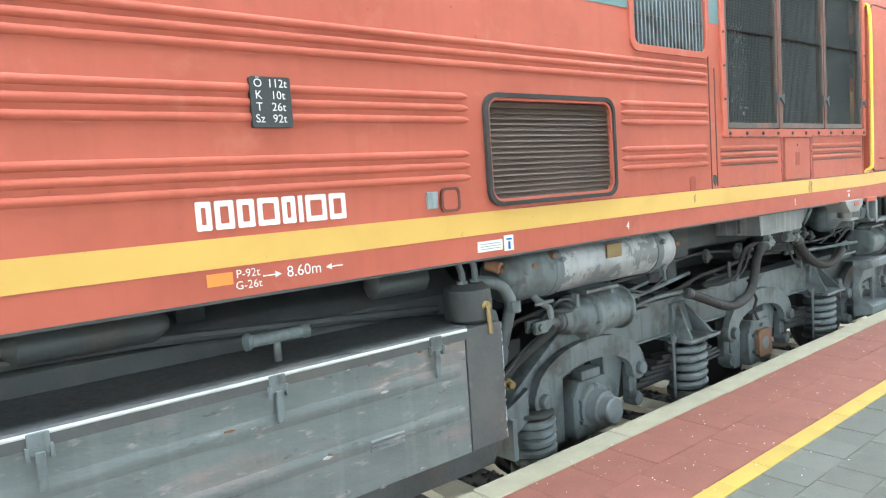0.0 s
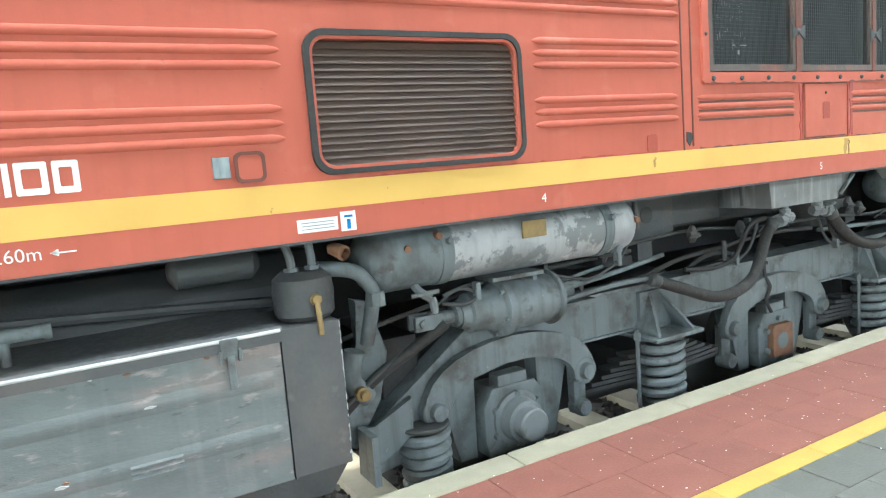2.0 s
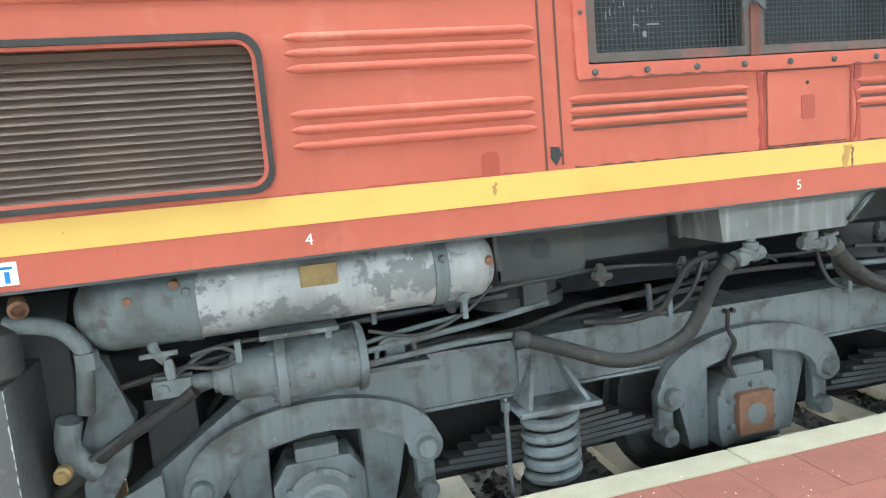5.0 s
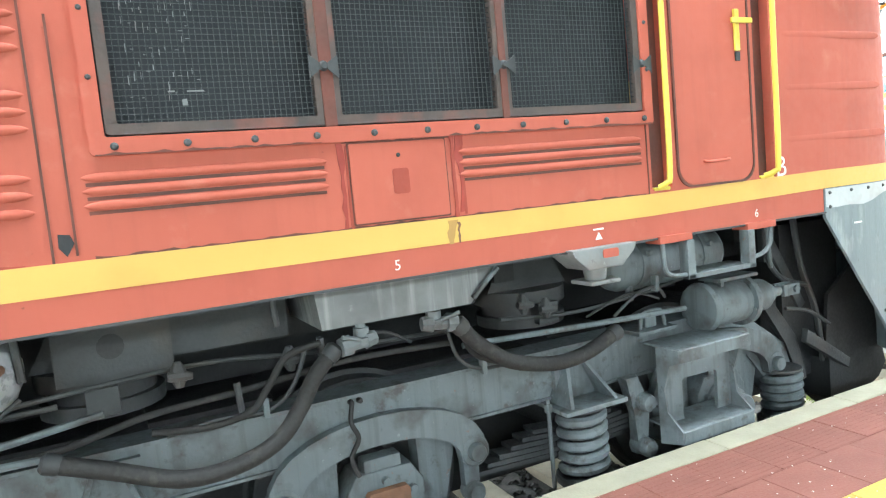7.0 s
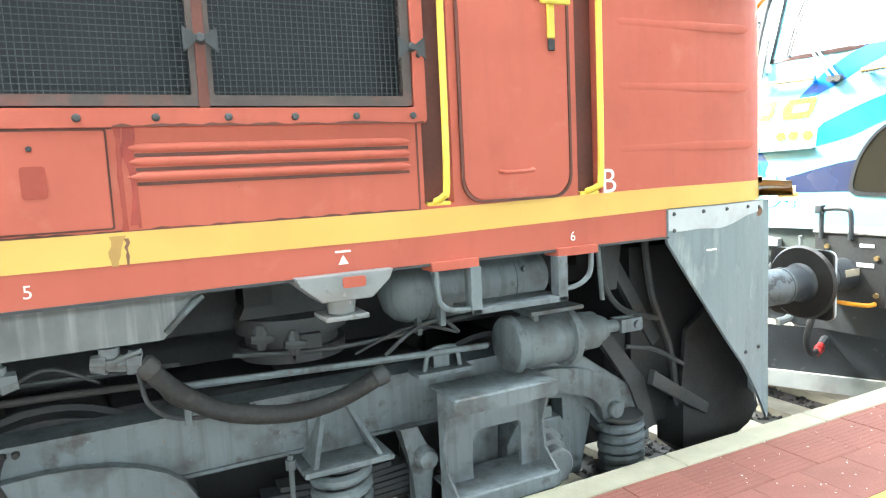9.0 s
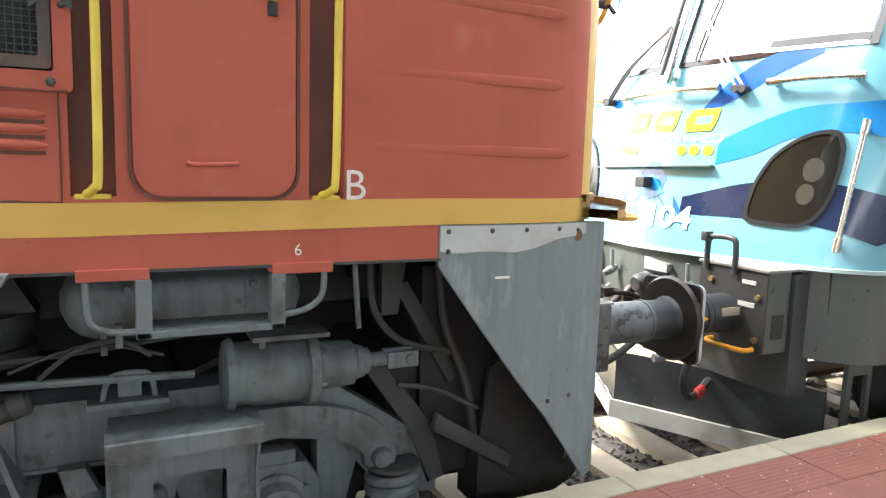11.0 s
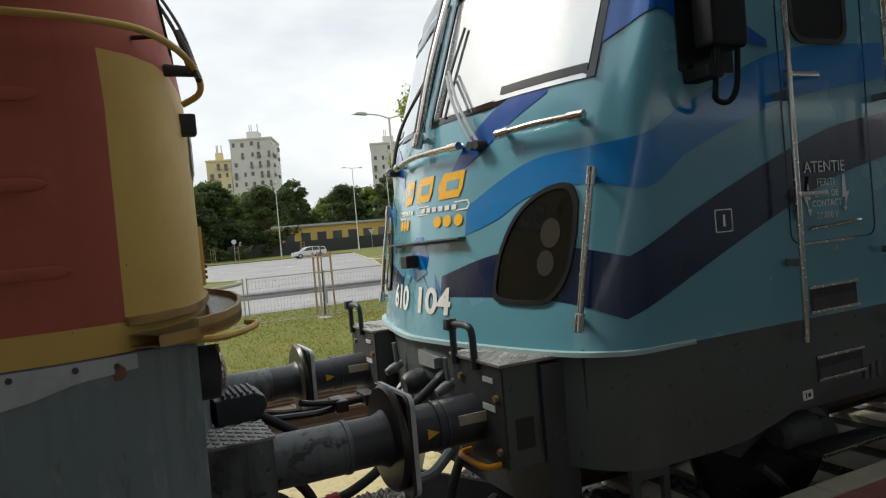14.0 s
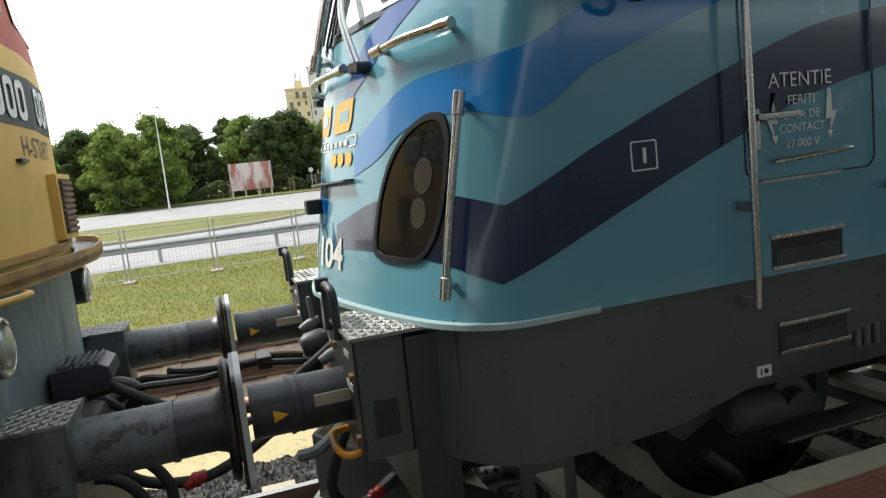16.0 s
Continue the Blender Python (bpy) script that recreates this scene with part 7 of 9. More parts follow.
# wipers
for u0, u1, z1 in ((0.62, 0.22, 3.02), (-0.76, -0.12, 3.03)):
    bm = B()
    tube(bm, [S(u0, 2.52, 0.05), S((u0 + u1) / 2, 2.78, 0.07), S(u1, z1, 0.05)], 0.010, 6)
    tube(bm, [S(u0 - 0.05, 2.52, 0.05), S((u0 + u1) / 2 - 0.04, 2.78, 0.07), S(u1 - 0.01, z1 - 0.03, 0.05)], 0.010, 6)
    wp = part("wiper_arm", bm, GALV if u0 > 0 else BLACK, blue)
    bm = B()
    tube(bm, [S(u1 - 0.02, z1 - 0.28, 0.025), S(u1, z1, 0.03), S(u1 + 0.04, z1 + 0.26, 0.025)], 0.009, 6)
    part("wiper_blade", bm, BLACK, wp)
    bm = B()
    for d in (0, -0.05):
        cyl(bm, S(u0 + d, 2.51, 0.0), S(u0 + d, 2.51, 0.075), 0.026, n=12)
    part("wiper_pivot", bm, BLACK, wp)
# serrated step bar and camera cube on the front
bm = B()
rows = []
for u in np.linspace(-0.75, 0.50, 26):
    rows.append([bm.verts.new(S(float(u), 1.965 + (0.03 * (u + 0.75) / 1.25), o)) for o in (0.0, 0.055)] + [bm.verts.new(S(float(u), 1.975 + (0.03 * (u + 0.75) / 1.25), o)) for o in (0.055, 0.0)])
for a, b in zip(rows, rows[1:]):
    for i in range(4):
        bm.faces.new((a[i], a[(i + 1) % 4], b[(i + 1) % 4], b[i]))
bm.faces.new(rows[0])
bm.faces.new(rows[-1][::-1])
bmesh.ops.recalc_face_normals(bm, faces=bm.faces)
part("step_bar", bm, BLUE_SKIRT, blue, "narrow serrated step bar")
bm = B()
p = S(-0.03, 1.87, 0.05)
bx(bm, p.x - 0.04, p.x + 0.05, p.y - 0.05, p.y + 0.05, p.z - 0.04, p.z + 0.04, 0.01)
part("front_camera", bm, BLACK, blue, "small black camera housing")
# emblem as plain amber shapes, number
x = -0.40
for w in (0.26, 0.26, 0.28):
    patch("emblem_shape", [(x + 0.03, 2.235), (x + w - 0.05, 2.24), (x + w - 0.02, 2.29), (x + w, 2.395), (x + 0.07, 2.39), (x + 0.02, 2.32)], LOGO_Y, 0.006)
    patch("emblem_gap", [(x + 0.10, 2.285), (x + w - 0.06, 2.29), (x + w - 0.05, 2.345), (x + 0.11, 2.34)], BLUE_L, 0.0075)
    x += w + 0.035
for u in (-0.45, -0.36, -0.27, 0.22, 0.32, 0.43):
    patch("emblem_dot", [(u + 0.042 * math.cos(a * 0.5236), 2.105 + 0.036 * math.sin(a * 0.5236)) for a in range(12)], LOGO_Y, 0.006)
outline("emblem_frame", [(-0.52, 2.148), (0.0, 2.155), (0.51, 2.16), (0.53, 2.19), (0.51, 2.218), (0.0, 2.212), (-0.52, 2.2), (-0.53, 2.17)], [(-0.51, 2.156), (0.0, 2.162), (0.50, 2.168), (0.518, 2.19), (0.50, 2.210), (0.0, 2.205), (-0.51, 2.193), (-0.52, 2.17)], WHITE, 0.003, 0.006)
for k in range(14):
    if k not in (5, 6, 13):
        patch("emblem_bar", [(-0.47 + k * 0.069, 2.168), (-0.47 + k * 0.069 + 0.045, 2.169), (-0.47 + k * 0.069 + 0.045, 2.198), (-0.47 + k * 0.069, 2.197)], WHITE, 0.006)
def on_blue(uc, zc, off, k=1.0):
    return lambda a, b: b_surf(uc + a * k, zc + b, off)
for body, uc in (("610", -0.315), ("104", 0.205)):
    part("running_number", lettering(body, 0.15, on_blue(uc, 1.56, 0.007, 1.25), 0.006), WHITE, blue, "white painted running number")
# bright lip and skirt
U_L = us_grid(-us(11.35), us(11.35))
def lip_out(u):
    return 0.002 + 0.033 * min(1.0, max(0.0, (us(11.30) - abs(u)) / 0.5))
bm = B()
rows = [[bm.verts.new(S(u, z, o * lip_out(u))) for u in U_L] for z, o in ((1.412, 0.0), (1.410, 1.0), (1.388, 1.0), (1.386, 0.0))]
for a, b in zip(rows, rows[1:]):
    for k in range(len(U_L) - 1):
        bm.faces.new((a[k], a[k + 1], b[k + 1], b[k]))
part("body_lip", face_out(bm), TRIM_PALE, blue, "pale blue lip under the body", angle=60)
U_S = us_grid(-us(13.4), us(13.4))
bm = B()
def skirt_low(u):
    x = 11.2 + abs(u) - UC
    return float(np.interp(x, (10.2, 10.7, 11.6, 11.85, 12.2, 12.6, 13.0, 13.4), (0.86, 0.84, 0.83, 0.88, 0.97, 1.06, 1.12, 1.16)))
A = [bm.verts.new(S(u, 1.402, -0.004)) for u in U_S]
C = [bm.verts.new(S(u, skirt_low(u) if abs(u) > 1.0 else 0.86, -0.004)) for u in U_S]
for i in range(len(U_S) - 1):
    bm.faces.new((A[i], A[i + 1], C[i + 1], C[i]))
part("skirt", face_out(bm), BLUE_SKIRT, blue, "dark grey skirt below the blue body", angle=60)
bm = B()
for s in (1, -1):
    ys = BY - s * 1.476
    bx(bm, 13.4, 29.5, min(ys, ys + s * 0.05), max(ys, ys + s * 0.05), 1.14, 1.40)
part("skirt_side", bm, BLUE_SKIRT, blue)
# roof
bm = B()
SEC = [(1.475, 3.62), (1.475, 3.815), (1.20, 4.23), (1.05, 4.29), (0.5, 4.32), (0, 4.33)]
sec = [(BY - v, z) for v, z in SEC] + [(BY + v, z) for v, z in SEC[-2::-1]]
prism_x(bm, sec, 13.06, 29.5)
part("roof", bm, ROOF_MID, blue, "mid-grey sloping roof")
bm = B()
def brow(u, k):
    """Roof brow over the cab: k from 0 at the eaves to 1 at the crown."""
    p = S(u, 3.6)
    zz = 3.60 + 0.50 * math.sin(k * math.pi / 2)
    cx, cy = 12.2, BY
    f = 1 - 0.75 * (1 - math.cos(k * math.pi / 2))
    if p.x > 12.2:
        cx = p.x
    return Vector((cx + (p.x - cx) * f, cy + (p.y - cy) * f, zz))
UB = us_grid(-us(13.2), us(13.2))
rows = [[bm.verts.new(brow(u, k)) for u in UB] for k in (0, 0.12, 0.3, 0.5, 0.75, 1.0)]
for a, b in zip(rows, rows[1:]):
    for i in range(len(UB) - 1):
        bm.faces.new((a[i], a[i + 1], b[i + 1], b[i]))
bm.faces.new(rows[-1])
bmesh.ops.recalc_face_normals(bm, faces=bm.faces)
part("cab_roof", bm, ROOF_GREY, blue, "grey rounded roof over the cab", angle=50)
# dark band below the eaves
bm = B()
prism(bm, [(11.30, 3.54), (11.6, 3.595), (12.3, 3.63), (13.06, 3.64), (29.5, 3.66), (29.5, 3.83), (13.06, 3.81), (12.3, 3.745), (11.6, 3.685), (11.30, 3.62)], BY - 1.486, BY - 1.472)
part("eaves_band", bm, ROOF_DARK, blue, "dark band below the eaves")
bm = B()
bx(bm, 13.06, 29.5, BY - 1.495, BY - 1.47, 3.815, 3.828)
part("gutter", bm, STEEL, blue, "bright gutter edge")
bm = B()
prism(bm, [(12.2, 3.735), (13.06, 3.81), (13.25, 4.14), (12.9, 4.20), (12.2, 4.05)], BY - 1.30, BY - 1.0)
part("roof_fairing", bm, ROOF_GREY, blue, "pale grey fairing behind the cab roof")

# door on the side
DX0, DX1 = 12.09, 12.80
def side_frame(name, x0, x1, z0, z1, r, t, mat_, o0, o1, parent, label=""):
    bm = B()
    frame_ring(bm, rounded(x0 - t, x1 + t, z0 - t, z1 + t, r + t), rounded(x0, x1, z0, z1, r), BY - 1.48 - o1, BY - 1.48 - o0)
    return part(name, bm, mat_, parent, label)
def side_plate(name, x0, x1, z0, z1, r, o0, o1, mat_, parent, label=""):
    return part(name, prism(B(), rounded(x0, x1, z0, z1, r), BY - 1.48 - o1, BY - 1.48 - o0), mat_, parent, label)
bdoor = side_frame("cab_door", DX0, DX1, 1.815, 3.50, 0.06, 0.006, NAVY, -0.001, 0.0045, blue, "blue cab door with steel handrails")
side_plate("door_window", 12.215, 12.635, 2.925, 3.42, 0.08, -0.001, 0.006, DARK_GLASS, bdoor, "dark rounded door window")
side_frame("window_seal", 12.215, 12.635, 2.925, 3.42, 0.08, 0.03, RUBBER, -0.001, 0.012, bdoor)
for x in (12.04, 12.87):
    rail("door_handrail", [(x, BY - 1.56, 1.30), (x, BY - 1.57, 1.6), (x + 0.005, BY - 1.57, 2.6), (x + 0.01, BY - 1.56, 3.42)], 0.0165, STEEL, False, "long upright steel handrail beside the cab door")
    for z in (1.32, 1.72, 2.6, 3.40):
        part("handrail_bracket", bx(B(), x - 0.011, x + 0.011, BY - 1.56, BY - 1.47, z - 0.02, z + 0.02, 0.004), BUFFER_GREY, blue)
for z in (2.72, 2.08):
    bm = B()
    bx(bm, 12.115, 12.145, BY - 1.512, BY - 1.482, z - 0.14, z + 0.03, 0.004)
    bx(bm, 12.12, 12.34, BY - 1.535, BY - 1.515, z - 0.02, z + 0.01, 0.006)
    part("lever_handle", bm, STEEL, bdoor)
bm = B()
tube(bm, [(12.24, BY - 1.482, 1.885), (12.25, BY - 1.52, 1.89), (12.61, BY - 1.52, 1.905), (12.62, BY - 1.482, 1.905)], 0.011, 8, 3)
part("grab_handle", bm, STEEL, bdoor)
bm = B()
bx(bm, 12.16, 12.60, BY - 1.487, BY - 1.480, 1.80, 1.812)
part("sill_strip", bm, STEEL, bdoor)
def foot_hole(x0, x1, z0, z1, body):
    h = side_plate("step_recess", x0, x1, z0, z1, 0.006, -0.001, 0.0035, BLACK, blue, "black step recess with steel edges")
    bm = B()
    bx(bm, x0 + 0.02, x1 - 0.02, BY - 1.4855, BY - 1.482, z0 + 0.01, z0 + (z1 - z0) * 0.55)
    part("recess_floor", bm, GREY_DARK, h)
    for z in (z0, z1):
        bm = B()
        bx(bm, x0 - 0.01, x1 + 0.01, BY - 1.497, BY - 1.48, z - 0.009, z + 0.009, 0.003)
        part("recess_edge", bm, STEEL, h)
foot_hole(12.20, 12.595, 1.43, 1.565, BLUE_L)
foot_hole(12.22, 12.605, 1.055, 1.18, BLUE_SKIRT)
for body, h, zc in (("ATENTIE", 0.062, 2.19), ("FERITI", 0.04, 2.115), ("LINIA DE", 0.036, 2.055), ("CONTACT", 0.036, 2.0), ("27.000 V", 0.036, 1.935)):
    part("warning_text", lettering(body, h, on_side(12.39, zc, BY - 1.4885)), WHITE, blue)
for s in (-1, 1):
    x = 12.39 + s * 0.15
    bm = B()
    prism(bm, [(x - 0.004, 2.17), (x + 0.014, 2.17), (x + s * 0.02, 2.07), (x + s * 0.045, 2.075), (x + s * 0.0, 1.98), (x + s * 0.012, 2.045), (x - s * 0.018, 2.04)], BY - 1.4885, BY - 1.486)
    prism(bm, [(x - 0.014, 1.99), (x + 0.018, 1.99), (x + 0.003, 1.955)], BY - 1.4885, BY - 1.486)
    part("warning_flash", bm, WHITE, blue)
fr = side_frame("side_mark", 11.54, 11.65, 1.922, 2.028, 0.004, 0.005, WHITE, 0.003, 0.0065, blue)
bm = B()
bx(bm, 11.59, 11.604, BY - 1.4865, BY - 1.484, 1.945, 2.005)
part("mark_bar", bm, WHITE, fr)
pl = side_plate("lifting_label", 12.09, 12.165, 0.965, 1.015, 0.006, -0.005, 0.004, WHITE, blue, "small white label on the skirt")
bm = B()
bx(bm, 12.105, 12.112, BY - 1.486, BY - 1.4838, 0.975, 1.005)
lathe(bm, (12.135, BY - 1.486, 0.99), (12.135, BY - 1.4838, 0.99), [(0, 0.012), (1, 0.012)], 10)
part("label_mark", bm, SIGN_BLACK, pl)
fr = side_frame("axle_mark", 12.985, 13.05, 1.155, 1.225, 0.004, 0.004, WHITE, -0.003, 0.003, blue)
part("axle_figure", lettering("1", 0.045, on_side(13.018, 1.168, BY - 1.4795)), WHITE, fr)
# orange side: wave bands, plate, lamp pod
def side_band(x0, x1, lo, hi, mat_, o):
    bm = B()
    n = 24
    X = np.linspace(x0, x1, n + 1)
    a = [bm.verts.new((float(x), BY - 1.48 - o, float(np.interp(x, *zip(*lo))))) for x in X]
    b = [bm.verts.new((float(x), BY - 1.48 - o, float(np.interp(x, *zip(*hi))))) for x in X]
    for i in range(n):
        bm.faces.new((a[i], a[i + 1], b[i + 1], b[i]))
    part("livery_wave", bm, mat_, blue)
side_band(13.003, 18, [(13, 2.69), (13.2, 2.69), (13.5, 2.645), (13.87, 2.585), (14.2, 2.62), (14.6, 2.62), (18, 2.75)], [(13, 2.885), (13.6, 2.90), (14.3, 2.91), (15, 2.95), (18, 3.1)], BLUE_M, 0.003)
side_band(13.003, 18, [(13, 2.25), (13.5, 2.38), (14.2, 2.52), (15, 2.6), (18, 2.7)], [(13, 2.475), (13.4, 2.52), (13.87, 2.60), (14.2, 2.68), (14.6, 2.77), (18, 2.9)], NAVY, 0.0045)
side_band(13.9, 15.4, [(13.9, 2.725), (14.4, 2.62), (15.4, 2.66)], [(13.9, 2.74), (14.4, 2.73), (15.4, 2.70)], ORANGE, 0.006)
# large pale outlined shapes and a name panel further along
for x0, x1, z0, z1, rad, t in ((14.55, 16.2, 2.47, 3.15, 0.30, 0.035), (15.0, 16.0, 2.65, 2.97, 0.14, 0.03), (14.58, 14.98, 1.84, 2.17, 0.16, 0.025), (15.05, 15.45, 1.84, 2.17, 0.16, 0.025), (15.52, 15.92, 1.84, 2.17, 0.16, 0.025)):
    side_frame("pale_outline", x0, x1, z0, z1, rad, t, WHITE, -0.001, 0.0075, blue)
npn = side_plate("name_panel", 14.47, 16.3, 2.19, 2.40, 0.01, -0.001, 0.007, BLUE_M, blue, "blue name panel with white bars")
for k in range(8):
    bm = B()
    bx(bm, 14.60 + k * 0.19, 14.74 + k * 0.19, BY - 1.4895, BY - 1.4865, 2.235, 2.355)
    part("name_bar", bm, WHITE, npn)
mp = side_plate("builder_plate", 13.66, 14.36, 1.86, 2.145, 0.01, -0.001, 0.004, SIGN_BLACK, blue, "dark builder's plate with pale bars")
bm = B()
bx(bm, 13.72, 14.30, BY - 1.487, BY - 1.4838, 1.955, 1.965)
bx(bm, 13.72, 14.30, BY - 1.487, BY - 1.4838, 2.05, 2.056)
part("plate_line", bm, PRIMER, mp)
for k in range(8):
    bm = B()
    bx(bm, 13.73 + k * 0.071, 13.78 + k * 0.071, BY - 1.487, BY - 1.4838, 1.975, 2.04)
    part("plate_bar", bm, PRIMER, mp)
part("plate_text", lettering("FABRICAT 2010", 0.045, on_side(14.01, 2.08, BY - 1.4865)), PRIMER, mp)
part("plate_text", lettering("CRAIOVA - ROMANIA", 0.042, on_side(14.01, 1.885, BY - 1.4865)), PRIMER, mp)
bm = B()
prism(bm, rounded(13.07, 13.31, 3.27, 3.40, 0.06), BY - 1.54, BY - 1.47, bevel=0.02)
part("side_lamp", bm, BLACK, blue, "black oval lamp pod")
bm = B()
bx(bm, 13.9, 14.4, BY - 1.482, BY - 1.475, 1.36, 1.41)
part("maker_strip", bm, GALV, blue)
# mirror
bm = B()
bx(bm, 11.41, 11.66, BY - 1.67, BY - 1.54, 2.80, 3.27, 0.03)
mb = part("rear_mirror", bm, MIRROR_BLACK, blue, "tall black rear-view mirror housing")
bm = B()
tube(bm, [(11.42, BY - 1.47, 3.30), (11.42, BY - 1.62, 3.36), (11.43, BY - 1.64, 3.50), (11.52, BY - 1.64, 3.54), (11.58, BY - 1.64, 3.46), (11.58, BY - 1.64, 3.34)], 0.014, 8)
part("mirror_loop", bm, MIRROR_BLACK, mb)
bm = B()
tube(bm, [(11.46, BY - 1.64, 2.80), (11.46, BY - 1.62, 2.62), (11.48, BY - 1.60, 2.56), (11.56, BY - 1.60, 2.55), (11.60, BY - 1.62, 2.62), (11.60, BY - 1.64, 2.80)], 0.014, 8)
part("mirror_loop", bm, MIRROR_BLACK, mb)
part("mirror_bracket", bx(B(), 11.40, 11.50, BY - 1.64, BY - 1.47, 2.66, 2.72, 0.008), MIRROR_BLACK, mb)
part("mirror_bracket", bx(B(), 11.36, 11.46, BY - 1.64, BY - 1.47, 3.28, 3.34, 0.008), MIRROR_BLACK, mb)
side_plate("mirror_base", 11.37, 11.74, 2.72, 3.32, 0.02, -0.001, 0.01, DARK_GLASS, mb)
bm = B()
lathe(bm, (12.5, BY - 1.50, 3.57), (12.58, BY - 1.56, 3.55), [(0, 0.05), (0.6, 0.06), (1, 0.05)], 12)
part("door_light", bm, PRIMER, blue)
# under the blue locomotive
bm = B()
bx(bm, 10.8, 29.3, BY - 1.3, BY + 1.3, 1.12, 1.42)
part("frame", bm, BLACK, blue)
bbg = thing("bogie", (13.6, BY, 0), "dark bogie under the blue locomotive", "bogie")
for ax in (12.6, 14.7, 16.8):
    for s in (-1, 1):
        yw = BY + s * 0.70
        bm = B()
        lathe(bm, (ax, yw, 0.60), (ax, yw + s * 0.135, 0.60), [(0, 0.12), (0.0, 0.62), (0.22, 0.628), (0.25, 0.602), (0.95, 0.598), (1, 0.58), (1, 0.5), (0.7, 0.48), (0.72, 0.2), (1.1, 0.18), (1.1, 0.1)], 40)
        part("wheel", bm, BLACK, bbg)
        ya = BY + s * 1.1
        bm = B()
        lathe(bm, (ax, ya - s * 0.1, 0.60), (ax, ya + s * 0.12, 0.60), [(0, 0.17), (0.6, 0.17), (0.65, 0.13), (1, 0.12)], 20)
        part("axle_box", bm, GREY_DARK, bbg)
for s in (-1, 1):
    ya = BY + s * 1.08
    bm = B()
    prism(bm, [(11.9, 0.62), (12.3, 0.80), (17.2, 0.80), (17.6, 0.62), (17.6, 0.85), (17.2, 1.02), (12.3, 1.02), (11.9, 0.85)], min(ya, ya + s * 0.12), max(ya, ya + s * 0.12), bevel=0.01)
    part("side_frame", bm, BLUE_SKIRT, bbg)
bm = B()
tube(bm, [(11.95, BY - 1.28, 0.58), (12.1, BY - 1.30, 0.44), (12.15, BY - 1.3, 0.30)], 0.03, 8)
lathe(bm, (12.02, BY - 1.34, 0.76), (12.32, BY - 1.34, 0.76), [(0, 0.06), (0.1, 0.09), (0.9, 0.09), (1, 0.06)], 16)
part("sand_pipe", bm, GREY_DARK, bbg)
bm = B()
bx(bm, 12.30, 12.95, BY - 1.42, BY - 1.25, 0.585, 0.61, 0.004)
part("foot_board", bm, GREY_DARK, bbg)
bm = B()
bx(bm, 12.30, 12.95, BY - 1.426, BY - 1.41, 0.588, 0.607, 0.003)
part("board_edge", bm, STEEL, bbg)
for i in range(3):
    bm = B()
    cyl(bm, (12.78 + 0.06 * i, BY - 1.38, 0.95), (12.78 + 0.06 * i, BY - 1.38, 1.10), 0.018, n=8)
    part("pipe_stub", bm, FRAME_GREY, bbg)

# ---- between the locomotives: buffers, coupling, plough ----
def buffer(x_base, x_disc, y, owner, shaft_mats, label, flare=0.15):
    """Base at x_base, disc at x_disc."""
    s = 1 if x_disc > x_base else -1
    L = abs(x_disc - x_base)
    bf = tagged(part("buffer", lathe(B(), (x_base, y, 1.085), (x_base + s * L * 0.62, y, 1.085), [(0, 0.120), (0.03, 0.128), (0.05, 0.120), (0.94, 0.120), (0.945, 0.125), (1, 0.125)], 32), shaft_mats[0], owner, label))
    part("plunger", lathe(B(), (x_base + s * L * 0.60, y, 1.085), (x_disc - s * 0.03, y, 1.085), [(0, 0.116), (0.72, 0.116), (0.9, 0.118 + (flare - 0.118) * 0.35), (1, flare)], 32), shaft_mats[1], bf)
    return bf
def lozenges(bm, x0, y0, nx, ny, step, z):
    """Raised crossed bars of a chequer plate."""
    for i in range(nx):
        for j in range(ny):
            x, y = x0 + (i + 0.3) * step, y0 + j * step
            d = 1 if (i + j) % 2 else -1
            lo = [bm.verts.new((x + a * 0.0145 - d * b * 0.0045, y + d * a * 0.0145 + b * 0.0045, z)) for a, b in ((-1, -1), (1, -1), (1, 1), (-1, 1))]
            hi = [bm.verts.new((x + a * 0.0115 - d * b * 0.002, y + d * a * 0.0115 + b * 0.002, z + 0.004)) for a, b in ((-1, -1), (1, -1), (1, 1), (-1, 1))]
            bm.faces.new(hi)
            for k in range(4):
                bm.faces.new((lo[k], lo[(k + 1) % 4], hi[(k + 1) % 4], hi[k]))
XD = 9.945     # where the discs meet
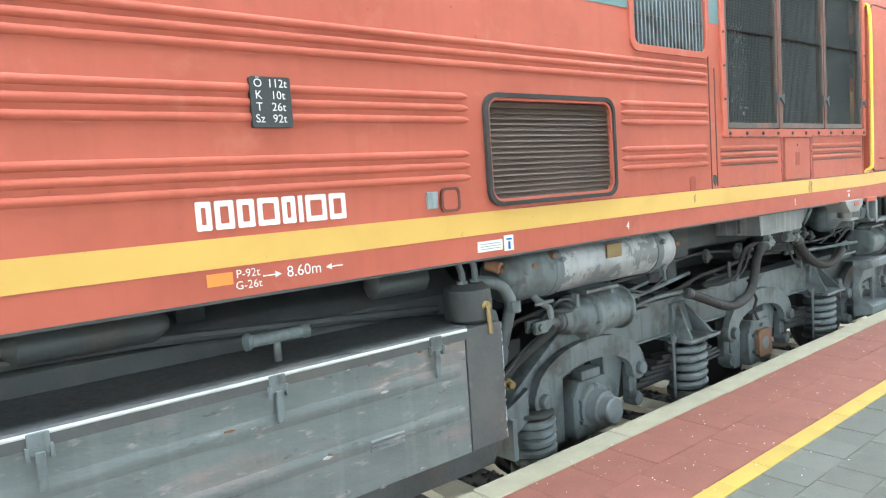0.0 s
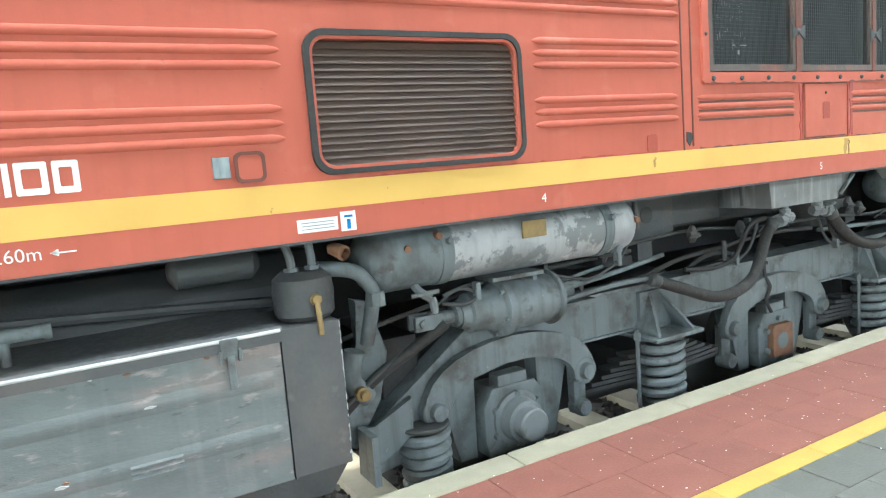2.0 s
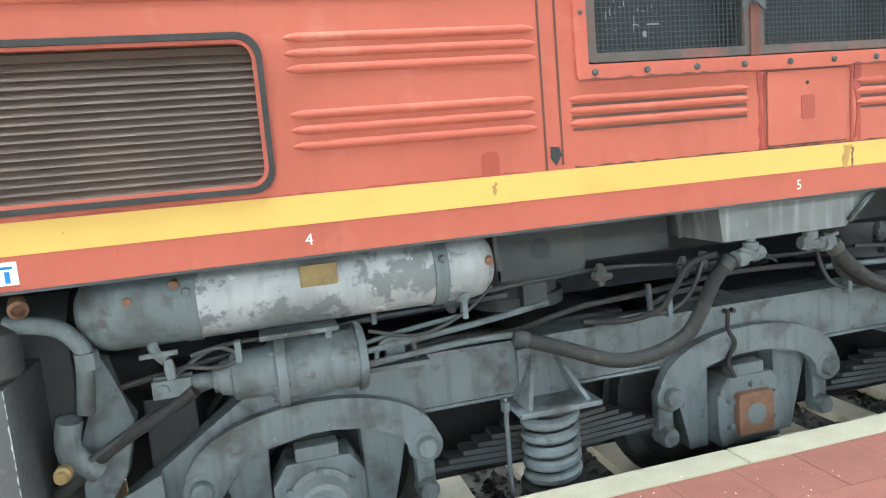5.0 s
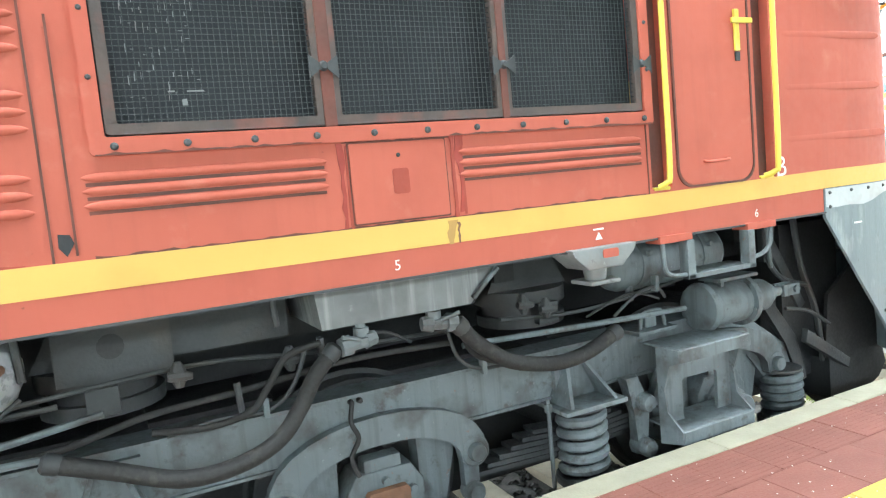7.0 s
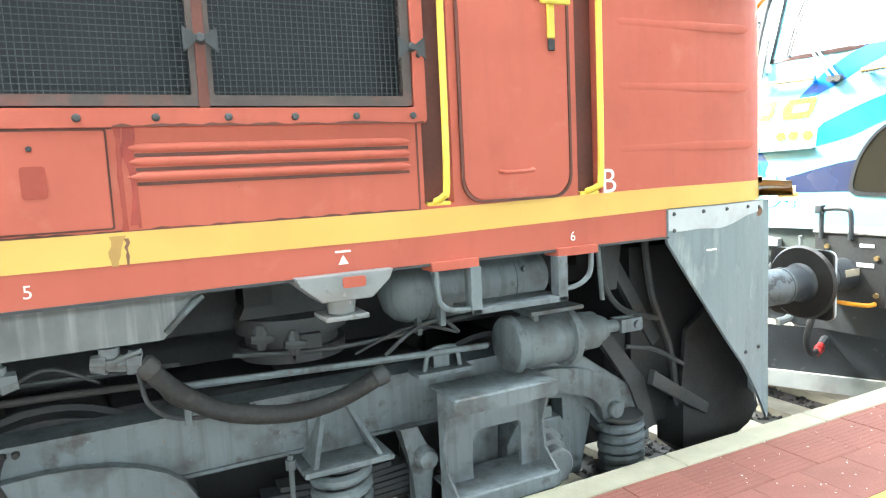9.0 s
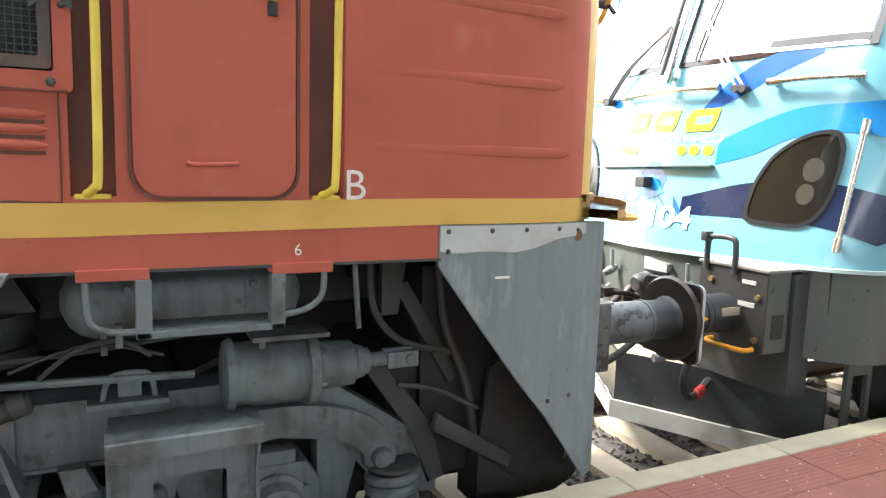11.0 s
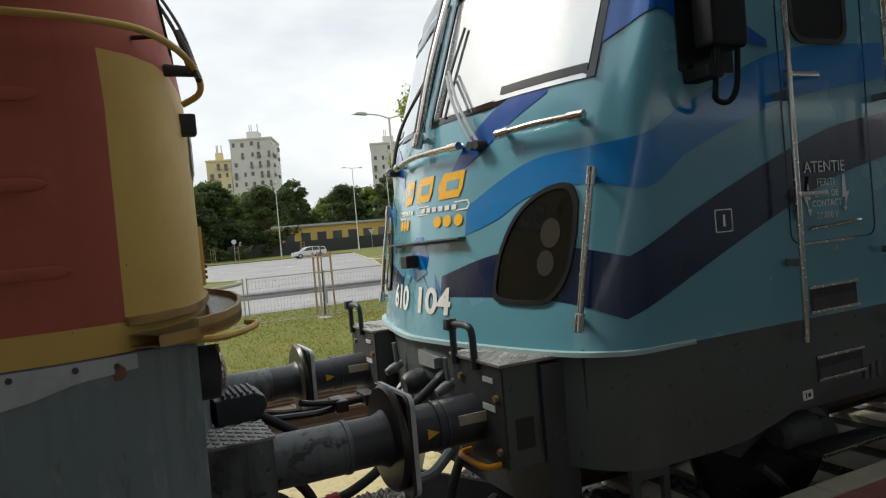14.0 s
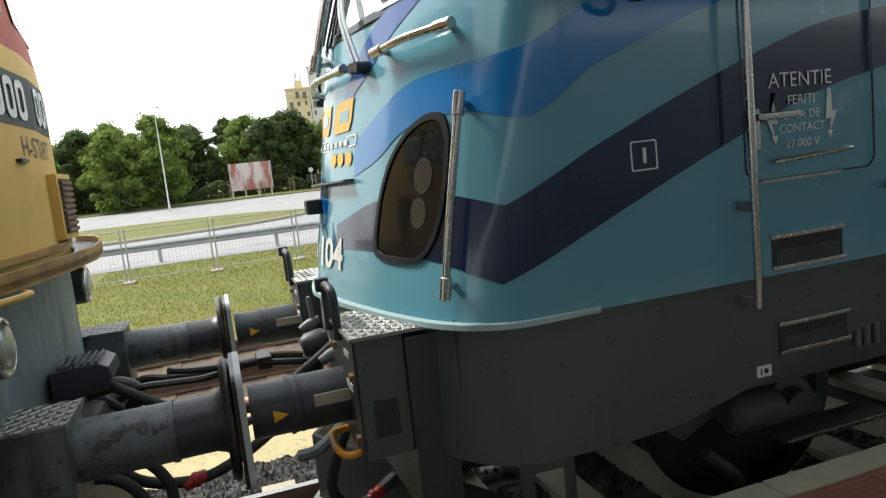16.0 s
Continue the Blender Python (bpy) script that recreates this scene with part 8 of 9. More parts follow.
for sy in (-1, 1):
    yb = YC + sy * 0.875
    bf = buffer(9.34, XD, yb, red, (BUFFER_GREY, BUFFER_DARK), "grey buffer with a round greasy disc")
    part("buffer_disc", lathe(B(), (XD - 0.045, yb, 1.085), (XD - 0.002, yb, 1.085), [(0, 0.12), (0.1, 0.24), (0.55, 0.255), (0.85, 0.25), (1, 0.20)], 40), GREASE, bf)
    bm = B()
    bx(bm, 9.08, 9.36, yb - 0.155, yb + 0.15, 0.86, 1.235, 0.012)
    bbx = part("buffer_housing", bm, BUFFER_GREY, red, "grimy grey buffer housing with a tread plate")
    bm = B()
    bx(bm, 9.07, 9.365, yb - 0.16, yb + 0.155, 1.236, 1.246)
    lozenges(bm, 9.09, yb - 0.14, 8, 9, 0.036, 1.246)
    part("tread_plate", bm, TREAD, bbx)
    yb2 = BY + sy * 0.875
    b2 = buffer(10.46, XD + 0.03, yb2, blue, (BUFFER_DARK, BUFFER_DARK), "dark buffer with a square plate", 0.118)
    bm = B()
    O = [(yb2 + a, 1.075 + b) for a, b in rounded(-0.235, 0.235, -0.235, 0.235, 0.05)]
    prism_x(bm, O, XD + 0.002, XD + 0.04)
    part("buffer_plate", bm, GREASE, b2)
    bm = B()
    I = [(yb2 + a, 1.075 + b) for a, b in rounded(-0.19, 0.19, -0.19, 0.19, 0.03)]
    n = len(O)
    A = [bm.verts.new((XD + 0.043, *p)) for p in O]
    C = [bm.verts.new((XD + 0.043, *p)) for p in I]
    A2 = [bm.verts.new((XD + 0.018, yb2 + (p[0] - yb2) * 1.012, 1.075 + (p[1] - 1.075) * 1.012)) for p in O]
    for i in range(n):
        j = (i + 1) % n
        bm.faces.new((A[i], A[j], C[j], C[i]))
        bm.faces.new((A2[i], A2[j], A[j], A[i]))
    bmesh.ops.recalc_face_normals(bm, faces=bm.faces)
    part("plate_edge", bm, PRIMER, b2, "worn pale edge of the buffer plate")
    bm = B()
    lathe(bm, (10.20, yb2, 1.085), (10.215, yb2, 1.085), [(0, 0.119), (0.2, 0.123), (0.8, 0.123), (1, 0.119)], 32)
    part("buffer_ring", bm, BUFFER_DARK, b2)
    bm = B()
    ang = radians(200)
    bx(bm, 10.26, 10.45, yb2 - 0.1195, yb2 - 0.112, 1.09, 1.14)
    part("buffer_label", bm, SLEEPER, b2)
    bm = B()
    prism(bm, [(10.09, 1.06), (10.15, 1.085), (10.09, 1.11)], yb2 - 0.122, yb2 - 0.116)
    part("warning_triangle", bm, LOGO_Y, b2)
    # buffer beam box with step and handle
    bm = B()
    bx(bm, 10.42, 10.62, yb2 - 0.30, yb2 + 0.22, 0.88, 1.375, 0.008)
    bb = part("buffer_box", bm, BLUE_SKIRT, blue, "dark buffer box with a tread plate and handle")
    bm = B()
    bx(bm, 10.40, 10.78, yb2 - 0.31, yb2 + 0.23, 1.376, 1.392, 0.003)
    lozenges(bm, 10.42, yb2 - 0.29, 10, 15, 0.036, 1.392)
    part("tread_plate", bm, TREAD, bb)
    bm = B()
    h0, h1 = yb2 + 0.16, yb2 - 0.06
    tube(bm, [(10.40, h0, 1.34), (10.40, h0, 1.50), (10.395, h0 - 0.03, 1.55), (10.395, h1 + 0.03, 1.555), (10.40, h1, 1.50), (10.40, h1, 1.34)], 0.019, 10, 4)
    bx(bm, 10.36, 10.42, h0 - 0.02, h0 + 0.03, 1.52, 1.58, 0.005)
    part("step_handle", bm, BUFFER_DARK, bb)
    bm = B()
    bx(bm, 10.406, 10.4118, yb2 - 0.22, yb2 - 0.12, 1.29, 1.315)
    part("box_label", bm, PRIMER, bb)
    part("box_front", bx(B(), 10.412, 10.4195, yb2 - 0.297, yb2 + 0.217, 0.885, 1.37), BLACK, bb, "black front plate of the buffer box")
    part("box_label", bx(B(), 10.406, 10.4118, yb2 - 0.22, yb2 - 0.10, 1.15, 1.18), PRIMER, bb)
    bm = B()
    bx(bm, 10.47, 10.57, yb2 - 0.304, yb2 - 0.298, 0.97, 1.12)
    part("box_window", bm, BLACK, bb)
    for yy, z in ((yb2 - 0.24, 1.22), (yb2 - 0.24, 0.96), (yb2 + 0.12, 1.28), (yb2 + 0.12, 1.02)):
        part("box_bolt", lathe(B(), (10.42, yy, z), (10.395, yy, z), [(0, 0.022), (1, 0.018)], 6), BRASS, bb)
# front beam of the blue locomotive
bm = B()
bx(bm, 10.62, 10.80, BY - 1.2, BY + 1.2, 0.60, 1.36)
part("headstock", bm, BUFFER_DARK, blue)
bm = B()
tube(bm, [(10.44, BY - 1.10, 0.90), (10.36, BY - 1.10, 0.895), (10.33, BY - 1.04, 0.895), (10.33, BY - 0.86, 0.895), (10.36, BY - 0.80, 0.895), (10.44, BY - 0.80, 0.90)], 0.016, 10, 4)
part("coupling_handle", bm, ORANGE_HANDLE, blue, "orange coupling handle")
# plough with a white lower edge
def plough(x_c, x_s, y_s, z0, z1, s):
    bm = B()
    for sy in (-1, 1):
        vs = [(x_c, BY, z0), (x_s, BY + sy * y_s, z0), (x_s, BY + sy * y_s, z1), (x_c, BY, z1)]
        a = [bm.verts.new(v) for v in vs]
        b = [bm.verts.new((v[0] + 0.03, v[1], v[2])) for v in vs]
        bm.faces.new(a)
        bm.faces.new(b[::-1])
        for i in range(4):
            bm.faces.new((a[(i + 1) % 4], a[i], b[i], b[(i + 1) % 4]))
    bmesh.ops.recalc_face_normals(bm, faces=bm.faces)
    return bm
part("plough_edge", plough(10.28, 10.92, 1.22, 0.10, 0.235, 1), PRIMER, blue, "white-painted lower edge of the plough")
part("plough", plough(10.32, 10.96, 1.22, 0.236, 0.60, 1), BUFFER_DARK, blue, "glossy black plough")
for x, y in ((11.02, BY - 1.32), (11.5, BY - 1.38)):
    bm = B()
    frame_ring(bm, rounded(x, x + 0.24, 0.30, 0.88, 0.01), rounded(x + 0.05, x + 0.20, 0.36, 0.72, 0.01), y, y + 0.03)
    part("foot_stirrup", bm, BLUE_SKIRT, blue, "grey foot stirrup below the skirt")
    break
# coupling gear, one thing
cp = thing("screw_coupling", (9.9, YC, 0.9), "black greasy screw coupling between the locomotives", "coupling")
bm = B()
tube(bm, [(9.25, YC, 1.08), (9.40, YC, 1.10), (9.48, YC, 1.04), (9.44, YC, 0.96)], 0.04, 10)
part("draw_hook", bm, GREASE, cp)
bm = B()
tube(bm, [(10.62, YC, 1.06), (10.45, YC, 1.10), (10.36, YC, 1.04), (10.40, YC, 0.96)], 0.04, 10)
part("draw_hook", bm, GREASE, cp)
for sy in (-1, 1):
    bm = B()
    tube(bm, [(9.40, YC + sy * 0.05, 1.03), (9.50, YC + sy * 0.085, 1.08), (9.62, YC + sy * 0.06, 1.07), (9.80, YC + sy * 0.06, 1.06), (9.92, YC + sy * 0.06, 1.075)], 0.021, 8)
    part("link", bm, GREASE, cp)
    bm = B()
    tube(bm, [(10.42, YC + sy * 0.05, 1.02), (10.30, YC + sy * 0.085, 1.06), (10.1, YC + sy * 0.07, 1.09)], 0.021, 8)
    part("link", bm, GREASE, cp)
bm = B()
cyl(bm, (9.72, YC, 1.07), (10.14, YC, 1.085), 0.026, n=12)
for i in range(16):
    cyl(bm, (9.75 + i * 0.012, YC, 1.071), (9.756 + i * 0.012, YC, 1.071), 0.031, n=10)
bx(bm, 9.9, 9.98, YC - 0.09, YC + 0.09, 1.04, 1.11, 0.01)
bx(bm, 10.08, 10.16, YC - 0.09, YC + 0.09, 1.05, 1.12, 0.01)
part("screw", bm, GREASE, cp)
bm = B()
tube(bm, [(9.95, YC - 0.02, 1.09), (9.75, YC - 0.2, 1.15), (9.66, YC - 0.25, 1.18)], 0.019, 8)
part("toggle_lever", bm, GREASE, cp)
# brake hoses
def brake_hose(pts, label, loose=False):
    bm = B()
    tube(bm, pts, 0.026, 10, 8)
    bh = tagged(part("brake_hose", bm, RUBBER), label, "hose", "brake hoses")
    mid = len(pts) - 2 if loose else len(pts) // 2
    a, b = Vector(pts[mid]), Vector(pts[mid + 1])
    d = (b - a).normalized()
    bm = B()
    lathe(bm, a - d * 0.055, a + d * 0.055, [(0, 0.027), (0.12, 0.031), (0.40, 0.031), (0.45, 0.037), (0.6, 0.037), (0.65, 0.031), (0.9, 0.031), (1, 0.027)], 12)
    part("hose_coupling", bm, RED_HOSE, bh, "red hose coupling")
    for e, f in ((0, 1), (-1, -2)):
        p, q = Vector(pts[e]), Vector(pts[f])
        dd = (q - p).normalized()
        bm = lathe(B(), p - dd * 0.06, p + dd * 0.05, [(0, 0.027), (0.3, 0.033), (0.7, 0.033), (1, 0.027)], 8)
        part("hose_cock", bm, BUFFER_DARK, bh)
brake_hose([(9.26, YC - 0.42, 0.98), (9.38, YC - 0.44, 0.86), (9.50, YC - 0.45, 0.74), (9.72, YC - 0.45, 0.69), (9.92, YC - 0.44, 0.74), (10.22, YC - 0.42, 0.90), (10.5, YC - 0.40, 0.98)], "black brake hose with a red coupling")
brake_hose([(9.26, YC + 0.40, 0.98), (9.38, YC + 0.42, 0.82), (9.55, YC + 0.43, 0.64), (9.85, YC + 0.43, 0.60), (10.1, YC + 0.42, 0.66), (10.35, YC + 0.42, 0.85), (10.5, YC + 0.40, 1.0)], "black brake hose with a red coupling")
brake_hose([(9.24, YC - 0.60, 0.84), (9.36, YC - 0.61, 0.86), (9.47, YC - 0.62, 0.80), (9.53, YC - 0.62, 0.67), (9.51, YC - 0.61, 0.52), (9.42, YC - 0.60, 0.42), (9.30, YC - 0.60, 0.40)], "black brake hose hanging loose", True)
brake_hose([(9.26, YC - 0.50, 0.90), (9.40, YC - 0.52, 0.92), (9.54, YC - 0.54, 0.86), (9.62, YC - 0.54, 0.72), (9.60, YC - 0.53, 0.56), (9.52, YC - 0.52, 0.44), (9.40, YC - 0.52, 0.40)], "black brake hose hanging loose", True)
brake_hose([(10.50, YC - 0.62, 0.92), (10.40, YC - 0.64, 0.80), (10.32, YC - 0.64, 0.58), (10.40, YC - 0.62, 0.45), (10.52, YC - 0.60, 0.46), (10.6, YC - 0.58, 0.5)], "black brake hose hanging loose", True)
brake_hose([(9.28, YC - 0.30, 1.28), (9.45, YC - 0.34, 1.16), (9.75, YC - 0.36, 0.98), (10.05, YC - 0.36, 0.96), (10.3, YC - 0.33, 1.08), (10.5, YC - 0.3, 1.2)], "black jumper cable sagging between the locomotives")
brake_hose([(9.26, YC + 0.2, 1.0), (9.45, YC + 0.22, 0.85), (9.7, YC + 0.22, 0.78), (10.0, YC + 0.22, 0.78), (10.3, YC + 0.2, 0.88), (10.5, YC + 0.18, 1.02)], "black brake hose with a red coupling")
# socket with fins on the red front, cable socket and valves on the blue front
bm = B()
prism(bm, [(9.20, 1.16), (9.42, 1.20), (9.45, 1.25), (9.44, 1.30), (9.40, 1.325), (9.20, 1.31)], YC - 0.46, YC - 0.20, bevel=0.015)
js = part("jumper_socket", bm, BUFFER_DARK, red, "ribbed dark jumper socket")
for i in range(6):
    part("rib", bx(B(), 9.235 + i * 0.03, 9.247 + i * 0.03, YC - 0.45, YC - 0.21, 1.315, 1.335, 0.003), BUFFER_GREY, js)
bm = B()
prism_x(bm, [(YC - 0.28, 1.24), (YC - 0.05, 1.24), (YC - 0.05, 1.33), (YC - 0.28, 1.30)], 10.46, 10.60)
part("socket_cover", bm, GALV, blue, "bare metal socket cover")
bm = B()
lathe(bm, (10.32, YC - 0.12, 1.14), (10.46, YC - 0.12, 1.16), [(0, 0.05), (0.2, 0.07), (0.8, 0.075), (1, 0.06)], 14)
part("coupling_drum", bm, BUFFER_DARK, blue)
for yy in (YC + 0.28, YC - 0.5):
    bm = B()
    lathe(bm, (10.48, yy, 1.20), (10.36, yy, 1.15), [(0, 0.022), (0.4, 0.032), (0.6, 0.032), (1, 0.022)], 10)
    cyl(bm, (10.44, yy, 1.20), (10.43, yy, 1.34), 0.014, n=8)
    part("end_cock", bm, CAP_GREY, blue, "pale end cock with an upright lever")
bm = B()
tube(bm, [(10.44, YC - 0.45, 0.80), (10.3, YC - 0.5, 0.72), (10.2, YC - 0.48, 0.70)], 0.03, 8)
part("end_cock", bm, CAP_GREY, blue)

# ---- beyond the track ----
# road, grass island, kerbs
top("road", sheet(B(), -60, 90, 24.6, 92, 0.012, 2, 12), ASPHALT, "pale worn asphalt road with a wide junction", "road", kind="structure")
def island(cx, cy, rx, ry, name, label):
    bm = B()
    N = 40
    c = bm.verts.new((cx, cy, gz(cy) + 0.15))
    o = [bm.verts.new((cx + rx * math.cos(2 * math.pi * i / N), cy + ry * math.sin(2 * math.pi * i / N), gz(cy + ry * math.sin(2 * math.pi * i / N)) + 0.13)) for i in range(N)]
    d = [bm.verts.new((v.co.x, v.co.y, v.co.z - 0.2)) for v in o]
    for i in range(N):
        j = (i + 1) % N
        bm.faces.new((c, o[i], o[j]))
        bm.faces.new((o[i], d[i], d[j], o[j]))
    bmesh.ops.recalc_face_normals(bm, faces=bm.faces)
    top(name, bm, GRASS_GROUND, label, "verge", kind="structure")
    bm = B()
    tube(bm, [(v[0], v[1], v[2]) for v in [(cx + (rx + 0.1) * math.cos(2 * math.pi * i / N), cy + (ry + 0.1) * math.sin(2 * math.pi * i / N), gz(cy + ry * math.sin(2 * math.pi * i / N)) + 0.1) for i in range(N + 1)]], 0.12, 6, 0)
    top("kerb", bm, CONCRETE, "pale kerb round the grass island", "kerb", kind="structure")
island(2.0, 47, 14.0, 8.0, "verge", "grass island in the road")
island(44.0, 62, 13.0, 7.0, "verge", "grass island in the road")
# verge beyond the road
top("far_verge", sheet(B(), -90, 120, 92, 130, 0.10, 2, 3), GRASS_GROUND, "grass verge below the trees", "verge", kind="structure")
# grass that bounds the junction, its kerb and a pale footpath
EDGE = [(18.4, 24.4), (19.4, 28.0), (21.0, 32.5), (23.0, 37.5), (26.4, 47.0), (30.4, 60.0), (33.8, 73.0), (36.5, 84.0), (39.0, 91.9)]
EDGE = [(p.x, p.y) for p in smooth_path([(x, y, 0) for x, y in EDGE], 4)]
bm = B()
rows = [[bm.verts.new((x + (95 - x) * k, y, gz(y) + 0.10)) for k in (0, 0.1, 0.4, 1)] for x, y in EDGE]
for a, b in zip(rows, rows[1:]):
    for i in range(3):
        bm.faces.new((a[i], a[i + 1], b[i + 1], b[i]))
top("verge", bm, GRASS_GROUND, "mown grass beside the junction", "verge", kind="structure")
top("kerb", tube(B(), [(x, y, gz(y) + 0.03) for x, y in EDGE], 0.11, 6, 0), CONCRETE, "pale kerb along the grass", "kerb", kind="structure")
bm = B()
PW = [(27.6, 48.5), (29.5, 46.0), (33.0, 45.0), (40.0, 46.5), (60.0, 52.0)]
rows = [[bm.verts.new((x, y + d, gz(y + d) + 0.112)) for d in (-0.9, 0.9)] for x, y in PW]
for a, b in zip(rows, rows[1:]):
    bm.faces.new((a[0], b[0], b[1], a[1]))
top("footpath", bm, SAND, "pale footpath across the grass", "path", kind="structure")
# road markings
for i in range(7):
    top("road_marking", sheet(B(), 4 + i * 6, 6.4 + i * 6, 66, 66.25, 0.02), WHITE, "white dash painted on the road", "marking", "lane dashes", "structure")
# grass tufts on the strip before the fence
rng = random.Random(11)
V, F = [], []
for _ in range(60000):
    x, y = rng.uniform(6.5, 24), 10.3 + 14.1 * rng.random() ** 1.5
    if y > 24.4:
        continue
    h, a = rng.uniform(0.02, 0.06), rng.uniform(0, 6.28)
    w = rng.uniform(0.005, 0.010) * (1 + (y - 7) * 0.04)
    lx, ly = rng.uniform(-0.05, 0.05), rng.uniform(-0.05, 0.05)
    o = len(V)
    V += [(x - w * math.cos(a), y - w * math.sin(a), gz(y)), (x + w * math.cos(a), y + w * math.sin(a), gz(y)), (x + lx, y + ly, gz(y) + h)]
    F.append((o, o + 1, o + 2))
me = bpy.data.meshes.new("grass")
me.from_pydata(V, [], F)
me.materials.append(BLADES)
tagged(new("grass", me), "short mown grass with yellow patches", "grass", "", "stuff")
# weeds between the rails
V, F = [], []
for cx, cy in ((9.75, 4.05), (9.55, 3.55), (10.0, 3.9)):
    for _ in range(26):
        a, l = rng.uniform(0, 6.28), rng.uniform(0.04, 0.13)
        h = rng.uniform(0.08, 0.30)
        o = len(V)
        p = Vector((cx + l * 0.4 * math.cos(a), cy + l * 0.4 * math.sin(a), -0.24 + h * 0.5))
        q = Vector((cx + l * math.cos(a), cy + l * math.sin(a), -0.24 + h))
        n = Vector((-math.sin(a), math.cos(a), 0)) * 0.018
        V += [tuple(p), tuple((p + q) / 2 + n), tuple(q), tuple((p + q) / 2 - n)]
        F.append((o, o + 1, o + 2, o + 3))
me = bpy.data.meshes.new("weeds")
me.from_pydata(V, [], F)
me.materials.append(LEAF_C)
tagged(new("weeds", me), "small green weeds growing beside the rails", "weeds", "", "stuff")

# mesh fence panels
def fence_panel(w):
    f = thing("fence_panel", (0, 0, 0), "light galvanised mesh fence panel on posts", "fence", "fence panels")
    for x in (0.05, w - 0.05):
        bm = B()
        cyl(bm, (x, 0, -0.05), (x, 0, 1.5), 0.021, n=8)
        part("post", bm, GALV, f)
        bm = B()
        bx(bm, x - 0.1, x + 0.1, -0.25, 0.25, -0.04, 0.06, 0.02)
        part("foot", bm, CONCRETE, f)
    for z in (0.12, 1.46):
        part("tube_rail", cyl(B(), (0.05, 0, z), (w - 0.05, 0, z), 0.013, n=6), GALV, f)
    bm = B()
    x = 0.1
    while x < w - 0.08:
        bx(bm, x - 0.0022, x + 0.0022, -0.002, 0.002, 0.12, 1.46)
        x += 0.10
    for i in range(7):
        z = 0.2 + i * 0.19
        bx(bm, 0.05, w - 0.05, -0.002, 0.002, z - 0.0022, z + 0.0022)
    part("wire_mesh", bm, GALV, f)
    return f
fp0 = fence_panel(2.3)
fp0.matrix_basis = pose(-6.4, 20.4, gz(20.4), 0, 0, 0)
for i in range(1, 16):
    x = -6.4 + 2.32 * i
    copy_thing(fp0, pose(x, 20.4 + 0.02 * (i % 3), gz(20.4), 0, 0, (0.6, -0.5, 0.3)[i % 3]))
# guard rail
gr = thing("guard_rail", (10, 25.6, gz(25)), "galvanised road guard rail on short posts", "guard rail")
bm = B()
prof = [(0, 0.45), (-0.04, 0.48), (-0.08, 0.52), (-0.08, 0.56), (-0.02, 0.60), (-0.08, 0.64), (-0.08, 0.68), (-0.04, 0.72), (0, 0.75), (0.005, 0.745), (-0.03, 0.71), (-0.065, 0.675), (-0.065, 0.645), (-0.005, 0.60), (-0.065, 0.555), (-0.065, 0.525), (-0.03, 0.49), (0.005, 0.455)]
prism_x(bm, [(25.6 + a, b + gz(25.6)) for a, b in prof], -30, 18.6)
part("beam", bm, GALV, gr)
for i in range(12):
    bm = B()
    x = -28 + i * 4.0
    bx(bm, x - 0.06, x + 0.06, 25.60, 25.70, gz(25.6) - 0.1, 0.42)
    part("post", bm, GALV, gr)

# street lamps
def street_lamp(h, arms, name="street_lamp"):
    s = thing(name, (0, 0, 0), "tall pale street lamp on a tapered pole", "street lamp", "street lamps")
    bm = B()
    lathe(bm, (0, 0, 0), (0, 0, h), [(0, 0.11), (0.1, 0.10), (0.11, 0.085), (1, 0.045)], 12)
    part("pole", bm, POLE_WHITE, s)
    for a in arms:
        bm = B()
        tube(bm, [(0, 0, h - 0.05), (a * 0.5, 0, h + 0.08), (a * 1.2, 0, h + 0.12)], 0.03, 8, 4)
        part("arm", bm, POLE_WHITE, s)
        bm = B()
        prism(bm, [(a * 1.1, h + 0.06), (a * 1.25, h + 0.17), (a * 1.6, h + 0.16), (a * 1.8, h + 0.08)], -0.12, 0.12)
        part("lantern", bm, GALV, s)
    return s
sl = street_lamp(7.6, (-1, 1))
sl.matrix_basis = pose(20.2, 27.95, gz(28), 0, 0, 10)
sl2 = street_lamp(11.8, (-1, 1))
sl2.matrix_basis = pose(40.0, 92.5, gz(92.5) + 0.1, 0, 0, 15)
sl3 = street_lamp(11.0, (1,))
sl3.matrix_basis = pose(30.6, 100, gz(100) + 0.1, 0, 0, 60)
copy_thing(sl3, pose(5.6, 78, gz(78), 0, 0, 80))
copy_thing(sl3, pose(46.5, 96, gz(96) + 0.1, 0, 0, 200))

